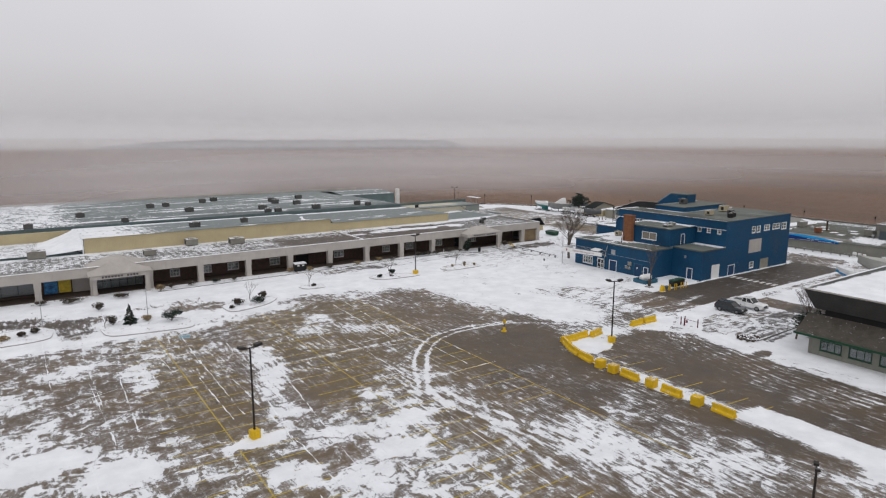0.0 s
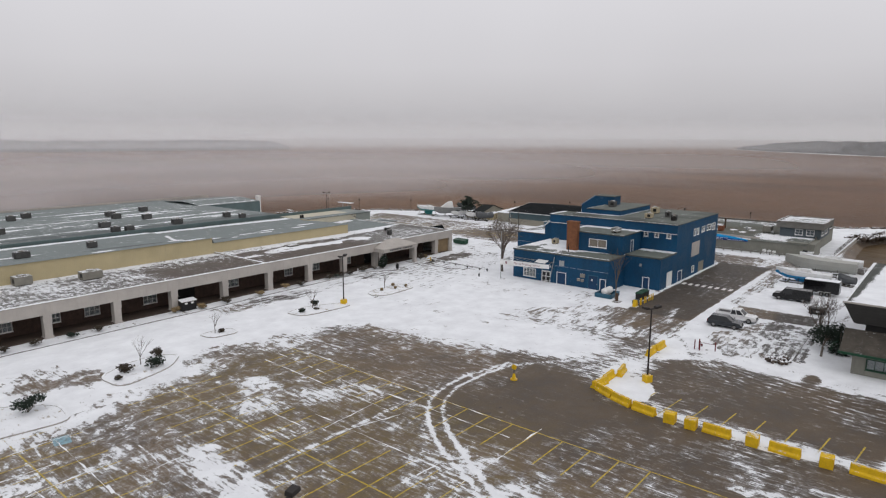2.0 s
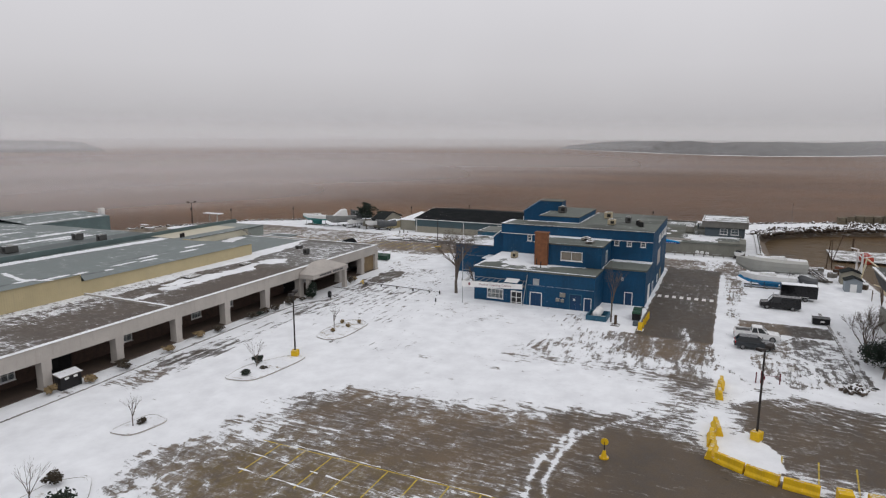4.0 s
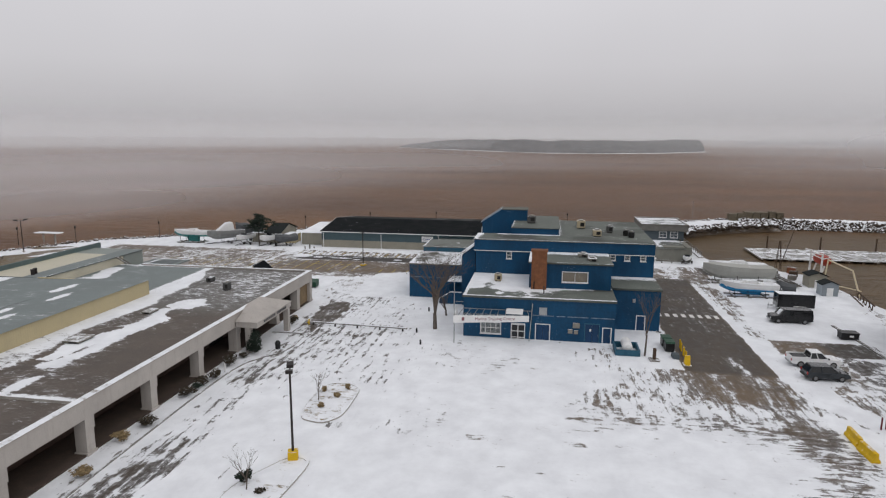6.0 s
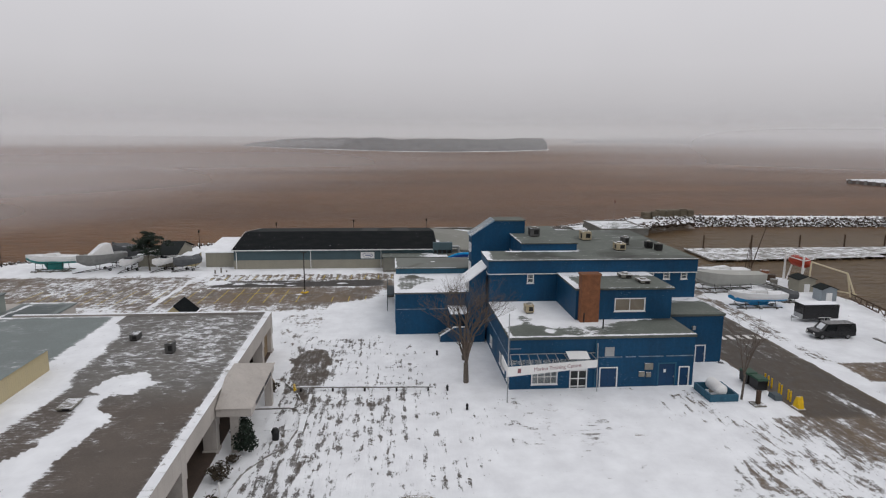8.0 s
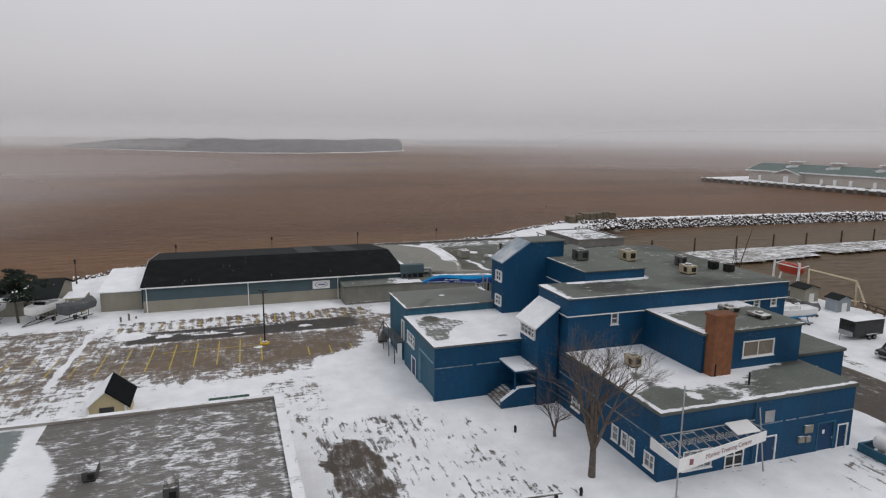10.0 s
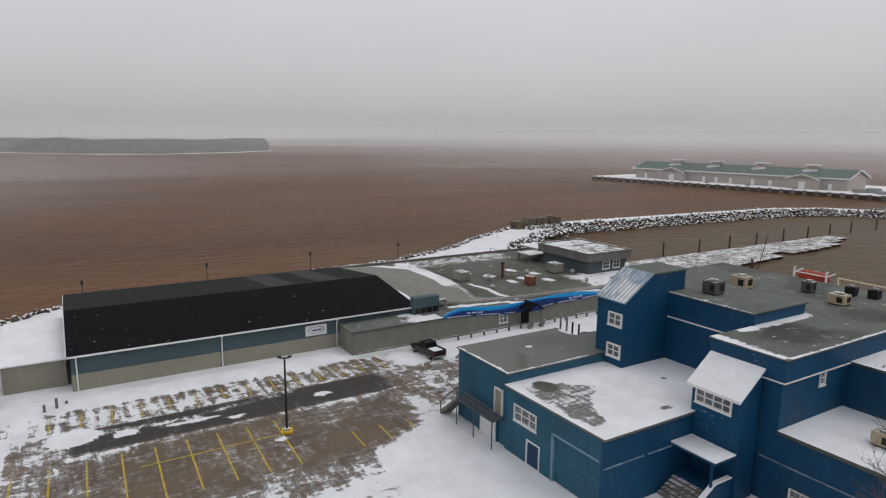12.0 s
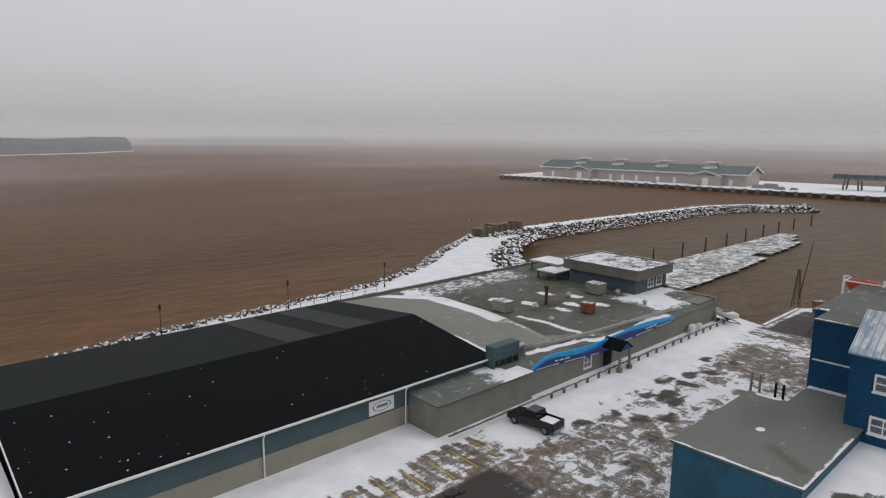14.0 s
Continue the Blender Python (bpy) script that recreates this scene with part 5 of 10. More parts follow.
sheet("clerestory_roof", steps(10.4, 97.8, 0.4), steps(140.8, 167.2, 0.4), mid_height, M_ROOFT, mid_snow, mall, tone=mid_tone, label="teal-grey roof membrane with snow along its seams")
sheet("snow_drift", steps(2.5, 10.3, 0.4), steps(140.4, 157, 0.5), lambda x, y: 5.16 + 2.55 * np.clip((x - 2.8) / 7.4, 0, 1) ** 1.3 * np.clip((y - 139.6) / 6, 0, 1) ** 0.8, M_ROOFT, 1.08, mall, label="smooth snow drift piled against the clerestory end")
part("clerestory_end", prism([(141.0, 4.7), (167, 4.7), (167, 6.4), (141.0, 7.7)], "x", 10.3, 10.5), M_SNOW, mall, "snow-plastered gable end")


def back_snow(x, y):
    c = np.full(np.shape(x), 0.20) + 0.26 * (drift(x, y, 9.0, 3) - 0.5)
    c = toward(c, zone(x, y, -60, 110, 160, 174, 1.5), 0.06)
    for k, w in enumerate((0.30, 0.45, 0.35, 0.55, 0.4, 0.6, 0.5)):
        c = toward(c, along(x, y + 1.4 * (drift(x, y, 6.0, k) - 0.5), [(-40, 168 + 9 * k), (100 - 4 * k, 169 + 9 * k)], w, 1.1) * np.clip(drift(x, y, 8.0, 7 - k) * 3.2 - 0.9, 0, 1), 0.92)
    for cx, cy, rx, ry in ((62, 176, 5, 0.8), (61, 172.8, 4, 0.7), (78, 186, 7, 1.0), (78, 200, 8, 1.0), (92, 186, 6, 0.9), (70, 208, 10, 1.2), (84, 180.5, 9, 0.6), (30, 172, 8, 1.2), (14, 176, 9, 1.2), (40, 190, 10, 1.0)):
        c = toward(c, blob(x, y, cx, cy, rx, ry, 0.6), 0.92)
    return toward(c, zone(x, y, -60, 12, 140, 240, 8), 0.58)


sheet("back_roof", steps(-60, 99, 0.8), steps(168.1, 231.6, 0.8), lambda x, y: 6.72 - (y - 168) * 0.008, M_ROOFT, back_snow, mall, tone=lambda x, y: 0.85 * zone(x, y, -60, 120, 160, 174.5, 1) + 0.35 * blob(x, y, 20, 180, 60, 8, 0.6), label="wide grey back roof in strips of snow")
part("back_parapet", boxes((98.8, 99.0, 168.1, 231.6, 0, 6.15)), M_TEAL, mall)
part("roof_parapet", boxes((-60, 122.8, 167.6, 168.0, 0, 7.0), bevel=0.03), M_PARAT, mall, "long dark teal parapet along the roofs")
part("upper_hall", boxes((97, 117, 204.3, 226, 0, 6.4)), M_PARAT, mall, "raised rear hall")
sheet("upper_hall_roof", steps(96.8, 117.2, 0.6), steps(204.2, 226.2, 0.6), lambda x, y: 6.44 + 0.7 * (1 - np.abs(y - 215) / 11), M_ROOFT, lambda x, y: 0.20 + 0.6 * along(x, y, [(88, 206), (116, 206)], 0.4, 0.8) + 0.6 * along(x, y, [(88, 215), (116, 215)], 0.4, 0.8), mall, label="grey-green pitched roof with lines of snow")
part("white_stack", boxes((129.2, 130.5, 223.5, 224.8, 0, 6.1), bevel=0.05), M_WHITE, mall, "tall white flue casing")
sheet("west_roof", steps(-60, 10.4, 0.6), steps(141.1, 158.6, 0.6), 5.2, M_ROOFB, lambda x, y: np.full(np.shape(x), 0.62), mall, tone=lambda x, y: np.full(np.shape(x), 0.8))
part("west_cream_wall", boxes((-60, 10.3, 158.6, 159, 5, 7.3)), M_CREAM, mall, "cream metal clerestory wall")


def teal_snow(x, y):
    c = np.full(np.shape(x), 0.10)
    c = toward(c, along(x, y + 1.0 * (drift(x, y, 2.0, 2) - 0.5), [(102.4, 156.6), (106, 155.2), (111.5, 157.0)], 1.5, 0.8), 0.95)
    c = toward(c, along(x, y, [(98.6, 154.5), (103, 155.8)], 0.5, 0.6), 0.8)
    c = toward(c, along(x, y, [(115.2, 138), (115.2, 158)], 0.3, 0.3), 0.95)
    c = toward(c, along(x, y, [(97, 141.4), (116, 141.4)], 0.8, 1.0), 0.97)
    return c


sheet("east_roof", steps(97.7, 115.3, 0.4), steps(141.1, 158.2, 0.4), 4.782, M_ROOFT, teal_snow, mall, skirt=0.2, label="smooth teal-grey roof")
part("east_block", boxes((98.0, 116.0, 158.2, 167.6, 0, 6.28)), M_CREAMP, mall, "cream raised block at the end of the roofs")
part("east_block_end", boxes((116.0, 121.2, 158.15, 167.6, 0, 6.28)), M_PALEG, mall, "pale grey-green end of the raised block")
sheet("east_block_roof", steps(97.9, 121.4, 0.4), steps(158.0, 167.6, 0.4), lambda x, y: 6.32 - 0.012 * (y - 158), M_ROOFT, lambda x, y: np.maximum(0.10 + 0.9 * along(x, y, [(88, 165.6), (106, 165.8), (111, 166.4)], 0.9, 0.8), np.maximum(0.9 * along(x, y, [(113, 165.6), (117, 164.8)], 0.5, 0.8), along(x, y, [(98, 158.1), (112, 158.1)], 0.12, 0.2))), mall, skirt=0.16, label="grey-green roof with snow along its parapet")
part("east_wing", boxes((115.9, 124.8, 151.5, 158.1, 0, 3.95), (121.3, 124.8, 158.1, 167.6, 0, 3.95)), M_CONC, mall, "low pale end wing")
sheet("east_wing_roof", steps(115.8, 125.0, 0.4), steps(151.3, 158.1, 0.4), 4.0, M_ROOFT, lambda x, y: np.maximum(0.12, np.maximum(along(x, y, [(116, 157.6), (124, 156.6)], 0.25, 0.4), along(x, y, [(124.8, 151), (124.8, 158)], 0.25, 0.3))), mall, tone=lambda x, y: 0.95 * zone(x, y, 116.5, 123.8, 152, 157.4, 0.6), skirt=0.2, label="dark grey felt roof edged with snow")
part("roof_ladder", rods(((113.2, 157.7, 6.5), (115.6, 157.3, 4.8), 0.07), ((113.2, 156.9, 6.5), (115.6, 156.5, 4.8), 0.07), *[((113.2 + 0.3 * k, 157.68 - 0.05 * k, 6.45 - 0.21 * k), (113.2 + 0.3 * k, 156.92 - 0.05 * k, 6.45 - 0.21 * k), 0.05) for k in range(8)], sides=5), M_WOODG, mall, "weathered wooden roof steps")
part("roof_vent", rods(((99.6, 161.0, 6.2), (99.6, 161.0, 7.1), 0.28), ((100.4, 161.3, 6.2), (100.4, 161.3, 7.1), 0.28), sides=10), M_POLE, mall, "pair of short dark vents")


def canopy(x0, x1, y0, eave_z):
    """An entrance canopy: a deep fascia under a pent roof that rises to the colonnade."""
    c = part("entrance_canopy", prism([(y0, eave_z), (124.1, eave_z), (124.1, eave_z + 0.75), (y0, eave_z + 0.75)], "x", x0, x1, bevel=0.03), M_CONC, mall, "off-white entrance canopy")
    zb, zt = eave_z + 0.754, eave_z + 2.15
    part("canopy_roof", loft([[(x0 - 0.12, y0 - 0.12, zb), (x1 + 0.12, y0 - 0.12, zb), (x1 + 0.12, 124.1, zb), (x0 - 0.12, 124.1, zb)], [(x0 + 3.4, 123.7, zt), (x1 - 3.6, 123.7, zt), (x1 - 3.6, 124.1, zt), (x0 + 3.4, 124.1, zt)]]), M_CONC, c, "sloping off-white roof with hipped ends")
    for x, y in ((x0 + 0.7, y0 + 1.5), (x1 - 0.5, y0 + 0.5)):
        part("pillar", boxes((x - 0.35, x + 0.35, y - 0.35, y + 0.35, 0, eave_z), bevel=0.02), M_CONC, c)
    for k in range(int((x1 - x0 - 3.2) / 0.5)):
        if k % 8 != 7:
            part("letter", boxes((x0 + 1.8 + 0.5 * k, x0 + 2.12 + 0.5 * k, y0 - 0.05, y0 - 0.003, eave_z + 0.22, eave_z + 0.54)), M_INKD, c)
    return c


canopy(89.6, 100.0, 121.25, 3.35)
west = canopy(9.6, 19.2, 122.4, 3.0)
bm = bmesh.new()
b_ = [bm.verts.new(p) for p in ((9.3, 122.1, 3.80), (19.5, 122.1, 3.80), (19.5, 128.4, 4.9), (9.3, 128.4, 4.9), (13.6, 125.4, 6.1), (15.0, 125.4, 6.1), (15.0, 128.4, 6.1), (13.6, 128.4, 6.1))]
for f in ((0, 1, 5, 4), (1, 2, 6, 5), (2, 3, 7, 6), (3, 0, 4, 7), (4, 5, 6, 7), (3, 2, 1, 0)):
    bm.faces.new([b_[i] for i in f])
bmesh.ops.recalc_face_normals(bm, faces=bm.faces[:])
part("hipped_roof", bm, M_CONC, west, "hipped off-white roof over the west entrance")


def kerb_line(name, label, pts, w=0.13, h=0.10, kind="structure"):
    """A low narrow edging along a line."""
    bm = bmesh.new()
    last = None
    for i, p in enumerate(pts):
        a, b = Vector(pts[max(0, i - 1)]), Vector(pts[min(len(pts) - 1, i + 1)])
        d = (b - a).normalized() * w / 2
        q = [bm.verts.new((p[0] - d.y, p[1] + d.x, 0)), bm.verts.new((p[0] - d.y, p[1] + d.x, h)), bm.verts.new((p[0] + d.y, p[1] - d.x, h)), bm.verts.new((p[0] + d.y, p[1] - d.x, 0))]
        if last:
            for j in range(3):
                bm.faces.new((last[j], last[j + 1], q[j + 1], q[j]))
        last = q
    bmesh.ops.recalc_face_normals(bm, faces=bm.faces[:])
    return tagged(part(name, bm, M_EDGE, None), label, "kerb", kind=kind)


for x_, y_ in ((84.5, 46.4), (84.1, 43.6), (107.9, 70.9)):
    t = thing("manhole_cover", "dark round manhole cover in a pale ring", "manhole", (x_, y_, 0), "manhole covers")
    part("ring", rods(((0, 0, 0.004), (0, 0, 0.03), 0.5), sides=20), M_KERB, t, local=True)
    part("lid", rods(((0, 0, 0.03), (0, 0, 0.036), 0.36), sides=20), M_BLACK, t, local=True)
kerb_line("kerb", "dark damp kerb of the walk in front of the mall", [(20, 120.6), (48, 121.0), (60, 121.6), (74, 122.0), (80, 122.0), (84, 121.9), (86.6, 121.4), (88.7, 120.3), (90.6, 118.8), (93.6, 118.2), (97.0, 118.4), (98.2, 119.0)])
kerb_line("kerb", "dark damp kerb round the entrance planting", [(98.4, 123.4), (98.4, 119.3), (98.7, 118.9), (99.8, 118.7), (101.2, 119.1), (103.3, 120.0), (104.8, 121.0)])
for y0_, x0_, x1_ in ((120.9, 93.8, 97.2), (119.1, 93.8, 97.0), (118.0, 93.4, 97.0)):
    tagged(part("ramp_slab", boxes((x0_, x1_, y0_ - 0.32, y0_ + 0.32, 0.004, 0.07), bevel=0.02), M_SNOW), "pale snow-covered paving slab by the entrance", "paving", "entrance slabs")
lb = thing("litter_bin", "black round litter bin with a domed lid", "bin", (92.1, 119.85, 0))
part("body", rods(((0, 0, 0), (0, 0, 0.75), 0.3, 0.34), sides=14), M_BLACK, lb, local=True)
part("lid", rods(((0, 0, 0.75), (0, 0, 1.05), 0.38, 0.2), sides=14), M_BLACK, lb, local=True)
sp_ = thing("sign_post", "short white post sign in the snow", "sign", (83.4, 122.4, 0))
part("post", boxes((-0.06, 0.06, -0.06, 0.06, 0, 1.1)), M_WHITE, sp_, local=True)
cb = thing("bin_cabinet", "dark waste cabinet with snow on its sloping lid", "bin", (47.8, 123.1, 0))
part("body", boxes((46.6, 49.0, 122.7, 123.7, 0.05, 1.5), bevel=0.03), M_BLACK, cb)
part("lid", prism([(122.55, 1.5), (123.8, 1.75), (123.8, 1.82), (122.55, 1.57)], "x", 46.5, 49.1), M_KERB, cb, "lid dusted with snow")
for x in (47.1, 48.1):
    part("opening", boxes((x, x + 0.45, 122.66, 122.7, 1.1, 1.35)), M_WHITE, cb)
# ---- the blue training centre ----
blue = thing("training_centre", "blue boarded building of stepped flat-roofed blocks with white trim", "building", (110, 88, 0))
# low front block
fx, fy0, fy1 = 101.6, 77.5, 97.4
front_holes = [(92.3, 95.1, 0.5, 2.15), (89.1, 91.0, 0.0, 2.15), (85.8, 87.8, 0.0, 2.25), (79.4, 81.4, 0.0, 2.6), (77.9, 79.1, 0.0, 2.15)]
part("front_wall", wall("-x", fx, fy0, fy1, 0, 5.62, front_holes), M_BLUE, blue)
window(blue, "-x", fx, 92.3, 95.1, 0.5, 2.15, cols=4, rows=2)
door(blue, "-x", fx, 89.1, 91.0, 0, 2.15, leaf=M_CARGL, leaves=2, name="glazed_door", label="white-framed glazed double door")
part("door_rail", boxes(*[turned("-x", fx, a, b, z, z + 0.1, -0.05, 0.0) for a, b in ((89.24, 90.0), (90.1, 90.86)) for z in (0.15, 1.0, 1.9)], turned("-x", fx, 89.99, 90.11, 0, 2.03, -0.05, 0.02)), M_WHITE, blue)
door(blue, "-x", fx, 85.8, 87.8, 0, 2.25, leaves=2)
door(blue, "-x", fx, 79.4, 81.4, 0, 2.6, trim=M_BLUE2, leaves=2)
door(blue, "-x", fx, 77.9, 79.1, 0, 2.15)
part("batten", boxes(*[turned("-x", fx, a, b, 3.3, 3.4, 0.0, 0.05) for a, b in ((77.6, 80.6), (80.9, 83.6), (83.9, 85.0), (85.4, 88.2))]), M_BATT, blue)
part("louvre", boxes(turned("-x", fx, 86.3, 87.3, 3.45, 4.45, 0.0, 0.06)), M_STEEL, blue, "square grey louvre")
part("meter_box", boxes(turned("-x", fx, 82.0, 82.9, 1.9, 2.6, 0, 0.15), turned("-x", fx, 82.9, 83.5, 1.15, 1.7, 0, 0.2), turned("-x", fx, 82.2, 82.7, 1.1, 1.6, 0, 0.2), bevel=0.02), M_UNIT, blue, "grey electricity meters")
part("notice", boxes(turned("-x", fx, 80.5, 80.75, 1.5, 1.85, -0.05, -0.03)), M_WHITE, blue)
part("downpipe", rods(((101.5, 88.3, 0.1), (101.5, 88.3, 5.6), 0.05)), M_BLUE2, blue)
part("porch_glazing", boxes(*[(101.55, 101.58, 88.6 + 0.9 * k, 89.4 + 0.9 * k, 2.7, 3.25) for k in range(10)]), M_GLASS, blue, "row of small high panes")
yh = [(102.0, 103.3, 0.6, 1.9), (104.5, 105.35, 0.7, 2.1), (105.5, 106.4, 0.7, 2.1), (106.8, 107.8, 0.7, 2.1), (113.0, 114.6, 0.7, 1.9)]
part("side_wall", wall("+y", fy1, fx + 0.25, 117.3, 0, 5.62, yh), M_BLUE, blue)
for a, b, c, d in yh:
    window(blue, "+y", fy1, a, b, c, d, cols=2 if b - a > 1.2 else 1, rows=2)
part("batten", boxes((102, 109, 97.4, 97.46, 3.3, 3.4), (110, 117, 97.4, 97.46, 3.3, 3.4)), M_BATT, blue)
part("inner_wall", boxes((fx + 0.25, 108.3, fy0, fy0 + 0.25, 0, 5.62)), M_BLUE, blue)


def low_snow(x, y):
    c = np.full(np.shape(x), 1.0)
    rim = np.interp(y, [77, 79.8, 82.3, 84, 86.5, 89, 92.3, 95, 97.5], [108.2, 107.5, 106.7, 106.4, 105.2, 104.8, 105.0, 106.4, 105.2])
    bare = np.clip((rim - x) / 1.3 + 0.5, 0, 1)
    c = c + (np.interp(y, [77, 84, 88, 91, 93, 97.5], [0.06, 0.10, 0.44, 0.40, 0.12, 0.10]) - c) * bare
    c = toward(c, blob(x, y, 108.0, 94.6, 1.8, 1.0, 0.8), 0.40)
    c = toward(c, blob(x, y, 103.4, 92.8, 0.8, 0.6, 0.6), 0.9)
    c = toward(c, along(x, y, [(101.7, 77), (101.7, 98)], 0.22, 0.3), 0.97)
    c = toward(c, along(x, y, [(101.7, 97.3), (118, 97.3)], 0.22, 0.3), 0.97)
    return c


sheet("low_roof", steps(101.45, 115.8, 0.3), steps(77.4, 97.55, 0.3), 5.72, M_ROOFG, low_snow, blue, tone=lambda x, y: 0.9 * along(x, y, [(107.1, 82.4), (107.2, 78)], 0.5, 0.5) + 0.5 * blob(x, y, 107.0, 91.4, 0.9, 0.5, 0.6), skirt=0.28, label="flat felt roof half under snow")
# annex
part("annex_wall", wall("-x", 108.3, 70.8, 77.5, 0, 5.8, [(72.7, 74.0, 0, 2.15)]), M_BLUE, blue)
door(blue, "-x", 108.3, 72.7, 74.0, 0, 2.15)
mx = 115.8
rh = [(111.6, 114.2, 0.0, 2.75), (117.2, 119.5, 0.0, 2.1), (124.9, 126.4, 0.6, 1.9), (128.9, 132.0, 0.0, 2.1)]
uh = [(124.8, 126.1, 7.95, 9.3), (126.6, 127.9, 7.95, 9.3), (129.4, 131.5, 8.1, 9.3), (132.6, 135.5, 8.1, 9.3), (136.2, 138.2, 7.8, 9.3)]
part("annex_side_wall", wall("-y", 70.8, 108.55, mx, 0, 5.8, rh[:1]), M_BLUE, blue)
door(blue, "-y", 70.8, 111.6, 114.2, 0, 2.75, leaf=M_WHITE, name="white_door", label="tall white double door", leaves=2)
part("wall_lamp", boxes(turned("-x", 108.3, 74.2, 74.6, 4.0, 4.5, 0.0, 0.25), bevel=0.05), M_STEEL, blue, "round steel extractor hood")
sheet("annex_roof", steps(108.15, 115.8, 0.4), steps(70.65, 77.4, 0.4), 5.95, M_ROOFG, lambda x, y: toward(np.full(np.shape(x), 0.1), zone(x, y, 113.5, 120, 70, 78, 1.5), 0.72), blue, skirt=0.28)
# penthouse with chimney
part("penthouse_wall", wall("-x", 107.4, 77.7, 88.9, 5.7, 9.3, [(80.8, 84.4, 6.65, 8.2)]), M_BLUE, blue)
window(blue, "-x", 107.4, 80.8, 84.4, 6.65, 8.2, cols=2, rows=1, glass=surf("blind_behind_glass", (0.20, 0.17, 0.13), 0.2, var=0.1, lap=("Y", 0.12), coat=0.8))
part("penthouse_side", boxes((107.65, 115.8, 88.65, 88.9, 5.7, 9.3)), M_BLUE, blue)
part("penthouse_side", wall("-y", 77.7, 107.65, 115.8, 5.7, 9.3, [(111.0, 112.3, 5.95, 8.1)]), M_BLUE, blue)
door(blue, "-y", 77.7, 111.0, 112.3, 5.95, 8.1)
sheet("penthouse_roof", steps(107.2, 115.8, 0.3), steps(77.5, 89.05, 0.3), 9.42, M_ROOFG, lambda x, y: np.maximum(toward(np.full(np.shape(x), 0.12), zone(x, y, 113.5, 119, 77, 90, 1.5), 0.9), np.maximum(along(x, y, [(107.2, 89.1), (118, 89.1)], 0.9, 0.8), along(x, y, [(107.3, 85), (107.3, 77)], 0.15, 0.3) * 0.8)), blue, skirt=0.22)
part("chimney", boxes((106.4, 107.6, 86.5, 88.6, 5.7, 11.1), (106.3, 107.7, 86.4, 88.7, 11.0, 11.25), bevel=0.02), M_CHIM, blue, "orange-brown brick chimney")
# main block
mx = 115.8
main_wins = ((91.85, 92.7, 8.05, 9.25), (74.25, 75.1, 8.35, 9.28), (71.95, 72.8, 8.35, 9.28), (76.35, 77.2, 8.35, 9.28))
part("main_front", wall("-x", mx, 71.05, 97.4, 5.6, 9.3, main_wins), M_BLUE, blue)
for u0, u1, a, b in main_wins:
    window(blue, "-x", mx, u0, u1, a, b, cols=1, rows=2)
part("main_band", boxes((115.55, mx, 70.75, 97.65, 9.3, 11.0), (mx, 121.6, 97.4, 97.65, 9.3, 11.0)), M_BLUE, blue, "overhanging boarded band below the roof")
part("band_trim", boxes((115.5, 115.55, 70.75, 97.7, 9.25, 9.35), (115.55, 121.6, 97.65, 97.7, 9.25, 9.35)), M_WHITE, blue, "thin white edge of the band")
part("main_side", wall("-y", 70.8, mx, 139.7, -0.8, 11.0, [(117.2, 119.5, 0, 2.1)] + rh[2:] + uh + [(124.2, 128.8, 3.8, 6.6)]), M_BLUE, blue)
door(blue, "-y", 70.8, 117.2, 119.5, 0, 2.1)
window(blue, "-y", 70.8, 124.9, 126.4, 0.6, 1.9, cols=1, rows=2)
door(blue, "-y", 70.8, 128.9, 132.0, -0.1, 2.1, leaf=M_TAUPE, trim=M_TAUPE, leaves=2)
for a, b, c, d in uh:
    window(blue, "-y", 70.8, a, b, c, d, cols=2 if b - a > 1.6 else 1, rows=2)
part("blank_panel", boxes((124.2, 128.8, 70.78, 71.0, 3.8, 6.6)), M_CONC, blue, "pale panel over a former window")
part("main_end", boxes((139.45, 139.7, 71.05, 84.6, -0.8, 11.0), (137.05, 137.3, 84.6, 92.0, -0.8, 11.0), (137.3, 139.45, 84.35, 84.6, -0.8, 11.0)), M_BLUE, blue)
part("front_left", boxes((mx + 0.25, 117.3, 97.15, 97.4, 5.63, 9.3), (117.3, 121.6, 97.15, 97.4, 0, 9.3), (121.35, 121.6, 92.0, 97.15, 5.6, 11.0)), M_BLUE, blue)
part("left_wall", boxes((121.6, 137.3, 91.95, 92.2, 0, 12.0)), M_BLUE, blue, "tall blue wall behind the stair tower")
part("wall_trim", boxes((121.62, 130.1, 92.2, 92.26, 9.72, 9.84), (133.4, 137.3, 92.2, 92.26, 8.8, 8.92)), M_WHITE, blue, "white drip edge with snow")
for x0, x1, y0, y1 in ((115.4, 121.7, 70.65, 97.75), (121.7, 139.8, 70.65, 84.75)):
    sheet("main_roof", steps(x0, x1, 0.4), steps(y0, y1, 0.4), 11.08, M_ROOFG, lambda x, y: toward(toward(np.full(np.shape(x), 0.06) + 0.10 * drift(x, y, 3.0, 4), 0.9 * along(x, y, [(116.2, 97.6), (121.7, 97.2)], 0.55, 0.6), 0.92), np.maximum(along(x, y, [(115.4, 97), (115.4, 70)], 0.10, 0.2), np.maximum(along(x, y, [(121.4, 94), (121.4, 85)], 0.55, 0.5), 0.7 * along(x, y, [(122, 84.6), (140, 84.6)], 0.3, 0.4))), 0.92), blue, tone=lambda x, y: np.clip(0.9 * blob(x, y, 119.0, 91.5, 2.6, 3.2, 0.5) + 0.7 * blob(x, y, 118.6, 80.5, 2.2, 2.6, 0.5) + 0.5 * (drift(x, y, 4.0, 6) > 0.62), 0, 1), skirt=0.12, label="grey-green felt roof with dark wet patches")
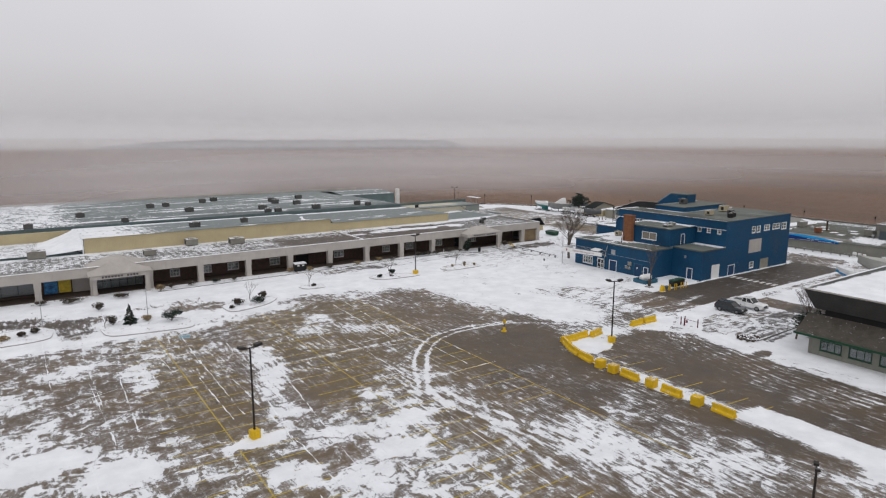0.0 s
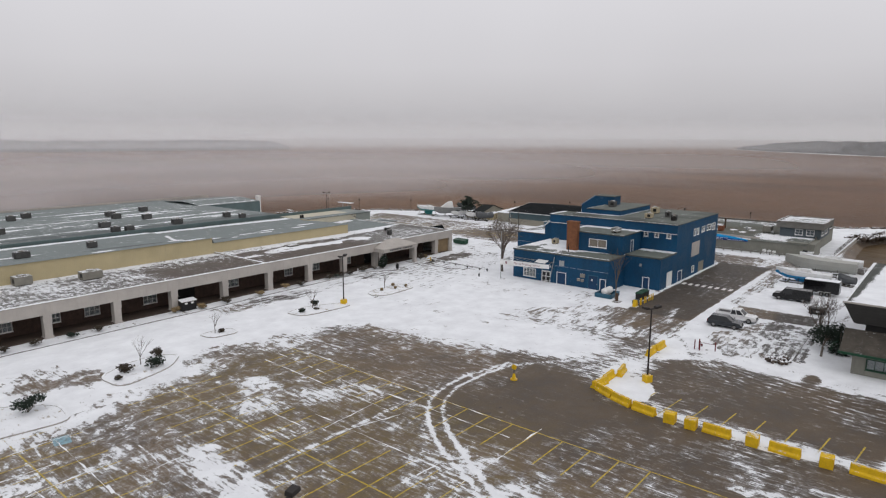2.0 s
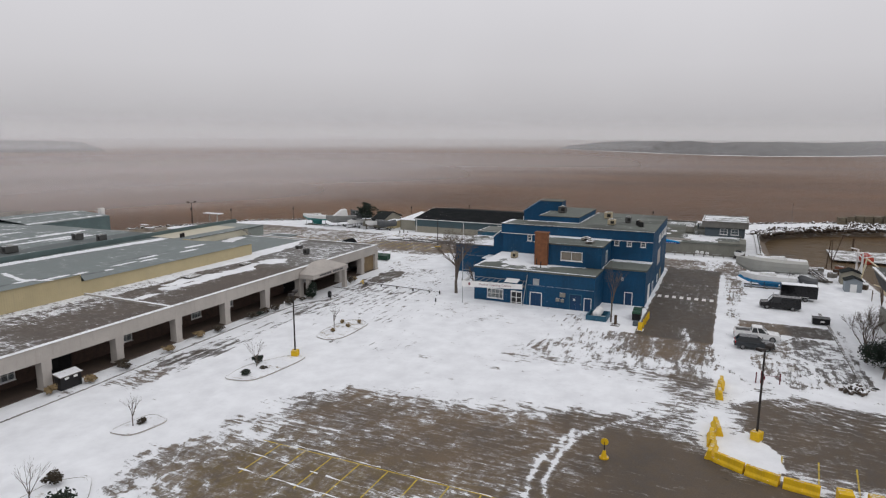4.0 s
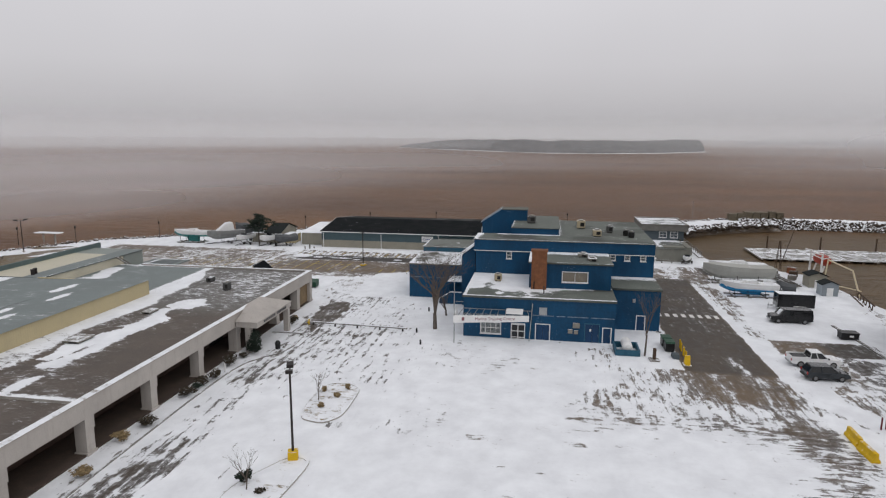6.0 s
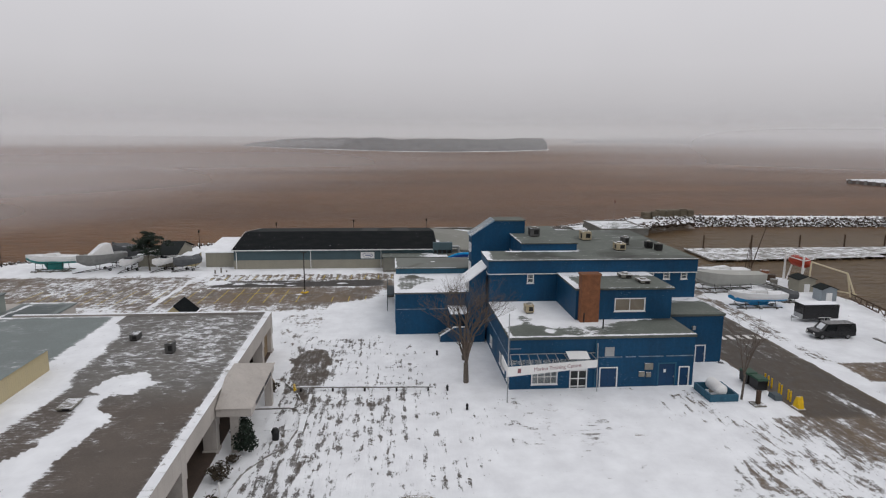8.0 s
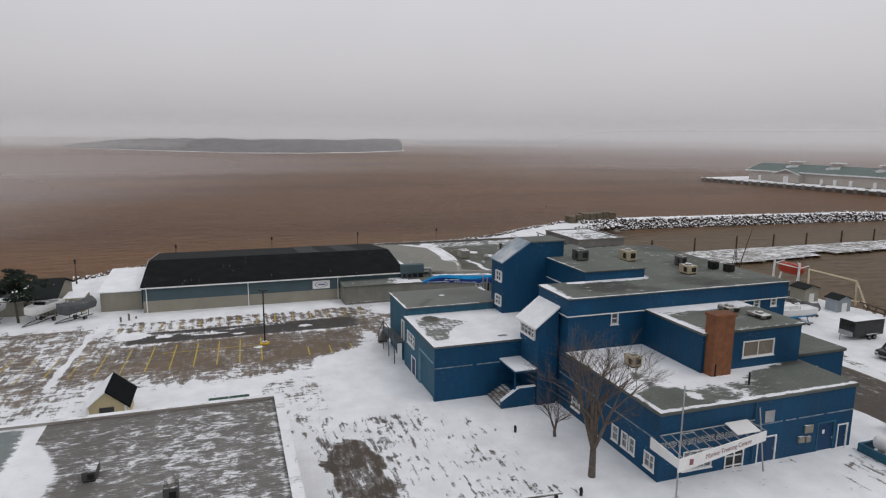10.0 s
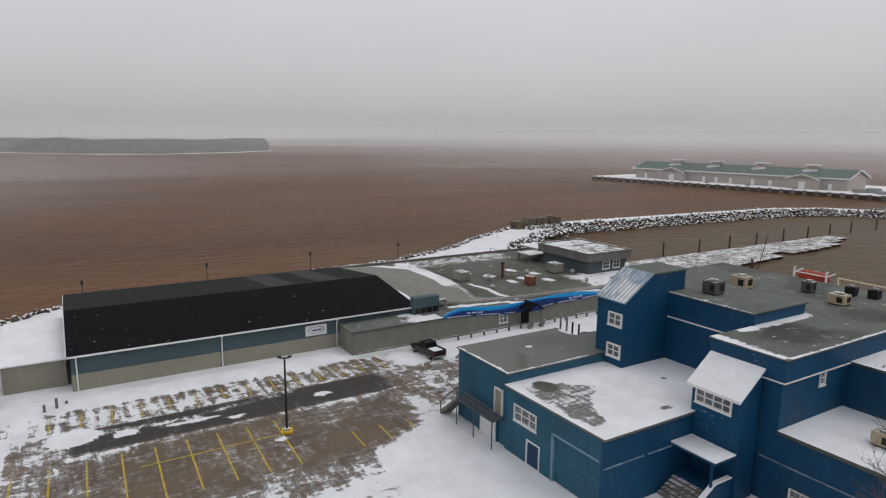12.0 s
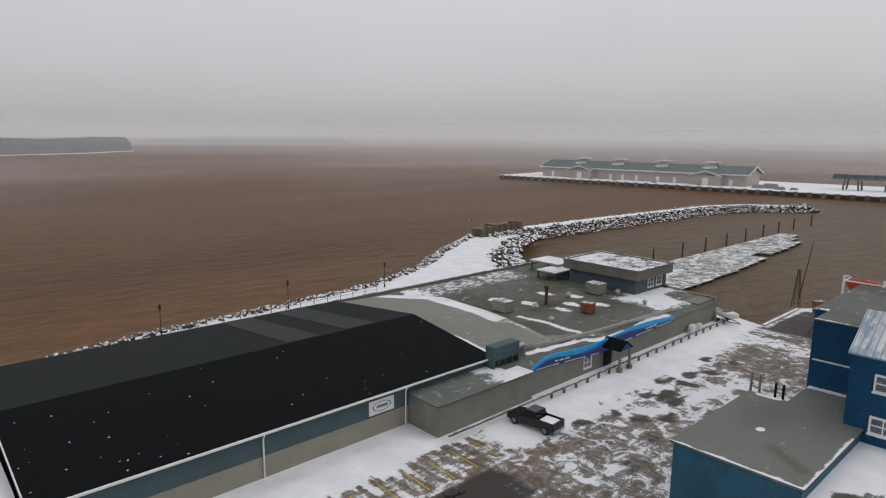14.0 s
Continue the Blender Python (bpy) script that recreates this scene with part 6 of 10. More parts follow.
part("upper_block", boxes((121.7, 137.2, 84.75, 91.95, 11.05, 12.0)), M_BLUE, blue)
sheet("upper_roof", steps(121.55, 137.45, 0.4), steps(84.6, 92.35, 0.4), 12.12, M_ROOFG, lambda x, y: toward(np.full(np.shape(x), 0.06) + 0.10 * drift(x, y, 3.0, 5), along(x, y, [(121, 92.3), (138, 92.3)], 0.1, 0.25), 0.9), blue, skirt=0.12)
# stair tower with its slanting roof
part("tower", prism([(90.1, 5.5), (97.9, 5.5), (97.9, 11.75), (94.6, 13.95), (90.1, 13.95)], "x", 130.1, 133.4), M_BLUE, blue, "tall stair tower")
part("tower_top", boxes((129.95, 133.55, 90.0, 94.6, 13.96, 14.1)), surf("tower_felt", (0.118, 0.131, 0.115), 0.8, var=0.2, size=2, snow=0.10, grain=1.6), blue, "grey-green felt on the level tower top")
part("tower_roof", prism([(94.604, 13.96), (98.1, 11.66), (98.1, 11.78), (94.66, 14.1), (94.604, 14.1)], "x", 129.95, 133.55), surf("snowy_ribbed_metal_roof", (0.20, 0.32, 0.43), 0.5, metal=0.1, var=0.15, lap=("X", 0.4), lapdepth=1.0, snow=0.56, grain=3.2, edge=0.3), blue, "ribbed slanting roof with sliding snow")
for k in range(9):
    x = 130.0 + 0.43 * k
    part("roof_rib", prism([(94.66, 14.1), (98.1, 11.78), (98.1, 11.83), (94.66, 14.16)], "x", x, x + 0.05), M_STEEL, blue)
for z in (6.55, 9.45):
    window(blue, "+y", 97.9 + 0.14, 130.3, 131.9, z, z + 1.2, cols=2, rows=2)
# lean-to stair block with a snowy pent roof
part("stair_block", prism([(97.66, 0), (99.75, 0), (99.75, 8.1), (97.66, 9.75)], "x", 117.2, 121.3), M_BLUE, blue)
part("pent_roof", prism([(97.66, 9.8), (97.66, 9.98), (100.25, 7.98), (100.25, 7.82)], "x", 117.0, 121.5), M_SNOW, blue, "small pent roof under smooth snow")
window(blue, "+y", 99.75 + 0.14, 117.9, 120.9, 6.55, 7.7, cols=4, rows=2)
part("eave_trim", boxes((117.0, 121.5, 100.25, 100.33, 7.78, 7.98)), M_WHITE, blue)
# back blocks
part("store_block", wall("-x", 121.0, 97.66, 109.1, 0, 5.6), M_BLUE, blue)
sh_ = [(121.5, 126.2, 0.0, 3.8), (127.7, 129.4, 0.0, 2.1), (128.2, 131.1, 3.1, 4.5)]
part("store_side", wall("+y", 109.1, 121.25, 132.3, 0, 5.6, sh_), M_BLUE2, blue, "weathered teal-blue boards")
for k in range(6):
    part("door_panel", boxes((121.55, 126.15, 108.86, 108.94, 0.05 + 0.62 * k, 0.05 + 0.62 * k + 0.6)), M_BLUE2, blue, "section of the wide garage door")
part("garage_frame", boxes((126.15, 126.35, 108.9, 109.16, 0, 3.9), (121.4, 126.15, 108.9, 109.16, 3.78, 3.95)), M_TRIMB, blue, "pale blue frame of the garage door")
door(blue, "+y", 109.1, 127.7, 129.4, 0, 2.1)
window(blue, "+y", 109.1, 128.2, 131.1, 3.1, 4.5, cols=3, rows=2)
part("batten", boxes((120.94, 121.0, 98, 104.6, 3.4, 3.5), (120.94, 121.0, 105.1, 109.1, 3.4, 3.5)), M_BATT, blue)


def store_snow(x, y):
    c = np.full(np.shape(x), 1.0)
    melt = inland(x, y + 0.5 * (drift(x, y, 0.8, 2) - 0.5), [(131.2, 108.8), (130.4, 105.0), (128.2, 102.8), (126.4, 104.8), (122.8, 107.0), (122.4, 108.8)])
    c = toward(c, np.clip(melt / 0.5 + 0.4, 0, 1), 0.42 + 0.09 * np.cos(6.283 * (y + 0.04 * x) / 0.62) * np.clip((130 - x) / 2, 0, 1) + 0.25 * (drift(x, y, 1.2, 4) - 0.5))
    c = toward(c, blob(x, y, 130.2, 106.6, 1.3, 1.0, 0.4), 0.05)
    c = toward(c, blob(x, y, 126.6, 96.5, 0.3, 0.25, 0.6), 0.2)
    c = toward(c, blob(x, y, 122.4, 101.2, 0.35, 0.7, 0.6), 0.3)
    return c


for x0, x1, y0, y1 in ((121.6, 130.1, 92.2, 97.66), (120.85, 132.3, 97.66, 109.25)):
    sheet("store_roof", steps(x0, x1, 0.15), steps(y0, y1, 0.15), 5.74, M_ENDR, store_snow, blue, tone=lambda x, y: np.clip(blob(x, y, 130.2, 106.6, 1.2, 0.9, 0.4), 0, 1), skirt=0.2, label="flat roof under smooth snow with one melted patch")
part("end_block", boxes((132.3, 139.9, 96.95, 108.9, 0, 6.5), (133.5, 137.2, 92.25, 96.95, 0, 6.5)), M_BLUE2, blue, "taller end block")
for x0, x1, y0, y1 in ((132.15, 140.1, 96.8, 109.05), (133.4, 137.3, 92.2, 96.8)):
    sheet("end_roof", steps(x0, x1, 0.15), steps(y0, y1, 0.15), 6.66, M_ENDR, lambda x, y: toward(np.full(np.shape(x), 0.0), np.maximum(along(x, y + 0.25 * (drift(x, y, 0.8, 3) - 0.5), [(132.3, 109), (140, 109)], 0.16, 0.12), np.maximum(along(x, y, [(132.2, 100), (132.2, 109)], 0.10, 0.12), np.maximum(along(x, y, [(133.4, 92.4), (137.3, 92.6)], 0.3, 0.3), np.maximum(blob(x, y, 138.6, 96.9, 1.0, 0.4, 0.4), blob(x, y, 136.8, 103.1, 0.25, 0.35, 0.5))))), 1.1), blue, tone=lambda x, y: np.clip(0.8 * along(x, y, [(133.0, 106.8), (135.2, 105.2)], 0.35, 0.8) + 0.35 * blob(x, y, 137.6, 100.5, 1.6, 3.0, 0.9), 0, 1), skirt=0.15, label="bare grey-green felt roof edged with snow")
door(blue, "+y", 108.9 + 0.13, 132.8, 134.0, 2.62, 4.9, leaf=M_TAUPE)
door(blue, "+y", 108.9 + 0.13, 133.5, 136.3, 0.0, 2.2, leaf=M_WHITE, trim=M_BLUE2, leaves=1)
# porch steps
stp = thing("porch_steps", "grey wooden steps and blue porch with a snowy canopy", "steps", (119, 102, 0))
part("landing", boxes((117.5, 120.9, 99.76, 101.6, 0, 1.2)), M_BLUE, stp)
for k in range(5):
    part("step", boxes((117.75, 120.9, 101.6 + 0.36 * k, 101.99 + 0.36 * k, 0, 1.02 - 0.2 * k), bevel=0.015), M_WOODG, stp)
part("parapet", prism([(99.8, 0), (103.4, 0), (103.4, 0.75), (101.6, 1.9), (99.8, 1.9)], "x", 117.45, 117.72), M_BLUE, stp)
part("parapet_cap", prism([(99.8, 1.904), (101.62, 1.904), (103.45, 0.756), (103.45, 0.85), (101.66, 2.0), (99.8, 2.0)], "x", 117.4, 117.78), M_SNOW, stp)
part("canopy", boxes((117.2, 121.2, 99.8, 102.2, 3.55, 3.72), bevel=0.03), M_BLUE, stp)
part("canopy_snow", boxes((117.22, 121.18, 99.8, 102.18, 3.724, 3.86), bevel=0.05), M_SNOW, stp)
part("post", boxes((117.5, 117.65, 101.9, 102.05, 0, 3.55)), M_BLUE, stp)
# outside stair at the end block
ext = thing("outside_stair", "blue-grey wooden outside stair with handrail", "stairs", (136, 110, 0))
part("deck", boxes((132.5, 138.1, 109.06, 110.3, 2.45, 2.6)), M_SLATE, ext)
part("flight", prism([(138.1, 2.4), (140.7, 0.0), (141.0, 0.0), (141.0, 0.25), (138.1, 2.6)], "y", 109.1, 110.3), M_WOODG, ext)
each("handrail", [((132.5, 110.25, 3.6), (138.1, 110.25, 3.6), 0.05), ((138.1, 110.25, 3.6), (140.9, 110.25, 1.2), 0.05), ((132.5, 110.25, 3.1), (138.1, 110.25, 3.1), 0.035)], M_SLATE, ext)
each("post", [((x, 110.25, 0), (x, 110.25, 3.6), 0.06) for x in (132.55, 135.3, 138.05)] + [((140.9, 110.25, 0), (140.9, 110.25, 1.2), 0.06)], M_SLATE, ext)

# ---- long shed with the black roof, and its lean-to ----
shed = thing("long_shed", "long shed with black shingle roof, slate and beige siding", "building", (172, 122, 0))
sx0, sx1, sxm, sy0, sy1 = 163.9, 192.2, 176.2, 100.5, 140.2
RZ = 5.45
part("lower_wall", boxes((sx0, sx0 + 0.25, sy0, sy1, -0.4, 1.75)), M_TAUPE, shed, "grey-beige lower siding")
part("upper_wall", boxes((sx0 + 0.02, sx0 + 0.25, sy0, sy1, 1.75, 3.75)), M_TEAL, shed, "slate-teal upper siding")
for y, s in ((sy1, -1), (sy0, 1)):
    a, b = sorted((y, y + s * 0.25))
    part("gable_wall", prism([(sx0 + 0.25, -0.4), (sx1 - 0.25, -0.4), (sx1 - 0.25, 3.7), (sxm, RZ - 0.15), (sx0 + 0.25, 3.7)], "y", a, b), M_TEAL, shed)
part("sea_wall", boxes((sx1 - 0.25, sx1, sy0, sy1, -0.4, 3.7)), M_TAUPE, shed)
part("roof", prism([(sx0 - 0.35, 3.72), (sx0 - 0.35, 3.86), (sxm, RZ + 0.12), (sxm, RZ - 0.04)], "y", sy0 - 0.2, sy1 + 0.3), M_SHING, shed, "black shingle slope with flecks of snow")
part("roof", prism([(sxm + 0.003, RZ - 0.04), (sxm + 0.003, RZ + 0.12), (sx1 + 0.35, 3.86), (sx1 + 0.35, 3.72)], "y", sy0 - 0.2, sy1 + 0.3), M_SHING2, shed, "weathered grey slope facing the sea")
bm = bmesh.new()
r_ = random.Random(3)
for _ in range(46):
    u = r_.random() ** 1.7
    x = sx0 + u * (sxm - sx0) * 0.98
    y = r_.uniform(sy0, sy1) if r_.random() < 0.6 else sy1 - r_.random() ** 2 * 12
    z = 3.87 + (x - sx0 + 0.35) / (sxm - sx0 + 0.35) * (RZ - 3.74)
    s = r_.uniform(0.012, 0.045)
    v = [bm.verts.new((x + a * s, y + b * s * r_.uniform(1, 2.4), z + a * s * 0.22 + 0.012)) for a, b in ((-1, -1), (1, -0.7), (1.2, 0.8), (-0.8, 1))]
    bm.faces.new(v)
tagged(part("snow_flecks", bm, M_SNOW, shed, "small flecks of snow"), kind="stuff")
for y0, y1 in ((112.6, 116.2), (105.6, 109.4)):
    part("lighter_strip", prism([(sxm + 0.2, RZ + 0.09), (sxm + 0.2, RZ + 0.13), (sx1 + 0.2, 3.93), (sx1 + 0.2, 3.90)], "y", y0, y1), surf("pale_weathered_shingles", (0.038, 0.041, 0.040), 0.9, var=0.2, lap=("X", 0.28), lapdepth=0.3), shed)
part("gutter", boxes((sx0 - 0.5, sx0 - 0.36, sy0 - 0.2, sy1 + 0.3, 3.66, 3.84), bevel=0.02), M_WHITE, shed, "white eaves gutter")
part("bargeboard", prism([(sx0 - 0.36, 3.6), (sx0 - 0.36, 3.9), (sxm, RZ + 0.16), (sx1 + 0.36, 3.9), (sx1 + 0.36, 3.6), (sxm, RZ - 0.14)], "y", sy1 + 0.3, sy1 + 0.36), M_WHITE, shed, "white bargeboard")
for y in (139.7, 125.4, 111.6):
    part("downpipe", rods(((sx0 - 0.1, y, 0), (sx0 - 0.1, y, 3.2), 0.07), ((sx0 - 0.1, y, 3.2), (sx0 - 0.42, y, 3.7), 0.07)), M_WHITE, shed)
sgn = thing("wall_sign", "white wall sign with a dark blue oval emblem", "sign", (163.8, 114.2, 1.9))
part("board", boxes((163.84, 163.9, 112.9, 115.6, 1.95, 3.25), bevel=0.01), M_WHITE, sgn)
bm = bmesh.new()
ring = [[bm.verts.new((163.832, 114.25 + k * math.cos(t), 2.6 + k * 0.45 * math.sin(t))) for t in [2 * math.pi * i / 28 for i in range(28)]] for k in (1.0, 0.9)]
for i in range(28):
    bm.faces.new((ring[0][i], ring[0][(i + 1) % 28], ring[1][(i + 1) % 28], ring[1][i]))
part("emblem", bm, M_BANB, sgn, "dark blue oval outline")
part("lettering", boxes(*[(163.825, 163.838, 113.62 + 0.17 * k, 113.74 + 0.17 * k, 2.48, 2.72) for k in range(7)]), M_BANB, sgn, "row of small dark letters")
add = thing("lean_to", "low beige lean-to with a snow-covered roof", "shed", (171, 143, 0))
part("wall", boxes((166.2, 180, 140.6, 146.2, -0.3, 2.9)), M_TAUPE, add)
part("roof", prism([(165.9, 2.9), (165.9, 3.05), (180.3, 3.75), (180.3, 3.6)], "y", 140.6, 146.5), M_SNOW, add, "snow-covered roof")
part("sea_canopy", boxes((193, 196, 113, 121, 2.6, 2.8)), M_TAUPE, shed)

# ---- restaurant by the water ----
rest = thing("restaurant", "grey flat-roofed waterfront restaurant with a long blue sign", "building", (175, 80, 0))
rh_ = [(87.7, 89.2, 0.6, 1.95)]
part("front_wall", wall("-x", 160.4, 57, 98.6, -0.3, 2.75, rh_), M_GREYW, rest)
window(rest, "-x", 160.4, 87.7, 89.2, 0.6, 1.95, cols=2, rows=2)
part("yard_wall", wall("-x", 159.9, 98.6, 111.2, -0.3, 2.85), M_GREYW, rest, "long grey screen wall")
part("yard_end", boxes((160.15, 163.9, 110.95, 111.2, -0.3, 2.85)), M_GREYW, rest)
sheet("yard_roof", steps(159.7, 163.9, 0.3), steps(98.6, 111.4, 0.3), 2.95, M_ROOFG, lambda x, y: toward(np.full(np.shape(x), 0.2), zone(x, y, 159, 165, 97, 103, 2), 0.8), rest, skirt=0.1)
part("front_side", boxes((160.65, 193, 56.8, 57.0, -0.3, 3.3), (192.8, 193, 57, 100.4, -0.3, 3.3)), M_GREYW, rest)


def rest_snow(x, y):
    c = np.full(np.shape(x), 0.10)
    c = toward(c, along(x, y, [(163.3, 95.5), (162.7, 90.7), (162.2, 86.2)], 0.28, 0.3), 1.0)
    c = toward(c, along(x, y, [(161.7, 86.2), (160.9, 83.4), (161.1, 80.0)], 0.45, 0.3), 0.96)
    c = toward(c, along(x, y, [(161.2, 76.9), (161.7, 73.0), (161.3, 69.5)], 0.45, 0.3), 0.98)
    c = toward(c, along(x, y, [(164.9, 97.5), (164.6, 94.5), (163.8, 90), (163.2, 85.2)], 0.14, 0.2), 0.95)
    c = toward(c, along(x, y, [(172.4, 86), (168.4, 85.4), (165.4, 85.9), (162.7, 84.7)], 0.4, 0.5), 0.86)
    c = toward(c, along(x, y, [(181, 99), (179, 93), (181, 89)], 0.7, 0.8), 0.93)
    c = toward(c, zone(x, y, 187, 193, 66, 90, 2), 0.50)
    c = toward(c, along(x, y, [(183.5, 99.5), (187, 92), (191, 88)], 0.9, 0.8), 0.95)
    c = toward(c, zone(x, y, 162.2, 170, 57, 69, 2.5), 0.80)
    c = toward(c, blob(x, y, 164.4, 59.6, 2.2, 2.4, 0.4), 0.25)
    for cx, cy in ((176, 80), (172, 76), (174, 72), (169, 73), (171, 79), (178, 74), (180, 82)):
        c = toward(c, blob(x, y, cx, cy, 1.3, 0.9, 0.8), 0.80)
    return c


sheet("flat_roof", steps(160.2, 193.2, 0.35), steps(56.8, 100.4, 0.35), lambda x, y: 3.35 - 0.55 * np.clip((165.5 - x) / 5, 0, 1) + 0.0 * y, M_ROOFO, rest_snow, rest, tone=lambda x, y: np.clip(1.2 * drift(x, y, 6.0, 2) * zone(x, y, 166, 186, 66, 90, 5), 0, 1), label="olive-grey felt roof with patches of snow")
part("roof_edge", boxes((192.9, 193.25, 56.7, 100.4, 3.2, 3.75), (168, 193.25, 56.6, 56.8, 3.2, 3.75)), M_WOODG, rest)
# smooth cricket roof that runs the shed's gable down onto the flat roof


def cricket_foot(x):
    return np.interp(x, [164, 170, 177, 186, 192], [90.6, 88.8, 87.6, 87.2, 92.0])


def cricket_height(x, y):
    g = np.where(x < sxm, np.interp(x, [sx0, sxm], [3.74, RZ - 0.22]), np.interp(x, [sxm, sx1], [RZ - 0.22, 3.74]))
    k = np.clip((y - cricket_foot(x)) / (100.25 - cricket_foot(x)), -0.3, 1)
    return np.where(k > 0, 3.37 + (g - 3.37) * k, 3.37 + 0.5 * k)


def cricket_snow(x, y):
    c = np.full(np.shape(x), 0.06)
    c = toward(c, np.clip((1.7 - np.abs(y - cricket_foot(x) - 0.9)) / 0.6 + 0.5, 0, 1) * np.clip((x - 171) / 3, 0, 1), 1.0)
    c = toward(c, np.clip((0.3 - np.abs(y - cricket_foot(x) - 0.2)) / 0.5 + 0.5, 0, 1), 0.55)
    return toward(c, np.clip((y - 99.3) / 0.25, 0, 1) * np.clip((172 - x) / 3, 0, 1), 1.0)


sheet("cricket_roof", steps(164.0, 192.0, 0.35), steps(86.2, 100.28, 0.3), cricket_height, M_MEMB, cricket_snow, rest, label="smooth grey sloping roof edged with snow")
# wavy sign along the front


def sign_top(y):
    return float(np.interp(y, [69.5, 70.6, 72, 74, 76, 78, 80.2, 82, 84, 86, 88, 90, 92.3, 94, 95.6, 96.6, 97.6, 98.8], [2.75, 2.98, 3.14, 3.38, 3.5, 3.55, 3.52, 3.42, 3.32, 3.2, 3.18, 3.26, 3.46, 3.66, 3.7, 3.55, 3.26, 2.68]))


def sign_foot(y):
    return float(np.interp(y, [69.5, 72, 75, 78, 80.5, 83, 86.4, 88.6, 91, 93, 95.8, 98.8], [2.36, 2.32, 2.26, 2.22, 2.12, 1.95, 1.8, 1.94, 2.13, 2.3, 2.5, 2.58]))


N = 72
for nm, mt, d, lb in (("sign_board", M_BANB, 0.0, "dark blue wave-shaped fascia sign"), ("sign_stripe", M_BANC, 0.03, "bright cyan wave stripe"), ("sign_stripe", M_BANM, 0.025, "mid-blue wave below the stripe")):
    bm = bmesh.new()
    rows_ = []
    for i in range(N + 1):
        y = 98.75 - i / N * 29.2
        z0, z1 = sign_foot(y), sign_top(y)
        if mt is M_BANC:
            z0 = z1 - min(z1 - z0 - 0.02, 0.36 + 0.16 * math.sin(y * 0.42 + 1.0))
        elif mt is M_BANM:
            z1 -= min(z1 - z0 - 0.02, 0.34 + 0.16 * math.sin(y * 0.42 + 1.0))
            z0 = max(z0 + 0.01, z1 - 0.34 * (0.5 + 0.5 * math.sin(y * 0.5 + 2.2)) - 0.02)
        rows_.append([bm.verts.new(p) for p in ((160.36 - d, y, z0), (160.36 - d, y, z1 + d), (160.22 - d, y, z1 + d), (160.22 - d, y, z0))])
    for r0, r1 in zip(rows_, rows_[1:]):
        for i in range(4):
            bm.faces.new((r0[i], r0[(i + 1) % 4], r1[(i + 1) % 4], r1[i]))
    bm.faces.new(rows_[0])
    bm.faces.new(rows_[-1])
    bmesh.ops.recalc_face_normals(bm, faces=bm.faces[:])
    part(nm, bm, mt, rest, lb)
letters = []
for k in range(64):
    y = 97.6 - 0.43 * k
    if k % 11 < 9 and not 82.6 < y < 86.6:
        letters.append((160.165, 160.18, y - 0.14, y + 0.14, sign_foot(y) + 0.10, sign_foot(y) + 0.22))
for y0_, n_l in ((94.6, 13), (76.6, 13)):
    for k in range(n_l):
        y = y0_ - 0.2 * k
        if k % 5 != 3:
            letters.append((160.165, 160.18, y - 0.07, y + 0.07, sign_foot(y) + 0.42, sign_foot(y) + 0.60))
part("sign_lettering", boxes(*letters), M_INKW, rest, "rows of small white letters")
tagged(scene.objects["sign_lettering"], kind="stuff")
bm = bmesh.new()
last = None
for x, y in ((164.6, 97.6), (164.3, 94.5), (163.5, 90.1), (162.8, 84.7), (162.3, 78.8), (162.0, 72.7), (161.7, 67.3)):
    cur = [bm.verts.new(p) for p in ((x - 0.09, y, 3.05), (x - 0.09, y, 3.46), (x + 0.09, y, 3.46), (x + 0.09, y, 3.05))]
    if last:
        for k in range(3):
            bm.faces.new((last[k], last[k + 1], cur[k + 1], cur[k]))
    last = cur
part("roof_curb", bm, M_CONC, rest, "pale curb between the flat roof and the sign")
# porch
part("porch_roof", prism([(83.3, 2.45), (84.6, 3.3), (85.9, 2.45), (85.9, 2.58), (84.6, 3.45), (83.3, 2.58)], "x", 157.9, 160.6), M_SHING, rest, "small black gabled porch roof")
part("porch_gable", prism([(83.5, 2.45), (85.7, 2.45), (84.6, 3.25)], "x", 157.98, 158.06), M_BANB, rest, "blue gable")
for y in (83.6, 85.6):
    part("porch_post", boxes((158.0, 158.24, y - 0.12, y + 0.12, 0, 2.5), (157.85, 158.35, y - 0.25, y + 0.25, 0, 0.5)), M_GREYW, rest)
part("porch_door", boxes((160.3, 160.38, 83.8, 85.4, 0, 2.1)), M_DARK, rest)
# upper lookout storey
lk = part("lookout", boxes((168.9, 180.6, 55.9, 64.6, 3.2, 5.7)), M_SLATE, rest, "slate-grey upper lookout storey")
part("lookout_band", boxes((168.2, 181.3, 55.2, 65.3, 5.5, 6.85), bevel=0.05), surf("grey_shingled_band", (0.17, 0.165, 0.15), 0.85, var=0.2, lap=("Z", 0.15), lapdepth=0.6), lk, "deep grey shingled fascia")
sheet("lookout_roof", steps(168.5, 181.0, 0.3), steps(55.5, 65.0, 0.3), 6.86, M_ROOFG, lambda x, y: 0.62 + 0.3 * (drift(x, y, 3.0, 1) - 0.5), rest, label="roof pan full of snow")
part("lookout_rim", boxes((168.1, 168.45, 55.1, 65.4, 6.8, 7.05), (181.05, 181.4, 55.1, 65.4, 6.8, 7.05), (168.45, 181.05, 55.1, 55.45, 6.8, 7.05), (168.45, 181.05, 65.05, 65.4, 6.8, 7.05)), M_WOODG, rest)
for u in ((57.2, 58.9), (59.6, 61.3)):
    window(rest, "-x", 168.9 + 0.14 - 0.14 - 0.02, u[0], u[1], 3.9, 5.3, cols=2, rows=2)
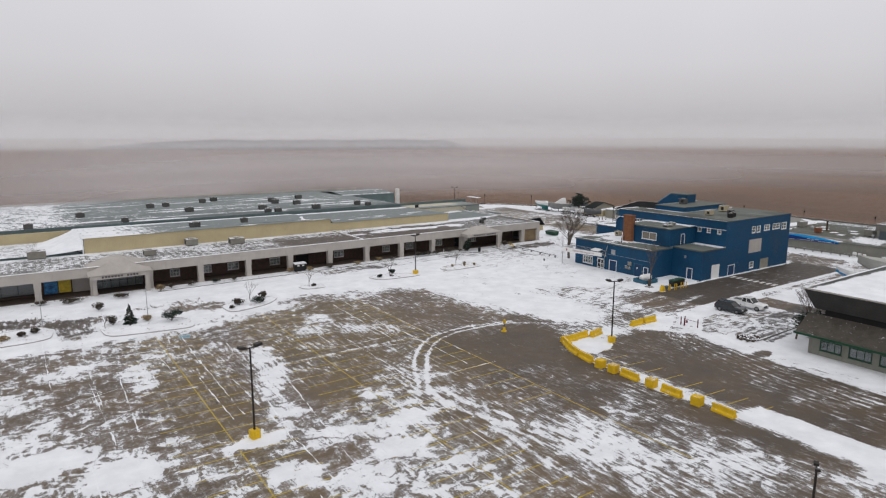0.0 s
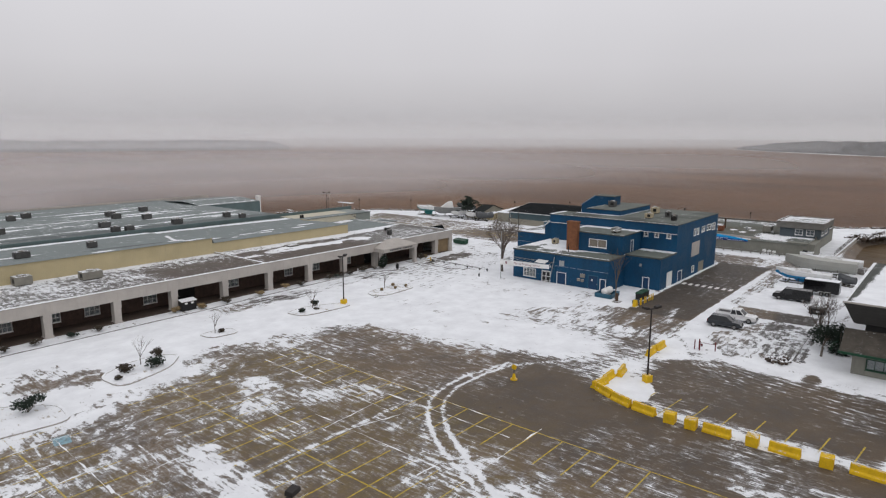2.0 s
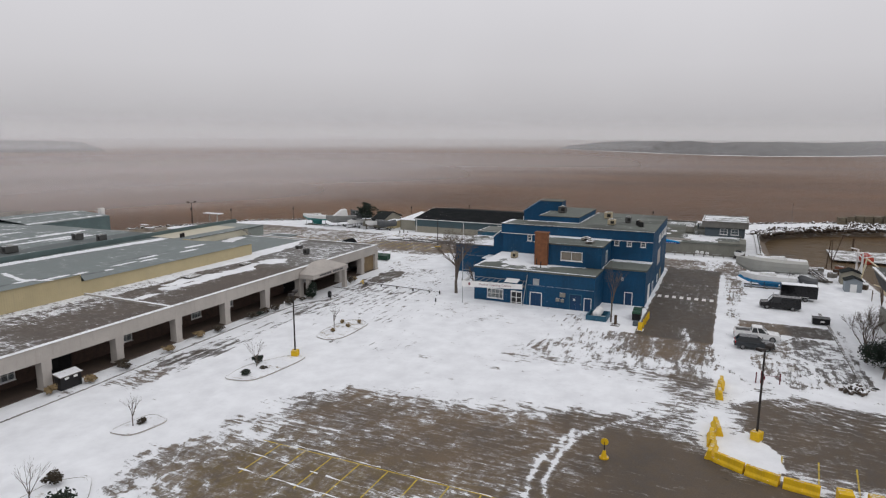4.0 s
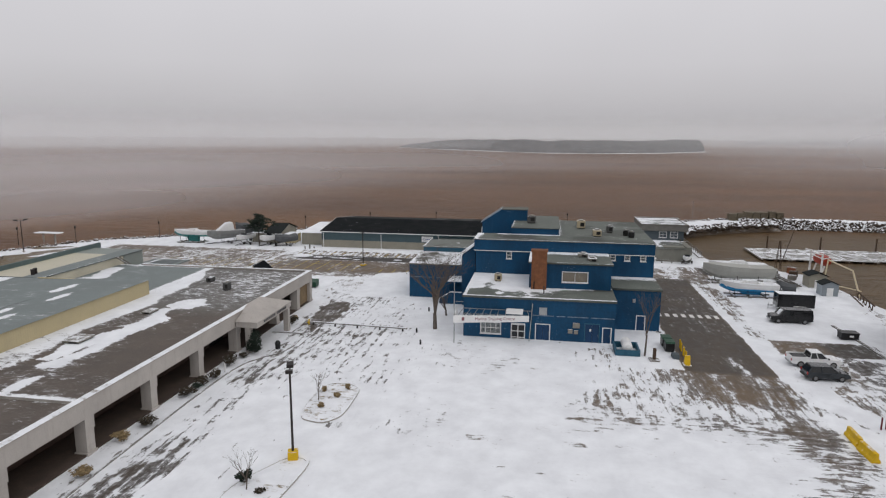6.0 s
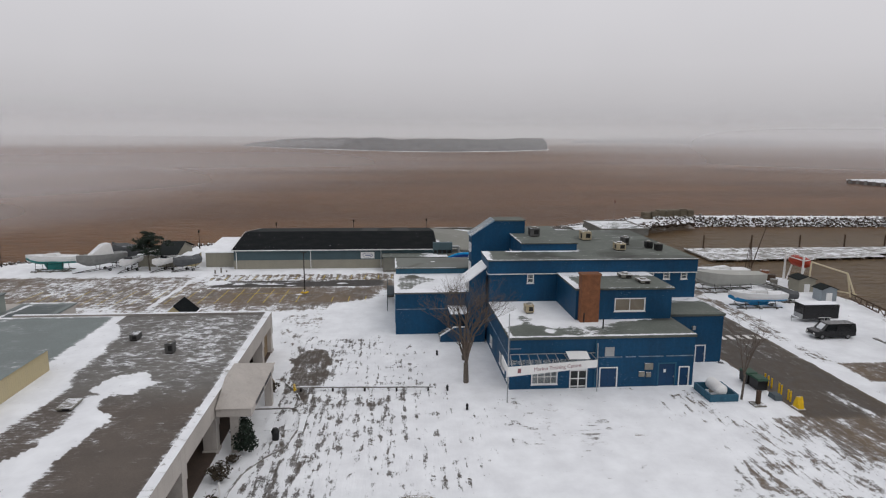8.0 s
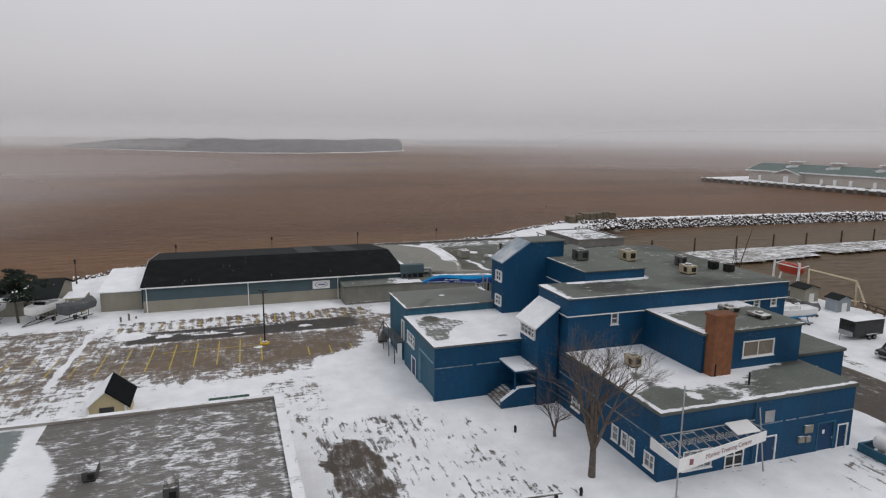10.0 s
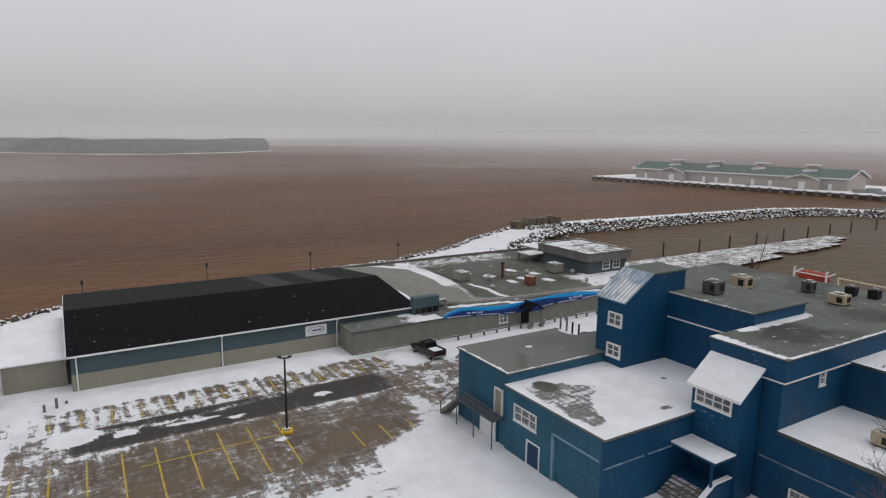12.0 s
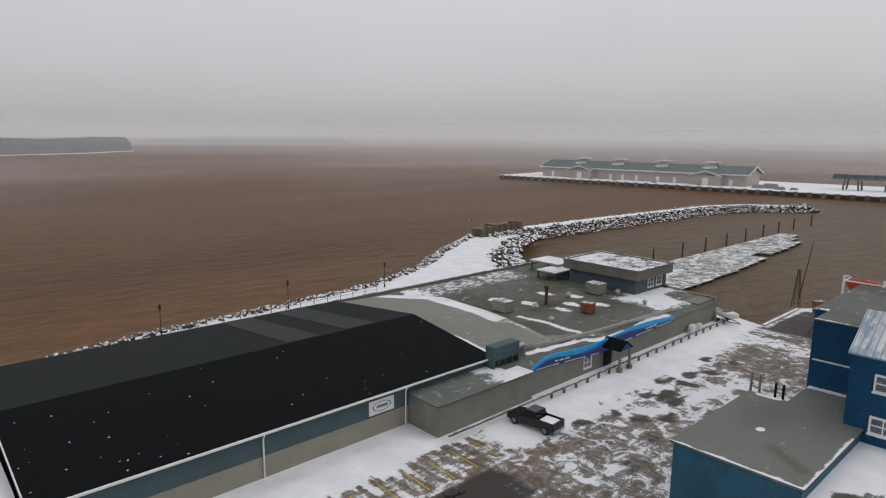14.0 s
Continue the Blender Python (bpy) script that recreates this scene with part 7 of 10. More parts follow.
window(rest, "-y", 55.9 - 0.02, 170.2, 173.2, 3.9, 5.3, cols=3, rows=2)
window(rest, "-y", 55.9 - 0.02, 174.6, 177.6, 3.9, 5.3, cols=3, rows=2)
part("corner_block", boxes((160.9, 168.5, 55.6, 61.5, -0.3, 3.1)), M_GREYW, rest)
part("deck_roof", boxes((184, 190, 58, 63, 5.0, 5.25), (181.5, 185.4, 61, 67, 4.6, 4.8)), M_KERB, rest, "small snowy shelter roofs")
for x, y in ((184.3, 58.3), (189.7, 58.3), (184.3, 62.7), (189.7, 62.7)):
    part("deck_post", boxes((x - 0.1, x + 0.1, y - 0.1, y + 0.1, 3.3, 5.0)), M_SLATE, rest)
for x, y in ((181.8, 66.7), (185.1, 66.7), (185.1, 61.3)):
    part("deck_post", boxes((x - 0.1, x + 0.1, y - 0.1, y + 0.1, 3.3, 4.6)), M_SLATE, rest)
part("stair_head", boxes((181.4, 183.4, 61.2, 63.8, 3.3, 4.5)), M_SLATE, rest)
each("deck_rail", [((186, 67.6, z), (193, 67.6, z), 0.03) for z in (3.85, 4.35)] + [((186 + 1.4 * k, 67.6, 3.3), (186 + 1.4 * k, 67.6, 4.4), 0.04) for k in range(6)], M_WOODG, rest)
for k in range(20):
    y = 58 + 2.05 * k
    o = part("bumper_post", boxes((158.6, 158.8, y - 0.1, y + 0.1, 0, 0.55)), M_WOODG, rest) if k == 0 else new("bumper_post", o.data)
    if k:
        o.parent, o.location = rest, (0, 2.05 * k, 0)
part("bumper_rail", boxes((158.62, 158.78, 57.8, 111, 0.5, 0.66)), M_WOODG, rest)

# ---- plants ----
def sprout(bm, p, d, length, r, level, rnd, spread, tips, dense=False):
    """A branch that bends a little, tapers and forks."""
    d = Vector(d).normalized()
    n = 3 if level else 2
    q = Vector(p)
    for i in range(n):
        e = (d + Vector((rnd.uniform(-1, 1), rnd.uniform(-1, 1), rnd.uniform(-0.5, 0.8))) * 0.16).normalized()
        s = q + e * length / n
        r = max(r, 0.008)
        r2 = r * (0.84 if level else 0.5)
        rod(bm, q, s, r, r2, sides=6 if level > 2 else (4 if level > 0 else 3), caps=False)
        q, d, r = s, e, r2
        if level and i:
            for _ in range(rnd.choice((1, 2, 2)) if level > 1 else (4 if dense else 2)):
                side = Vector((rnd.uniform(-1, 1), rnd.uniform(-1, 1), rnd.uniform(-0.25, 0.6)))
                sprout(bm, q, d + side * spread, length * rnd.uniform(0.55, 0.8), r * 0.68, level - 1, rnd, spread, tips, dense)
    if not level:
        tips.append(q)


def bare_tree(name, label, at, height, seed, levels=4, trunk=0.16, spread=0.75, stem=0.28, limbs=4, dense=False):
    rnd = random.Random(seed)
    t = thing(name, label, "tree", at)
    bm = bmesh.new()
    rod(bm, (0, 0, 0), (rnd.uniform(-.1, .1), rnd.uniform(-.1, .1), height * stem), trunk * 1.25, trunk, sides=8)
    part("trunk", bm, M_BARK, t, local=True)
    bm, tips = bmesh.new(), []
    for _ in range(limbs):
        sprout(bm, (0, 0, height * stem * 0.96), (rnd.uniform(-.55, .55), rnd.uniform(-.55, .55), 1.0), height * 0.34, trunk * 0.72, levels - 1, rnd, spread, tips, dense)
    part("crown", bm, M_TWIG, t, "bare spreading branches", local=True)
    return t


def leaf_clump(bm, p, r, n, rnd, flat=1.0, leaf=0.09):
    for _ in range(n):
        v = Vector((rnd.gauss(0, 1), rnd.gauss(0, 1), rnd.gauss(0, 1) * flat))
        v = v.normalized() * r * rnd.uniform(0.45, 1.0) if v.length else v
        v.z *= flat
        c = Vector(p) + v
        a = Vector((rnd.uniform(-1, 1), rnd.uniform(-1, 1), rnd.uniform(-0.6, 0.6))).normalized() * leaf * rnd.uniform(0.7, 1.6)
        b = a.orthogonal().normalized() * leaf * rnd.uniform(0.4, 0.9)
        bm.faces.new([bm.verts.new(c + k) for k in (-a, b, a, -b)])


def bush(name, label, at, r, h, seed, material=None, n=420):
    rnd = random.Random(seed)
    t = thing(name, label, "bush", at)
    bm = bmesh.new()
    for _ in range(9):
        a = rnd.uniform(0, 6.28)
        rod(bm, (0, 0, 0), (math.cos(a) * r * 0.6, math.sin(a) * r * 0.6, h * rnd.uniform(0.5, 0.9)), 0.03, 0.01, sides=4, caps=False)
    part("stems", bm, M_BARK, t, local=True)
    bm = bmesh.new()
    for _ in range(9):
        a, k = rnd.uniform(0, 6.28), rnd.uniform(0, 0.65)
        leaf_clump(bm, (math.cos(a) * r * k, math.sin(a) * r * k, h * rnd.uniform(0.35, 0.7)), r * rnd.uniform(0.35, 0.6), n // 9, rnd, flat=h / r * 0.6, leaf=0.11)
    part("foliage", bm, material or M_HEDGE, t, local=True)
    return t


def fir(name, label, at, h, r, seed):
    rnd = random.Random(seed)
    t = thing(name, label, "tree", at)
    part("trunk", rods(((0, 0, 0), (0, 0, h * 0.95), 0.12, 0.02)), M_BARK, t, local=True)
    bm = bmesh.new()
    n = max(26, int(h * 6))
    for i in range(n):
        k = i / n
        z = h * (0.08 + 0.92 * k)
        rr = r * (1 - k) ** 0.9 + 0.05
        for j in range(max(4, int(11 * (1 - k)))):
            a = rnd.uniform(0, 6.28)
            q = Vector((math.cos(a) * rr * rnd.uniform(0.5, 1.05), math.sin(a) * rr * rnd.uniform(0.5, 1.05), z - rr * 0.22))
            o = Vector((0, 0, z))
            w = Vector((-math.sin(a), math.cos(a), 0)) * 0.16 * (1.2 - k)
            m_ = o.lerp(q, 0.55)
            bm.faces.new([bm.verts.new(v) for v in (o, m_ + w, q, m_ - w)])
            bm.faces.new([bm.verts.new(v) for v in (o, m_ + Vector((0, 0, 0.1)), q - Vector((0, 0, 0.05)), m_ - Vector((0, 0, 0.16)))])
    part("needles", bm, M_NEEDLE, t, "dense dark green needles", local=True)
    return t


bare_tree("bare_tree", "leafless tree with a forked grey trunk beside the blue building", (103.9, 101.7, 0), 11.3, 21, levels=5, trunk=0.24, spread=0.85, stem=0.2, limbs=6, dense=True)
bare_tree("bare_tree", "low leafless multi-stemmed tree by the porch steps", (110.8, 101.2, 0), 5.2, 8, levels=4, trunk=0.13, spread=0.8, stem=0.12)
bare_tree("slender_tree", "slender brown leafless tree beside the tank", (97.6, 74.2, 0), 7.6, 31, levels=4, trunk=0.10, spread=0.42, stem=0.36)
bare_tree("bare_tree", "dark leafless tree beside the dark building", (93.4, 43.0, 0), 5.8, 5, levels=5, trunk=0.13, spread=0.62, stem=0.22, limbs=6, dense=True)
bare_tree("stunted_tree", "small pruned leafless tree in the snow", (87.9, 42.2, 0), 2.4, 15, levels=3, trunk=0.12, spread=0.6, stem=0.5, limbs=3)
fir("evergreen", "dark dense evergreen beside the dark building", (90.4, 40.6, 0), 4.2, 1.8, 14)
bush("shrub", "dark evergreen shrub in the snow", (91.8, 41.8, 0), 2.7, 3.9, 15, M_NEEDLE, n=2600)
fir("young_fir", "young dark green fir on a snowy island", (12.6, 101.4, 0), 3.3, 1.5, 3)
bush("clipped_evergreen", "dense dark evergreen shrub beside the entrance canopy", (90.1, 122.0, 0), 1.5, 3.0, 44, M_NEEDLE, n=2200)
# wind-shaped pine by the boats
pine = thing("pine", "wind-shaped dark pine standing between the boats", "tree", (163.4, 156.0, 0))
rp_ = random.Random(9)
bm = rods(((0, 0, 0), (0.1, 0.2, 3.4), 0.17, 0.13), ((0.1, 0.2, 3.4), (0, -0.1, 6.6), 0.13, 0.04))
for k in range(14):
    z = 3.4 + 0.24 * k
    a = rp_.uniform(0, 6.28)
    rod(bm, (0.05, 0.1, z), (math.cos(a) * 2.2 * (1 - 0.03 * k), math.sin(a) * 2.6 * (1 - 0.03 * k), z + 0.5), 0.05, 0.02, sides=4)
part("trunk", bm, M_BARK, pine, local=True)
bm = bmesh.new()
for k in range(58):
    z = rp_.uniform(3.4, 7.6)
    a, rr = rp_.uniform(0, 6.28), rp_.uniform(0.2, 3.2) * (1.12 - abs(z - 5.0) * 0.27)
    leaf_clump(bm, (math.cos(a) * rr, math.sin(a) * rr * 1.15, z), rp_.uniform(0.55, 1.0), 64, rp_, flat=0.5, leaf=0.17)
part("needles", bm, M_NEEDLE, pine, "tufts of dark needles", local=True)


def island(name, label, pts, group="snowy traffic islands", cover=0.80):
    """A kerbed planting island."""
    cx, cy = sum(p[0] for p in pts) / len(pts), sum(p[1] for p in pts) / len(pts)
    t = thing(name, label, "traffic island", (cx, cy, 0), group)
    def ring(k, z):
        out = []
        n = len(pts)
        for i in range(n):
            p0, p1, p2 = Vector(pts[i - 1]), Vector(pts[i]), Vector(pts[(i + 1) % n])
            for f in (0, 0.25, 0.5, 0.75, 1):
                a, b = p1.lerp(p0, 0.33), p1.lerp(p2, 0.33)
                q = a.lerp(p1, f).lerp(p1.lerp(b, f), f)
                out.append((cx + (q.x - cx) * k, cy + (q.y - cy) * k, z))
        return out
    w = 1 - 0.2 / max(1.5, min(math.hypot(p[0] - cx, p[1] - cy) for p in pts))
    bm = bmesh.new()
    rs = [[bm.verts.new(p) for p in ring(k, z)] for k, z in ((1.0, 0.0), (1.0, 0.14), (w, 0.16), (w, 0.05))]
    for a, b in zip(rs, rs[1:]):
        for i in range(len(a)):
            bm.faces.new((a[i], a[(i + 1) % len(a)], b[(i + 1) % len(b)], b[i]))
    bmesh.ops.recalc_face_normals(bm, faces=bm.faces[:])
    part("kerb", bm, M_KERB, t)
    bm = bmesh.new()
    inner_, mid = [bm.verts.new(p) for p in ring(w, 0.12)], [bm.verts.new(p) for p in ring(w * 0.6, 0.22)]
    for i in range(len(mid)):
        bm.faces.new((inner_[i], inner_[(i + 1) % len(mid)], mid[(i + 1) % len(mid)], mid[i]))
    bm.faces.new(mid)
    me_ob = part("bed", bm, M_PAD, t, "bed of dead grass under snow")
    co = np.zeros(len(me_ob.data.vertices))
    me_ob.data.attributes.new("snow", "FLOAT", "POINT").data.foreach_set("value", np.full(len(co), cover, np.float32))
    return t


island("planting_island", "kerbed island with shrubs under snow", [(26.4, 104.2), (26.8, 99.0), (33.5, 101.0), (36.6, 104.5), (34.5, 106.6), (30.5, 106.3)])
island("planting_island", "small round kerbed island with a sapling", [(42.0, 110.2), (42.4, 107.2), (46.4, 106.6), (46.9, 109.6)])
island("planting_island", "kerbed island at the foot of a lamp post", [(56.4, 110.0), (57.2, 106.0), (66.2, 105.2), (66.8, 107.4), (61, 110.4)])
island("planting_island", "kerbed oval island with dry grass tufts", [(73.3, 109.3), (72.7, 106.9), (74.6, 105.5), (81.6, 105.7), (82.8, 107.4), (82.3, 109.8), (76.2, 110.2)], cover=0.68)
island("planting_island", "kerbed island with a young fir and shrubs", [(8.4, 103.5), (8.8, 96.4), (15, 95.4), (20.4, 94.6), (21.0, 99.8), (15.5, 104.4)])
island("planting_island", "kerbed island with low shrubs and a lamp post", [(-8, 106), (-8, 99.5), (2.4, 99.6), (3.0, 104.5), (1.4, 107.6)])
for i, (x, y, r, h, m) in enumerate(((28.9, 103.0, 1.1, 1.3, M_HEDGE), (32.3, 102.0, 1.35, 1.5, M_NEEDLE), (34.2, 105.6, 1.0, 1.3, M_HEDGE), (27.6, 101.6, 0.5, 0.6, M_HEDGE),
                                     (44.6, 108.4, 0.5, 0.7, M_HEDGE), (58.4, 108.0, 0.65, 0.7, M_NEEDLE), (61.8, 109.2, 0.75, 1.2, M_NEEDLE), (60.6, 107.4, 0.4, 0.5, M_HEDGE),
                                     (17.9, 99.5, 2.0, 2.1, M_NEEDLE), (10.4, 102.2, 1.0, 1.5, M_HEDGE), (15.0, 101.6, 0.9, 1.1, M_STRAW), (0.8, 104.0, 0.9, 1.0, M_HEDGE), (-1.0, 103.0, 0.8, 0.9, M_HEDGE), (-3.5, 102.5, 1.2, 0.8, M_STRAW),
                                     (9.6, 112.6, 1.1, 1.4, M_HEDGE), (20.4, 120.8, 1.0, 1.3, M_STRAW), (22.5, 122.0, 0.8, 0.9, M_HEDGE), (26.0, 122.3, 0.9, 0.9, M_HEDGE), (30.5, 122.4, 0.9, 0.7, M_NEEDLE), (34, 122.3, 0.8, 0.8, M_HEDGE),
                                     (49.5, 122.2, 0.8, 1.0, M_STRAW), (54, 122.0, 0.8, 0.8, M_HEDGE), (60.5, 122.4, 0.9, 0.8, M_STRAW), (66.5, 123.2, 1.0, 0.9, M_STRAW), (69.5, 122.8, 1.1, 1.0, M_HEDGE), (76.6, 123.0, 1.0, 1.0, M_HEDGE), (78.2, 123.0, 0.8, 0.7, M_NEEDLE),
                                     (79.6, 123.0, 0.9, 0.9, M_HEDGE), (85.7, 123.0, 1.1, 1.2, M_HEDGE), (88.1, 122.5, 0.7, 0.6, M_HEDGE), (81.3, 122.5, 0.9, 1.0, M_HEDGE), (45.6, 123.0, 0.8, 1.0, M_STRAW), (49.9, 122.4, 0.6, 0.6, M_HEDGE), (54.8, 123.6, 0.9, 0.8, M_HEDGE), (101.8, 122.0, 1.0, 1.5, M_HEDGE), (104.0, 122.4, 0.7, 0.9, M_STRAW),
                                     (2, 121.5, 1.0, 0.8, M_HEDGE), (6.4, 120.5, 1.6, 0.9, M_HEDGE), (-6, 121, 1.5, 0.8, M_HEDGE), (14.0, 119.6, 1.4, 0.8, M_HEDGE))):
    bush("shrub", {M_NEEDLE: "clipped dark evergreen shrub dusted with snow", M_STRAW: "tuft of dry straw-coloured grass", M_HEDGE: "brown winter shrub dusted with snow"}[m], (x, y, 0.1), r, h, 100 + i, m, n=int(180 + 220 * r))
for i, (x, y, h) in enumerate(((31.4, 104.2, 3.6), (43.8, 108.6, 3.2), (60.8, 108.6, 3.4), (77.4, 109.0, 3.2), (9.2, 101.0, 2.2))):
    bare_tree("sapling", "thin leafless sapling on a snowy island", (x, y, 0.1), h, 60 + i, levels=3, trunk=0.045, spread=0.6, stem=0.3)
for i, (x, y) in enumerate(((78.6, 107.4), (79.8, 109.2), (76.0, 108.2), (80.8, 107.0))):
    bush("grass_tuft", "tuft of dry straw-coloured grass", (x, y, 0.15), 0.36, 0.6, 300 + i, M_STRAW, n=160)

# ---- lamp posts ----
def lamp_post(at, h, yellow=True, heads=2, turn=0.0, small=1.0, label="dark lamp post with twin floodlight heads on a yellow base"):
    t = thing("lamp_post", label, "lamp post", at, "lamp posts of the lots")
    if yellow:
        part("base", boxes((-0.42, 0.42, -0.42, 0.42, 0, 0.85), bevel=0.06), M_YELLOW, t, "yellow painted concrete base", local=True)
    else:
        part("base", rods(((0, 0, 0), (0, 0, 0.35), 0.28)), M_KERB, t, local=True)
    part("pole", rods(((0, 0, 0.3), (0, 0, h), 0.11, 0.08)), M_POLE, t, local=True)
    part("arm", boxes((-0.75 * small, 0.75 * small, -0.05, 0.05, h - 0.06, h + 0.04)), M_POLE, t, local=True)
    for s in ((-1, 1) if heads > 1 else (1,)):
        part("lamp_head", prism([(s * 0.45 * small, h - 0.02), (s * 1.15 * small, h + 0.10 * small), (s * 1.12 * small, h + 0.36 * small), (s * 0.5 * small, h + 0.26 * small)], "y", -0.28 * small, 0.28 * small, bevel=0.03), M_POLE, t, local=True)
    t.rotation_euler.z = radians(turn)
    return t


lamp_post((16.5, 55.6, 0), 8.8, turn=10)
lamp_post((66.0, 107.0, 0), 7.9, turn=20)
lamp_post((65.7, 55.7, 0), 8.5, turn=-30)
lamp_post((144.4, 124.1, 0), 6.9, yellow=False, turn=70, small=0.55, label="dark lamp post with twin heads between the yellow stalls")
part("footing", boxes((-0.5, 0.5, -0.5, 0.5, 0.0, 0.18), bevel=0.03), M_YELLOW, scene.objects["lamp_post.003"], "low yellow footing", local=True)
lamp_post((42.7, 18.3, 0), 6.0, turn=30, small=0.6)
lamp_post((144.2, 204.1, 0), 7.2, yellow=False, turn=-38, small=1.2, label="grey lamp post with two floodlights on dry grass")
for x, y, h in ((15.3, 103.0, 5.2), (1.7, 107.2, 6.0)):
    t = thing("flag_post", "thin bare pole on a planting island", "pole", (x, y, 0.1), "thin poles by the mall")
    part("pole", rods(((0, 0, 0), (0, 0, h), 0.06, 0.04)), M_STEEL, t, local=True)
    part("base", boxes((-0.25, 0.25, -0.25, 0.25, 0, 0.3), bevel=0.03), M_KERB, t, local=True)
for x, y in ((153, 213), (157.5, 201), (169, 186), (188, 153.5), (199.5, 138), (204.6, 119.2), (206.2, 100.2), (207.9, 80.8)):
    t = thing("promenade_lamp", "black old-style promenade lamp on the sea wall", "street lamp", (x - 0.6, y, 0), "promenade lamps")
    part("pole", rods(((0, 0, 0), (0, 0, 0.6), 0.16, 0.1), ((0, 0, 0.6), (0, 0, 3.6), 0.06, 0.05)), M_BLACK, t, local=True)
    part("lantern", rods(((0, 0, 3.6), (0, 0, 4.1), 0.13, 0.22), ((0, 0, 4.1), (0, 0, 4.4), 0.26, 0.05)), M_BLACK, t, local=True)
tagged(part("promenade_fence", rods(*[((205.2 - max(0, (y - 120) * 0.2), y, 0), (205.2 - max(0, (y - 120) * 0.2), y, 1.05), 0.06) for y in np.arange(84, 142, 2.4).tolist()], ((205.2, 84, 1.0), (205.2, 120, 1.0), 0.04), ((205.2, 120, 1.0), (201, 141, 1.0), 0.04), ((205.2, 84, 0.55), (205.2, 120, 0.55), 0.03), ((205.2, 120, 0.55), (201, 141, 0.55), 0.03), sides=5), M_WOODG), "grey wooden post-and-rail fence along the shore", "fence")

# ---- yellow concrete blocks ----
def jersey(at, turn, long=True):
    t = thing("concrete_barrier" if long else "concrete_block", "long yellow concrete barrier with snow along its foot" if long else "square yellow concrete block with a short upright post", "barrier", (*at, 0), "yellow barriers")
    L = 1.25 if long else 0.5
    if long:
        part("body", prism([(-0.38, 0), (0.38, 0), (0.36, 0.22), (0.2, 0.4), (0.16, 0.85), (-0.16, 0.85), (-0.2, 0.4), (-0.36, 0.22)], "x", -L, L, bevel=0.02), M_YELLOW, t, local=True)
    else:
        part("body", boxes((-0.52, 0.52, -0.52, 0.52, 0, 1.0), bevel=0.05), M_YELLOW, t, local=True)
    t.rotation_euler.z = radians(turn)
    return t


for x, y, a in ((66.2, 59.0, 10), (63.6, 59.4, 2), (61.2, 59.3, -8), (59.5, 57.9, 62), (58.4, 55.5, 70), (57.7, 52.8, 80), (57.4, 45.7, 88), (57.4, 40.0, 88), (57.5, 33.9, 88), (75.0, 59.0, 3), (77.8, 58.9, -2)):
    jersey((x, y), a)
for x, y in ((57.2, 50.0), (57.2, 48.0), (57.3, 42.6), (57.3, 36.8)):
    jersey((x, y), 3, False)
cone = thing("warning_post", "yellow round marker on a yellow conical foot", "bollard", (56.6, 67.6, 0))
part("foot", rods(((0, 0, 0), (0, 0, 0.12), 0.42), ((0, 0, 0.12), (0, 0, 0.7), 0.26, 0.12)), M_YELLOW, cone, local=True)
part("pole", rods(((0, 0, 0.7), (0, 0, 1.5), 0.05)), M_POLE, cone, local=True)
part("disc", rods(((-0.04, 0, 1.5), (0.04, 0, 1.5), 0.32), sides=16), M_YELLOW, cone, local=True)
for i, (x, y) in enumerate(((80.6, 55.4), (80.8, 54.9), (80.4, 54.7), (81.2, 53.0))):
    t = thing("red_post", "short dark-red gate post in the snow", "post", (x, y, 0), "dark-red posts")
    part("post", boxes((-0.06, 0.06, -0.06, 0.06, 0, 1.25 + 0.15 * (i == 1)), bevel=0.015), M_RED, t, local=True)
gb = thing("gate_bar", "thin dark-red bar between two gate posts", "gate", (81.0, 53.9, 0))
part("bar", rods(((80.8, 54.9, 0.95), (81.2, 53.0, 0.85), 0.03), sides=6), M_RED, gb)
part("lock_box", boxes((80.7, 80.95, 54.5, 54.7, 0.45, 0.8), bevel=0.02), M_RED, gb)
pg = thing("small_sign", "small white sign on a thin post", "sign", (82.6, 51.9, 0))
part("post", rods(((0, 0, 0), (0, 0, 1.6), 0.03)), M_STEEL, pg, local=True)
part("plate", boxes((-0.02, 0.02, -0.3, 0.3, 1.2, 1.7)), M_WHITE, pg, local=True)
rail = thing("pipe_barrier", "long low pipe barrier lined with snow, one yellow end post", "barrier", (102.7, 112.7, 0))
part("pipe", rods(((102.6, 119.6, 0.42), (101.9, 105.4, 0.42), 0.08)), M_WOODG, rail, "weathered grey pipe")
part("snow_line", rods(((102.64, 119.2, 0.525), (101.94, 105.8, 0.525), 0.06), sides=6), M_SNOW, rail, "thin line of snow on the pipe")
part("end_post", rods(((102.6, 119.75, 0), (102.6, 119.75, 0.8), 0.11), ((102.6, 119.75, 0.75), (101.2, 119.4, 0.75), 0.09)), M_YELLOW, rail, "yellow bent end post")
for k in range(5):
    part("foot", boxes((102.48 - 0.165 * k, 102.68 - 0.165 * k, 119.0 - 3.3 * k, 119.2 - 3.3 * k, 0, 0.33)), M_POLE, rail)

for x, y in ((101.8, 103.9), (97.0, 102.4), (112.6, 104.2)):
    t = thing("hydrant", "short dark hydrant standing in the snow", "hydrant", (x, y, 0), "dark hydrants")
    part("barrel", rods(((0, 0, 0), (0, 0, 0.46), 0.12), ((0, 0, 0.46), (0, 0, 0.64), 0.15, 0.07)), M_BLACK, t, local=True)
    part("outlet", rods(((-0.2, 0, 0.36), (0.2, 0, 0.36), 0.07)), M_BLACK, t, local=True)

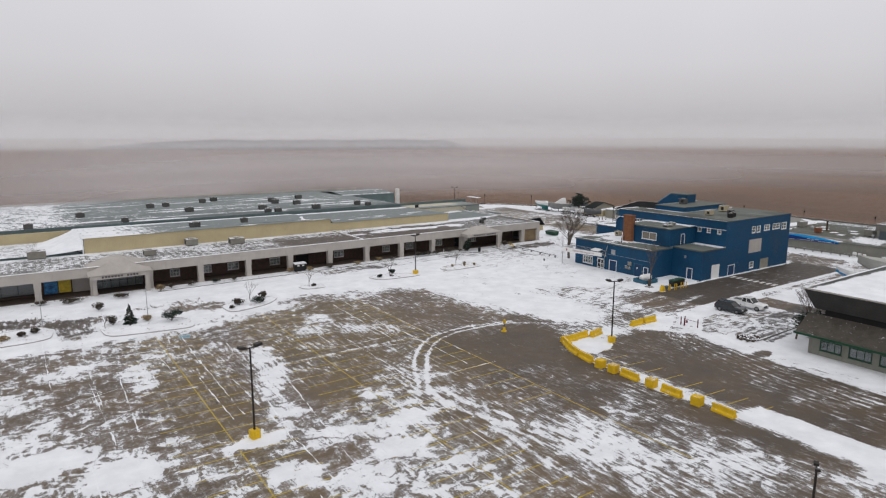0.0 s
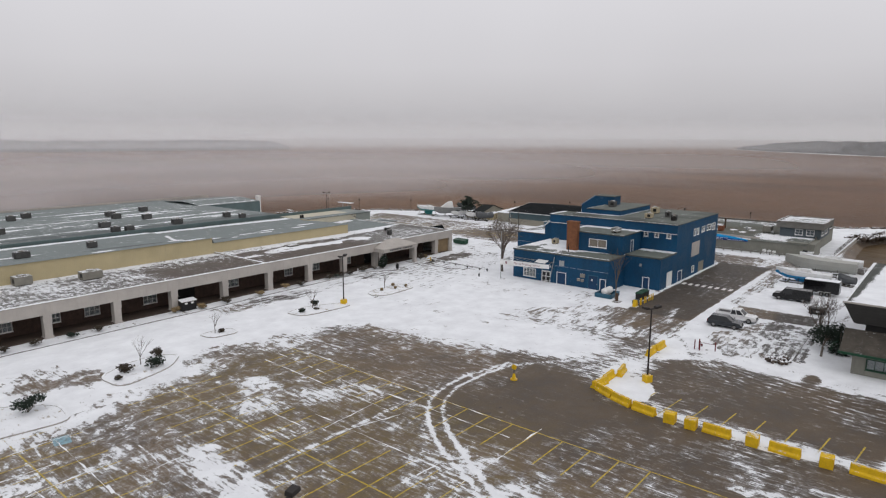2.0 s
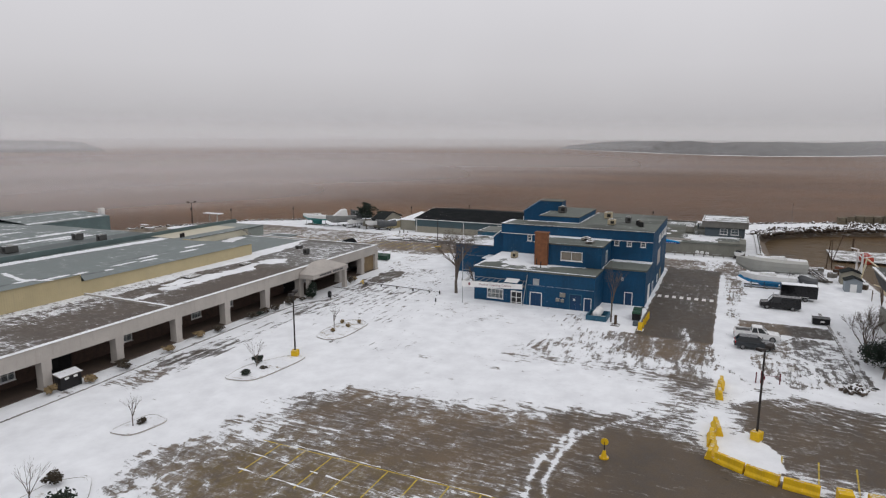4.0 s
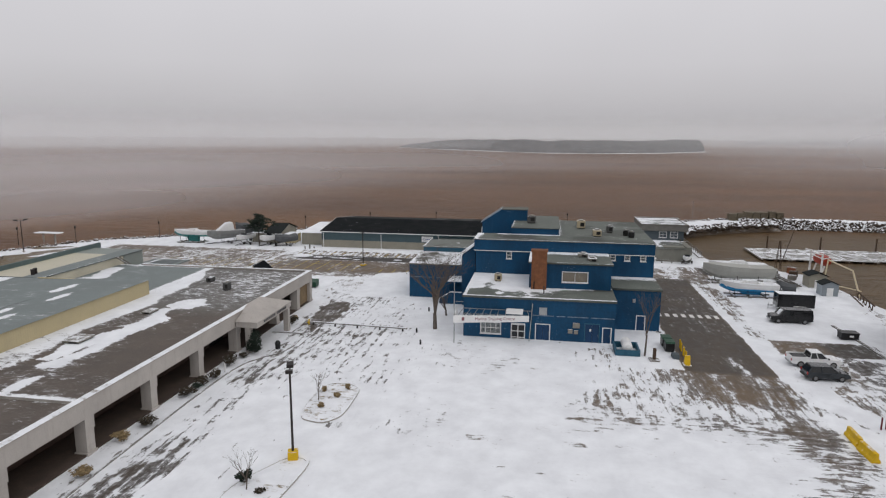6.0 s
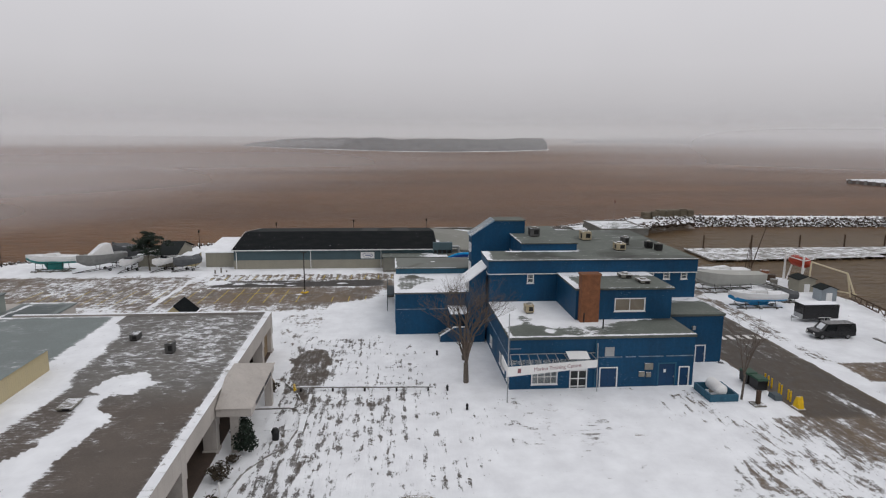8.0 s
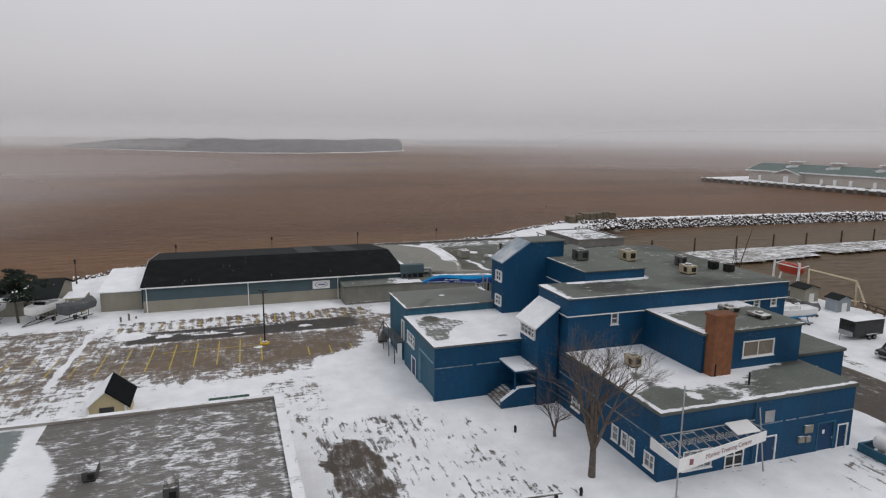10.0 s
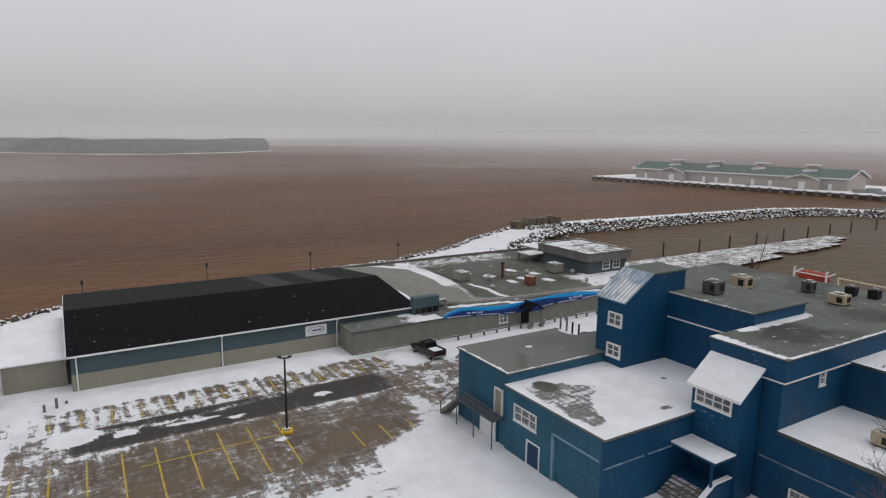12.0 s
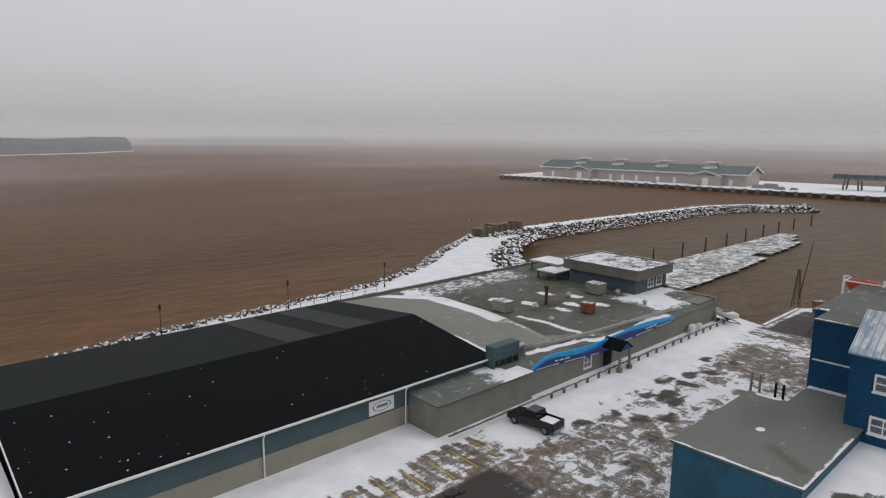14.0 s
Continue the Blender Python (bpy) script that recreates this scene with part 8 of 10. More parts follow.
# ---- corner beside the annex: tank, bollards, bins ----
tank = thing("tank_pen", "white gas tank inside a low blue walled pen", "tank", (98.8, 76.3, 0))
for r_ in ((97.1, 97.3, 74.8, 77.8), (100.4, 100.6, 74.8, 77.8), (97.3, 100.4, 74.8, 75.0), (97.3, 100.4, 77.6, 77.8)):
    part("pen_wall", boxes((*r_, 0, 0.75), bevel=0.02), M_BLUE2, tank)
bm = bmesh.new()
ring_ = [(-1.25, 0.05), (-1.2, 0.38), (-1.0, 0.62), (1.0, 0.62), (1.2, 0.38), (1.25, 0.05)]
for (a, r0), (b, r1) in zip(ring_, ring_[1:]):
    rod(bm, (98.85 + a * 1.1, 76.3, 0.95), (98.85 + b * 1.1, 76.3, 0.95), r0, r1, sides=16, caps=False)
part("vessel", bm, M_WHITE, tank, "white cylinder capped with snow", smooth=True)
part("cradle", boxes((98.0, 98.2, 76.0, 76.6, 0, 0.6), (99.5, 99.7, 76.0, 76.6, 0, 0.6)), M_KERB, tank)
for x, y in ((101.6, 69.3), (100.9, 69.35), (100.2, 69.4), (98.9, 69.4), (98.4, 69.45), (97.2, 69.5), (96.8, 69.5)):
    t = thing("bollard", "yellow steel bollard at the road's edge", "bollard", (x, y, 0), "yellow bollards")
    part("post", rods(((0, 0, 0), (0, 0, 1.1), 0.09)), M_YELLOW, t, local=True)
for x, y in ((102.0, 71.0), (100.2, 70.9)):
    t = thing("waste_bin", "dark green-black wheeled waste bin", "bin", (x, y, 0), "dark bins")
    part("body", prism([(-0.75, 0.1), (0.75, 0.1), (0.85, 1.15), (-0.85, 1.15)], "y", -0.55, 0.55, bevel=0.04), M_BLACK, t, local=True)
    part("lid", prism([(-0.9, 1.15), (0.9, 1.15), (0.7, 1.35), (-0.7, 1.35)], "y", -0.6, 0.6, bevel=0.03), M_DGREEN, t, local=True)
t = thing("snow_plough_blade", "yellow machine part with a round wheel standing by the bollards", "machine", (95.2, 69.7, 0))
part("body", prism([(-0.5, 0), (0.5, 0), (0.35, 0.6), (0.1, 1.2), (-0.1, 1.2), (-0.35, 0.6)], "y", -0.3, 0.3, bevel=0.03), M_YELLOW, t, local=True)
part("plate", boxes((-0.55, 0.55, -0.45, 0.45, 0, 0.1)), M_KERB, t, local=True)
t = thing("hydrant_post", "dark square post on a timber plinth", "post", (96.2, 73.3, 0))
part("post", boxes((-0.18, 0.18, -0.18, 0.18, 0.12, 1.5), bevel=0.03), M_PILE, t, local=True)
part("plinth", boxes((-0.6, 0.6, -0.6, 0.6, 0, 0.14), bevel=0.02), M_WOODG, t, local=True)
t = thing("grey_box", "grey-green utility cover in the snow", "utility box", (97.6, 70.6, 0))
part("body", prism([(-0.7, 0), (0.7, 0), (0.5, 0.55), (-0.5, 0.55)], "y", -0.4, 0.4, bevel=0.05), M_SLATE, t, local=True)

# ---- fallen sign frame in front of the blue building ----
board = thing("training_sign", "white sign board hanging skew on a broken awning frame", "sign", (99.2, 93.4, 0))
A, Bv = Vector((98.3, 98.3)), Vector((100.1, 88.6))
bm = bmesh.new()
n_ = Vector((-(Bv - A).y, (Bv - A).x)).normalized() * 0.05
vs = []
for p, z0, z1 in ((A, 2.75, 3.75), (Bv, 2.85, 3.65)):
    for s in (-1, 1):
        for z in (z0, z1):
            vs.append(bm.verts.new((p.x + n_.x * s, p.y + n_.y * s, z)))
for f in ((0, 1, 3, 2), (4, 6, 7, 5), (0, 4, 5, 1), (2, 3, 7, 6), (1, 5, 7, 3), (0, 2, 6, 4)):
    bm.faces.new([vs[i] for i in f])
bmesh.ops.recalc_face_normals(bm, faces=bm.faces[:])
part("board", bm, M_WHITE, board, "long white board")
part("return_board", prism([(98.35, 3.0), (101.55, 3.0), (101.55, 3.9), (98.35, 3.7)], "y", 98.2, 98.28), M_WHITE, board)
each("frame_bar", [((98.4 + 0.19 * k, 97.8 - k * 1.02, 3.65), (101.55, 97.4 - k * 0.95, 3.85), 0.045) for k in range(10)] + [((101.5, 97.4, 3.9), (101.5, 88.4, 3.9), 0.05), ((98.5, 97.6, 2.95), (100.2, 88.7, 2.95), 0.04)], M_STEEL, board, "bare awning bar")
part("loose_panel", prism([(99.9, 3.82), (101.3, 4.15), (101.3, 4.21), (99.9, 3.88)], "y", 89.4, 91.6), M_WHITE, board, "white panel left on the frame")
part("stay", rods(((100.1, 88.5, 0.2), (101.3, 88.2, 5.0), 0.06)), M_STEEL, board, "leaning grey steel stay")
part("mast", rods(((98.4, 98.2, 0), (98.4, 98.2, 9.2), 0.07, 0.05), ((98.4, 98.2, 5.6), (98.4, 97.0, 5.6), 0.03)), M_STEEL, board, "upright grey steel mast")


def lettering(parent, words, size, m, material, name="lettering", label=""):
    cu = bpy.data.curves.new("words", "FONT")
    cu.body, cu.size, cu.extrude, cu.align_x, cu.align_y = words, size, 0.004, "CENTER", "CENTER"
    tmp = new("words", cu)
    bpy.context.view_layer.update()
    me = bpy.data.meshes.new_from_object(tmp.evaluated_get(bpy.context.evaluated_depsgraph_get()))
    bpy.data.objects.remove(tmp)
    me.transform(Matrix.Translation(-origin(parent)) @ m)
    me.materials.clear()
    me.materials.append(material)
    ob = new(name, me)
    ob.parent = parent
    return tagged(ob, label)


ang = math.degrees(math.atan2((Bv - A).y, (Bv - A).x))
mid_ = A.lerp(Bv, 0.55) - Vector((math.cos(radians(ang + 90)), math.sin(radians(ang + 90)))) * 0.062
lettering(board, "Marine Training Centre", 0.55, pose(mid_.x, mid_.y, 3.26, 90, 0, ang), M_INK, label="dull red words on the board")
lg = A.lerp(Bv, 0.12) - Vector((math.cos(radians(ang + 90)), math.sin(radians(ang + 90)))) * 0.058
part("emblem", boxes((lg.x - 0.01, lg.x + 0.01, lg.y - 0.25, lg.y + 0.25, 3.05, 3.5)), M_INK, board, "small dark red emblem")

# ---- rooftop units ----
M_UNITD = surf("dark_grey_unit_casing", (0.085, 0.085, 0.083), 0.6, metal=0.2, var=0.25, snow=0.45, grain=0.8)


def roof_unit(at, sx, sy, sz, m=None, fan=True, grille=True, group="rooftop units", label="grey rooftop air unit with a dark grille"):
    t = thing("rooftop_unit", label, "air unit", at, group)
    part("casing", boxes((-sx / 2, sx / 2, -sy / 2, sy / 2, 0.12, sz), bevel=0.03), m or M_UNIT, t, local=True)
    if grille:
        part("grille", boxes((-sx / 2 - 0.02, -sx / 2 + 0.01, -sy * 0.38, sy * 0.1, sz * 0.3, sz * 0.8)), M_GRILL, t, local=True)
        part("grille", boxes((-sx * 0.4, -sx * 0.05, sy / 2 - 0.01, sy / 2 + 0.02, sz * 0.3, sz * 0.8)), M_GRILL, t, local=True)
    part("skid", boxes((-sx * 0.45, sx * 0.45, -sy * 0.42, sy * 0.42, 0, 0.12)), M_POLE, t, local=True)
    if fan:
        part("fan_hood", rods(((0, 0, sz), (0, 0, sz + 0.16), min(sx, sy) * 0.3), sides=12), M_UNIT, t, local=True)
    return t


for x, y, sx, sy, sz in ((30.3, 139.5, 2.4, 2.0, 1.4), (38.8, 136.0, 3.0, 2.0, 1.3), (20.9, 132.2, 2.2, 1.6, 1.1), (2.6, 140.5, 3.0, 2.4, 1.5), (78.0, 136.2, 2.6, 2.0, 0.3), (89.3, 135.3, 2.0, 1.2, 0.3), (106.2, 136.6, 1.4, 0.8, 0.7), (101.8, 131.6, 1.0, 0.8, 1.1)):
    roof_unit((x, y, 4.78), sx, sy, sz, M_UNITD if x > 100 else None, fan=sz > 1)
for x, y, s in ((33.2, 148.2, 2.6), (57.5, 170, 2.0), (2.2, 170, 2.2), (40.5, 186, 2.6), (14, 189, 2.4), (33.3, 203, 2.4), (37.8, 204, 2.2), (59.2, 179.5, 2.6), (68, 194, 2.4), (72.6, 172.5, 2.6), (60, 169.0, 2.0), (69.1, 200, 2.6), (72.4, 187, 2.4), (87.1, 175, 2.0), (87.8, 169.1, 1.8), (54.2, 213.5, 2.4), (49.8, 209.8, 2.2), (-6, 178, 2.2), (22, 170, 1.8), (80, 205, 2.4), (45, 150.5, 1.8)):
    z = float(mid_height(np.array(x), np.array(y))) if y < 167.5 else 6.68 - (y - 168) * 0.008
    roof_unit((x, y, z), s * 0.85, s * 0.6, 1.3 if y > 157 else 1.1, M_UNITD, label="dark grey rooftop air unit dusted with snow")
for x, y, sx, sy, sz, z, m in ((127.6, 89.3, 1.4, 1.4, 1.2, 12.12, M_UNITD), (130.4, 80.9, 1.7, 1.4, 1.3, 11.08, M_UNITB), (126.0, 76.5, 1.0, 1.0, 1.1, 11.08, M_UNITD), (121.9, 78.8, 1.5, 1.3, 1.0, 11.08, M_UNITB), (123.1, 74.2, 0.9, 0.9, 0.9, 11.08, M_BLACK), (121.3, 73.6, 0.9, 0.9, 0.9, 11.08, M_BLACK), (110.8, 93.5, 1.3, 1.0, 1.0, 5.74, M_UNITB), (112.6, 81.4, 1.6, 1.4, 0.5, 9.42, M_UNIT), (110.0, 80.2, 2.0, 1.2, 0.4, 9.42, M_UNIT)):
    roof_unit((x, y, z), sx, sy, sz, m, label="small weathered unit on the felt roof")
for x, y in ((106.4, 88.2), (104.0, 86.8)):
    t = thing("vent_pipe", "thin black vent pipe through the snowy roof", "vent", (x, y, 5.72), "vent pipes")
    part("pipe", rods(((0, 0, 0), (0, 0, 1.1), 0.08)), M_BLACK, t, local=True)
for x, y, s, h, m in ((175.5, 85.7, 2.2, 1.5, M_UNIT), (173.2, 68.2, 2.4, 1.6, M_UNIT), (167.8, 77.9, 1.5, 1.4, M_RUST)):
    roof_unit((x, y, 3.35), s, s * 0.8, h, m, fan=False, grille=False, group="restaurant roof units", label="rusty red vent unit among snow patches" if m is M_RUST else "weathered grey vent unit among snow patches")
for x, y, r, hh_ in ((173.2, 82.0, 0.5, 0.9), (168.6, 84.5, 0.42, 0.6), (165.2, 68.4, 0.4, 0.6), (174.2, 73.4, 0.4, 0.8), (180.5, 76.4, 0.3, 0.6), (170.6, 66.5, 0.45, 0.8)):
    t = thing("roof_vent", "small pale round vent cowl on the felt roof", "vent", (x, y, 3.35), "small roof vents")
    part("pipe", rods(((0, 0, 0), (0, 0, hh_ * 0.6), r * 0.6), sides=10), M_STEEL, t, local=True)
    part("cowl", rods(((0, 0, hh_ * 0.55), (0, 0, hh_), r, r * 0.5), sides=10), M_STEEL, t, local=True)
t = thing("flue", "tall rusty kitchen flue on the restaurant roof", "vent", (174.0, 78.7, 3.35))
part("pipe", rods(((0, 0, 0), (0, 0, 2.3), 0.22), ((0, 0, 2.3), (0, 0, 2.6), 0.34)), M_PILE, t, local=True)
t = thing("roof_plant", "teal-grey ventilation cabinet with louvred openings at the shed's corner", "air unit", (163.1, 99.4, 2.95))
part("casing", boxes((162.6, 163.8, 97.5, 101.3, 3.75, 5.2), bevel=0.04), M_TEAL, t)
for y in (97.6, 98.55, 99.5, 100.45, 101.2):
    part("leg", boxes((162.62, 163.7, y - 0.07, y + 0.07, 2.96, 3.75)), M_TEAL, t)
part("back_panel", boxes((163.5, 163.58, 97.6, 101.2, 2.96, 3.75)), M_GRILL, t)
for y in (97.75, 98.7, 99.65, 100.6):
    part("louvre", boxes((162.66, 162.7, y, y + 0.62, 3.1, 3.66)), M_GRILL, t)
part("duct", rods(((163.2, 97.5, 4.3), (163.2, 96.2, 4.3), 0.28), ((163.2, 96.2, 4.3), (163.2, 96.2, 3.0), 0.28), sides=10), M_STEEL, t, "bent grey duct")

for x, y, s in ((159.7, 65.6, 1.0), (159.9, 64.6, 0.9), (159.6, 63.5, 0.85)):
    t = thing("drum", "white plastic drum in the snow beside the restaurant wall", "drum", (x, y, 0), "white drums")
    part("barrel", rods(((0, 0, 0), (0, 0, 0.12 * s), 0.40 * s, 0.45 * s), ((0, 0, 0.12 * s), (0, 0, 0.95 * s), 0.45 * s), ((0, 0, 0.95 * s), (0, 0, 1.05 * s), 0.45 * s, 0.38 * s), sides=14), M_WHITE, t, local=True)
    part("lid", rods(((0, 0, 1.05 * s), (0, 0, 1.12 * s), 0.36 * s), sides=14), M_WHITE, t, local=True)

# ---- dumpster and gabled hut ----
t = thing("dumpster", "dark green steel dumpster with two lids", "dumpster", (124.4, 128.4, 0))
part("body", prism([(123.7, 0.15), (125.0, 0.15), (125.3, 1.2), (123.5, 1.0)], "y", 126.6, 130.3, bevel=0.04), M_DGREEN, t)
for y in (126.6, 128.5):
    part("lid", prism([(123.4, 1.02), (125.35, 1.24), (125.35, 1.3), (123.4, 1.08)], "y", y, y + 1.8), M_DGREEN, t)
hut = thing("gabled_hut", "small cream hut with a black gable roof, one slope snowy", "shed", (127, 138.9, 0))
part("wall", prism([(137.3, 0), (140.5, 0), (140.5, 1.85), (138.9, 3.25), (137.3, 1.85)], "x", 124.9, 129.2), M_CREAM, hut)
part("roof_slope", prism([(138.9, 3.27), (138.9, 3.42), (136.95, 1.72), (136.95, 1.57)], "x", 124.6, 129.5), M_SHING, hut, "bare black slope")
part("roof_slope", prism([(138.903, 3.27), (138.903, 3.42), (140.85, 1.72), (140.85, 1.57)], "x", 124.6, 129.5), M_SNOW, hut, "slope under snow")
part("window", boxes((124.84, 124.896, 138.3, 139.5, 1.2, 1.75)), M_CARGL, hut, "small dark window")
part("corner_board", boxes((124.82, 124.896, 137.28, 137.45, 0, 1.85), (124.82, 124.896, 140.35, 140.52, 0, 1.85)), M_WHITE, hut)
t = thing("pallet_stack", "grey posts and bins standing behind the end block", "posts", (139.2, 95.9, 0))
for k, (x, y) in enumerate(((140.2, 96.2), (139.7, 95.8), (138.4, 96.2), (138.0, 95.7))):
    part("post", rods(((x, y, 0), (x, y, 8.0 - 0.2 * k), 0.10)), M_STEEL if k < 2 else M_BLACK, t)

# ---- dark pavilion with flared upper wall ----
pav = thing("dark_pavilion", "dark pavilion with a flared upper wall over a shingled skirt roof", "building", (95, 20, 0))
ph = [(36.4 - 3.4 * k - 2.6, 36.4 - 3.4 * k, 0.75, 2.1) for k in range(13)]
part("lower_wall", wall("-x", 83.6, -12, 37.8, 0, 2.7, ph), M_GREYW, pav, "pale grey lower wall")
for a, b, c, d in ph:
    window(pav, "-x", 83.6, a, b, c, d, cols=3, rows=1, frame_mat=M_DGREEN)
part("lower_side", wall("+y", 37.8, 83.85, 113, 0, 2.7), M_GREYW, pav)
part("skirt_roof", prism([(82.2, 2.7), (82.2, 2.88), (85.4, 4.9), (85.4, 4.6)], "y", -12, 39.0), surf("weathered_brown_shingles", (0.075, 0.066, 0.055), 0.9, var=0.3, size=1.0, bump=0.6, lap=("X", 0.25), lapdepth=0.4, snow=0.14, grain=0.6), pav, "weathered brown shingled skirt roof")
part("gutter", boxes((82.0, 82.2, -12, 39.1, 2.62, 2.9), (82.2, 85.0, 38.95, 39.1, 2.62, 2.9), bevel=0.02), M_DGREEN, pav, "dark green eaves board")
part("inset_wall", boxes((85.4, 113, -12, 37.0, 2.7, 6.2)), M_DARK, pav)
part("flared_wall", prism([(-14, 8.1), (39.1, 8.1), (38.0, 5.6), (-14, 5.6)], "x", 85.3, 112.9), M_DARK, pav)
bm = loft([[(84.0, -14, 8.2), (113, -14, 8.2), (113, 39.3, 8.2), (84.0, 39.3, 8.2)], [(85.1, -14, 5.7), (113, -14, 5.7), (113, 38.2, 5.7), (85.1, 38.2, 5.7)]])
part("fascia", bm, surf("dark_brown_cladding", (0.045, 0.044, 0.042), 0.75, var=0.25, size=2, lap=("Z", 0.4), lapdepth=0.3), pav, "broad dark slanting fascia")
part("rim", boxes((83.9, 113.2, 39.0, 39.4, 8.2, 8.4), (83.9, 84.3, -14, 39.0, 8.2, 8.4)), M_KERB, pav)
sheet("roof", steps(84.3, 113, 0.5), steps(-14, 39.0, 0.5), lambda x, y: 8.28 + 0.15 * np.clip((x - 86) / 10, 0, 1), M_ROOFG, lambda x, y: toward(toward(np.full(np.shape(x), 1.0), zone(x, y, 88, 120, -20, 34.5, 2.5), 0.80), np.maximum(along(x, y, [(84, 39.4), (90, 38.9), (113, 38.4)], 0.7, 0.6), along(x, y, [(84.2, 39), (84.2, -14)], 0.15, 0.3)), 0.12), pav, tone=lambda x, y: np.full(np.shape(x), 0.8), label="flat roof under wind-scoured snow with a bare dark edge")
part("lamp_bracket", rods(((83.4, 39.4, 3.6), (81.9, 39.8, 3.6), 0.04), ((81.9, 39.8, 3.6), (81.9, 39.8, 2.9), 0.03)), M_DGREEN, pav)
pav.location.y += 0.7
kerb_line("kerb", "pale concrete kerb beside the car yard", [(82.9, 44.7), (95, 45.0), (106.2, 45.2), (115.4, 45.7)], 0.3, 0.16)
t = thing("stone_heap", "low heap of dark stones in the snow", "stones", (82.3, 45.5, 0))
bm = bmesh.new()
rs2 = random.Random(8)
for _ in range(26):
    stone(bm, (82.3 + rs2.gauss(0, 0.8), 45.5 + rs2.gauss(0, 0.5), 0.1 + rs2.random() * 0.25), rs2.uniform(0.2, 0.42), rs2)
part("stones", bm, M_ROCK, t)

# ---- vehicles ----
def wheel(parent, x, y, r=0.36, w=0.24):
    s = 1 if y > 0 else -1
    bm = bmesh.new()
    prof = [(0.62, -0.5), (0.94, -0.5), (1.0, -0.36), (1.0, 0.36), (0.94, 0.5), (0.62, 0.5)]
    n = 18
    rr = [[bm.verts.new((x + math.cos(2 * math.pi * i / n) * r * a, y + b * w, r + math.sin(2 * math.pi * i / n) * r * a)) for i in range(n)] for a, b in prof]
    for p, q in zip(rr, rr[1:]):
        for i in range(n):
            bm.faces.new((p[i], p[(i + 1) % n], q[(i + 1) % n], q[i]))
    bmesh.ops.recalc_face_normals(bm, faces=bm.faces[:])
    ob = part("wheel", bm, M_RUBBER, parent, "black tyre", local=True)
    part("rim", rods(((x, y - s * w * 0.3, r), (x, y + s * w * 0.42, r), r * 0.64), sides=14), M_RIM, ob, local=True)


def cabin(parent, rows, paint, width, belt, top, taper=0.16):
    """Glass band and painted roof. rows: (x at the belt, x at the roof) of the front and the rear."""
    (f0, f1), (r0, r1) = rows
    w0, w1 = width / 2, width / 2 - taper
    part("glass_band", loft([[(f0, -w0, belt), (f0, w0, belt), (r0, w0, belt), (r0, -w0, belt)], [(f1, -w1, top), (f1, w1, top), (r1, w1, top), (r1, -w1, top)]]), M_CARGL, parent, "dark tinted windows", local=True)
    part("roof", prism([(f1 + 0.06, -w1 - 0.02), (f1 + 0.06, w1 + 0.02), (r1 - 0.06, w1 + 0.02), (r1 - 0.06, -w1 - 0.02)], "z", top - 0.03, top + 0.06, bevel=0.025), paint, parent, local=True)
    ps = []
    for a, b in ((f0, f1), (r0, r1), ((f0 * 0.45 + r0 * 0.55), (f1 * 0.45 + r1 * 0.55))):
        for s in (-1, 1):
            ps.append(((a, s * (w0 - 0.01), belt), (b, s * (w1 + 0.0), top), 0.055))
    each("pillar", ps, paint, parent, local=True)


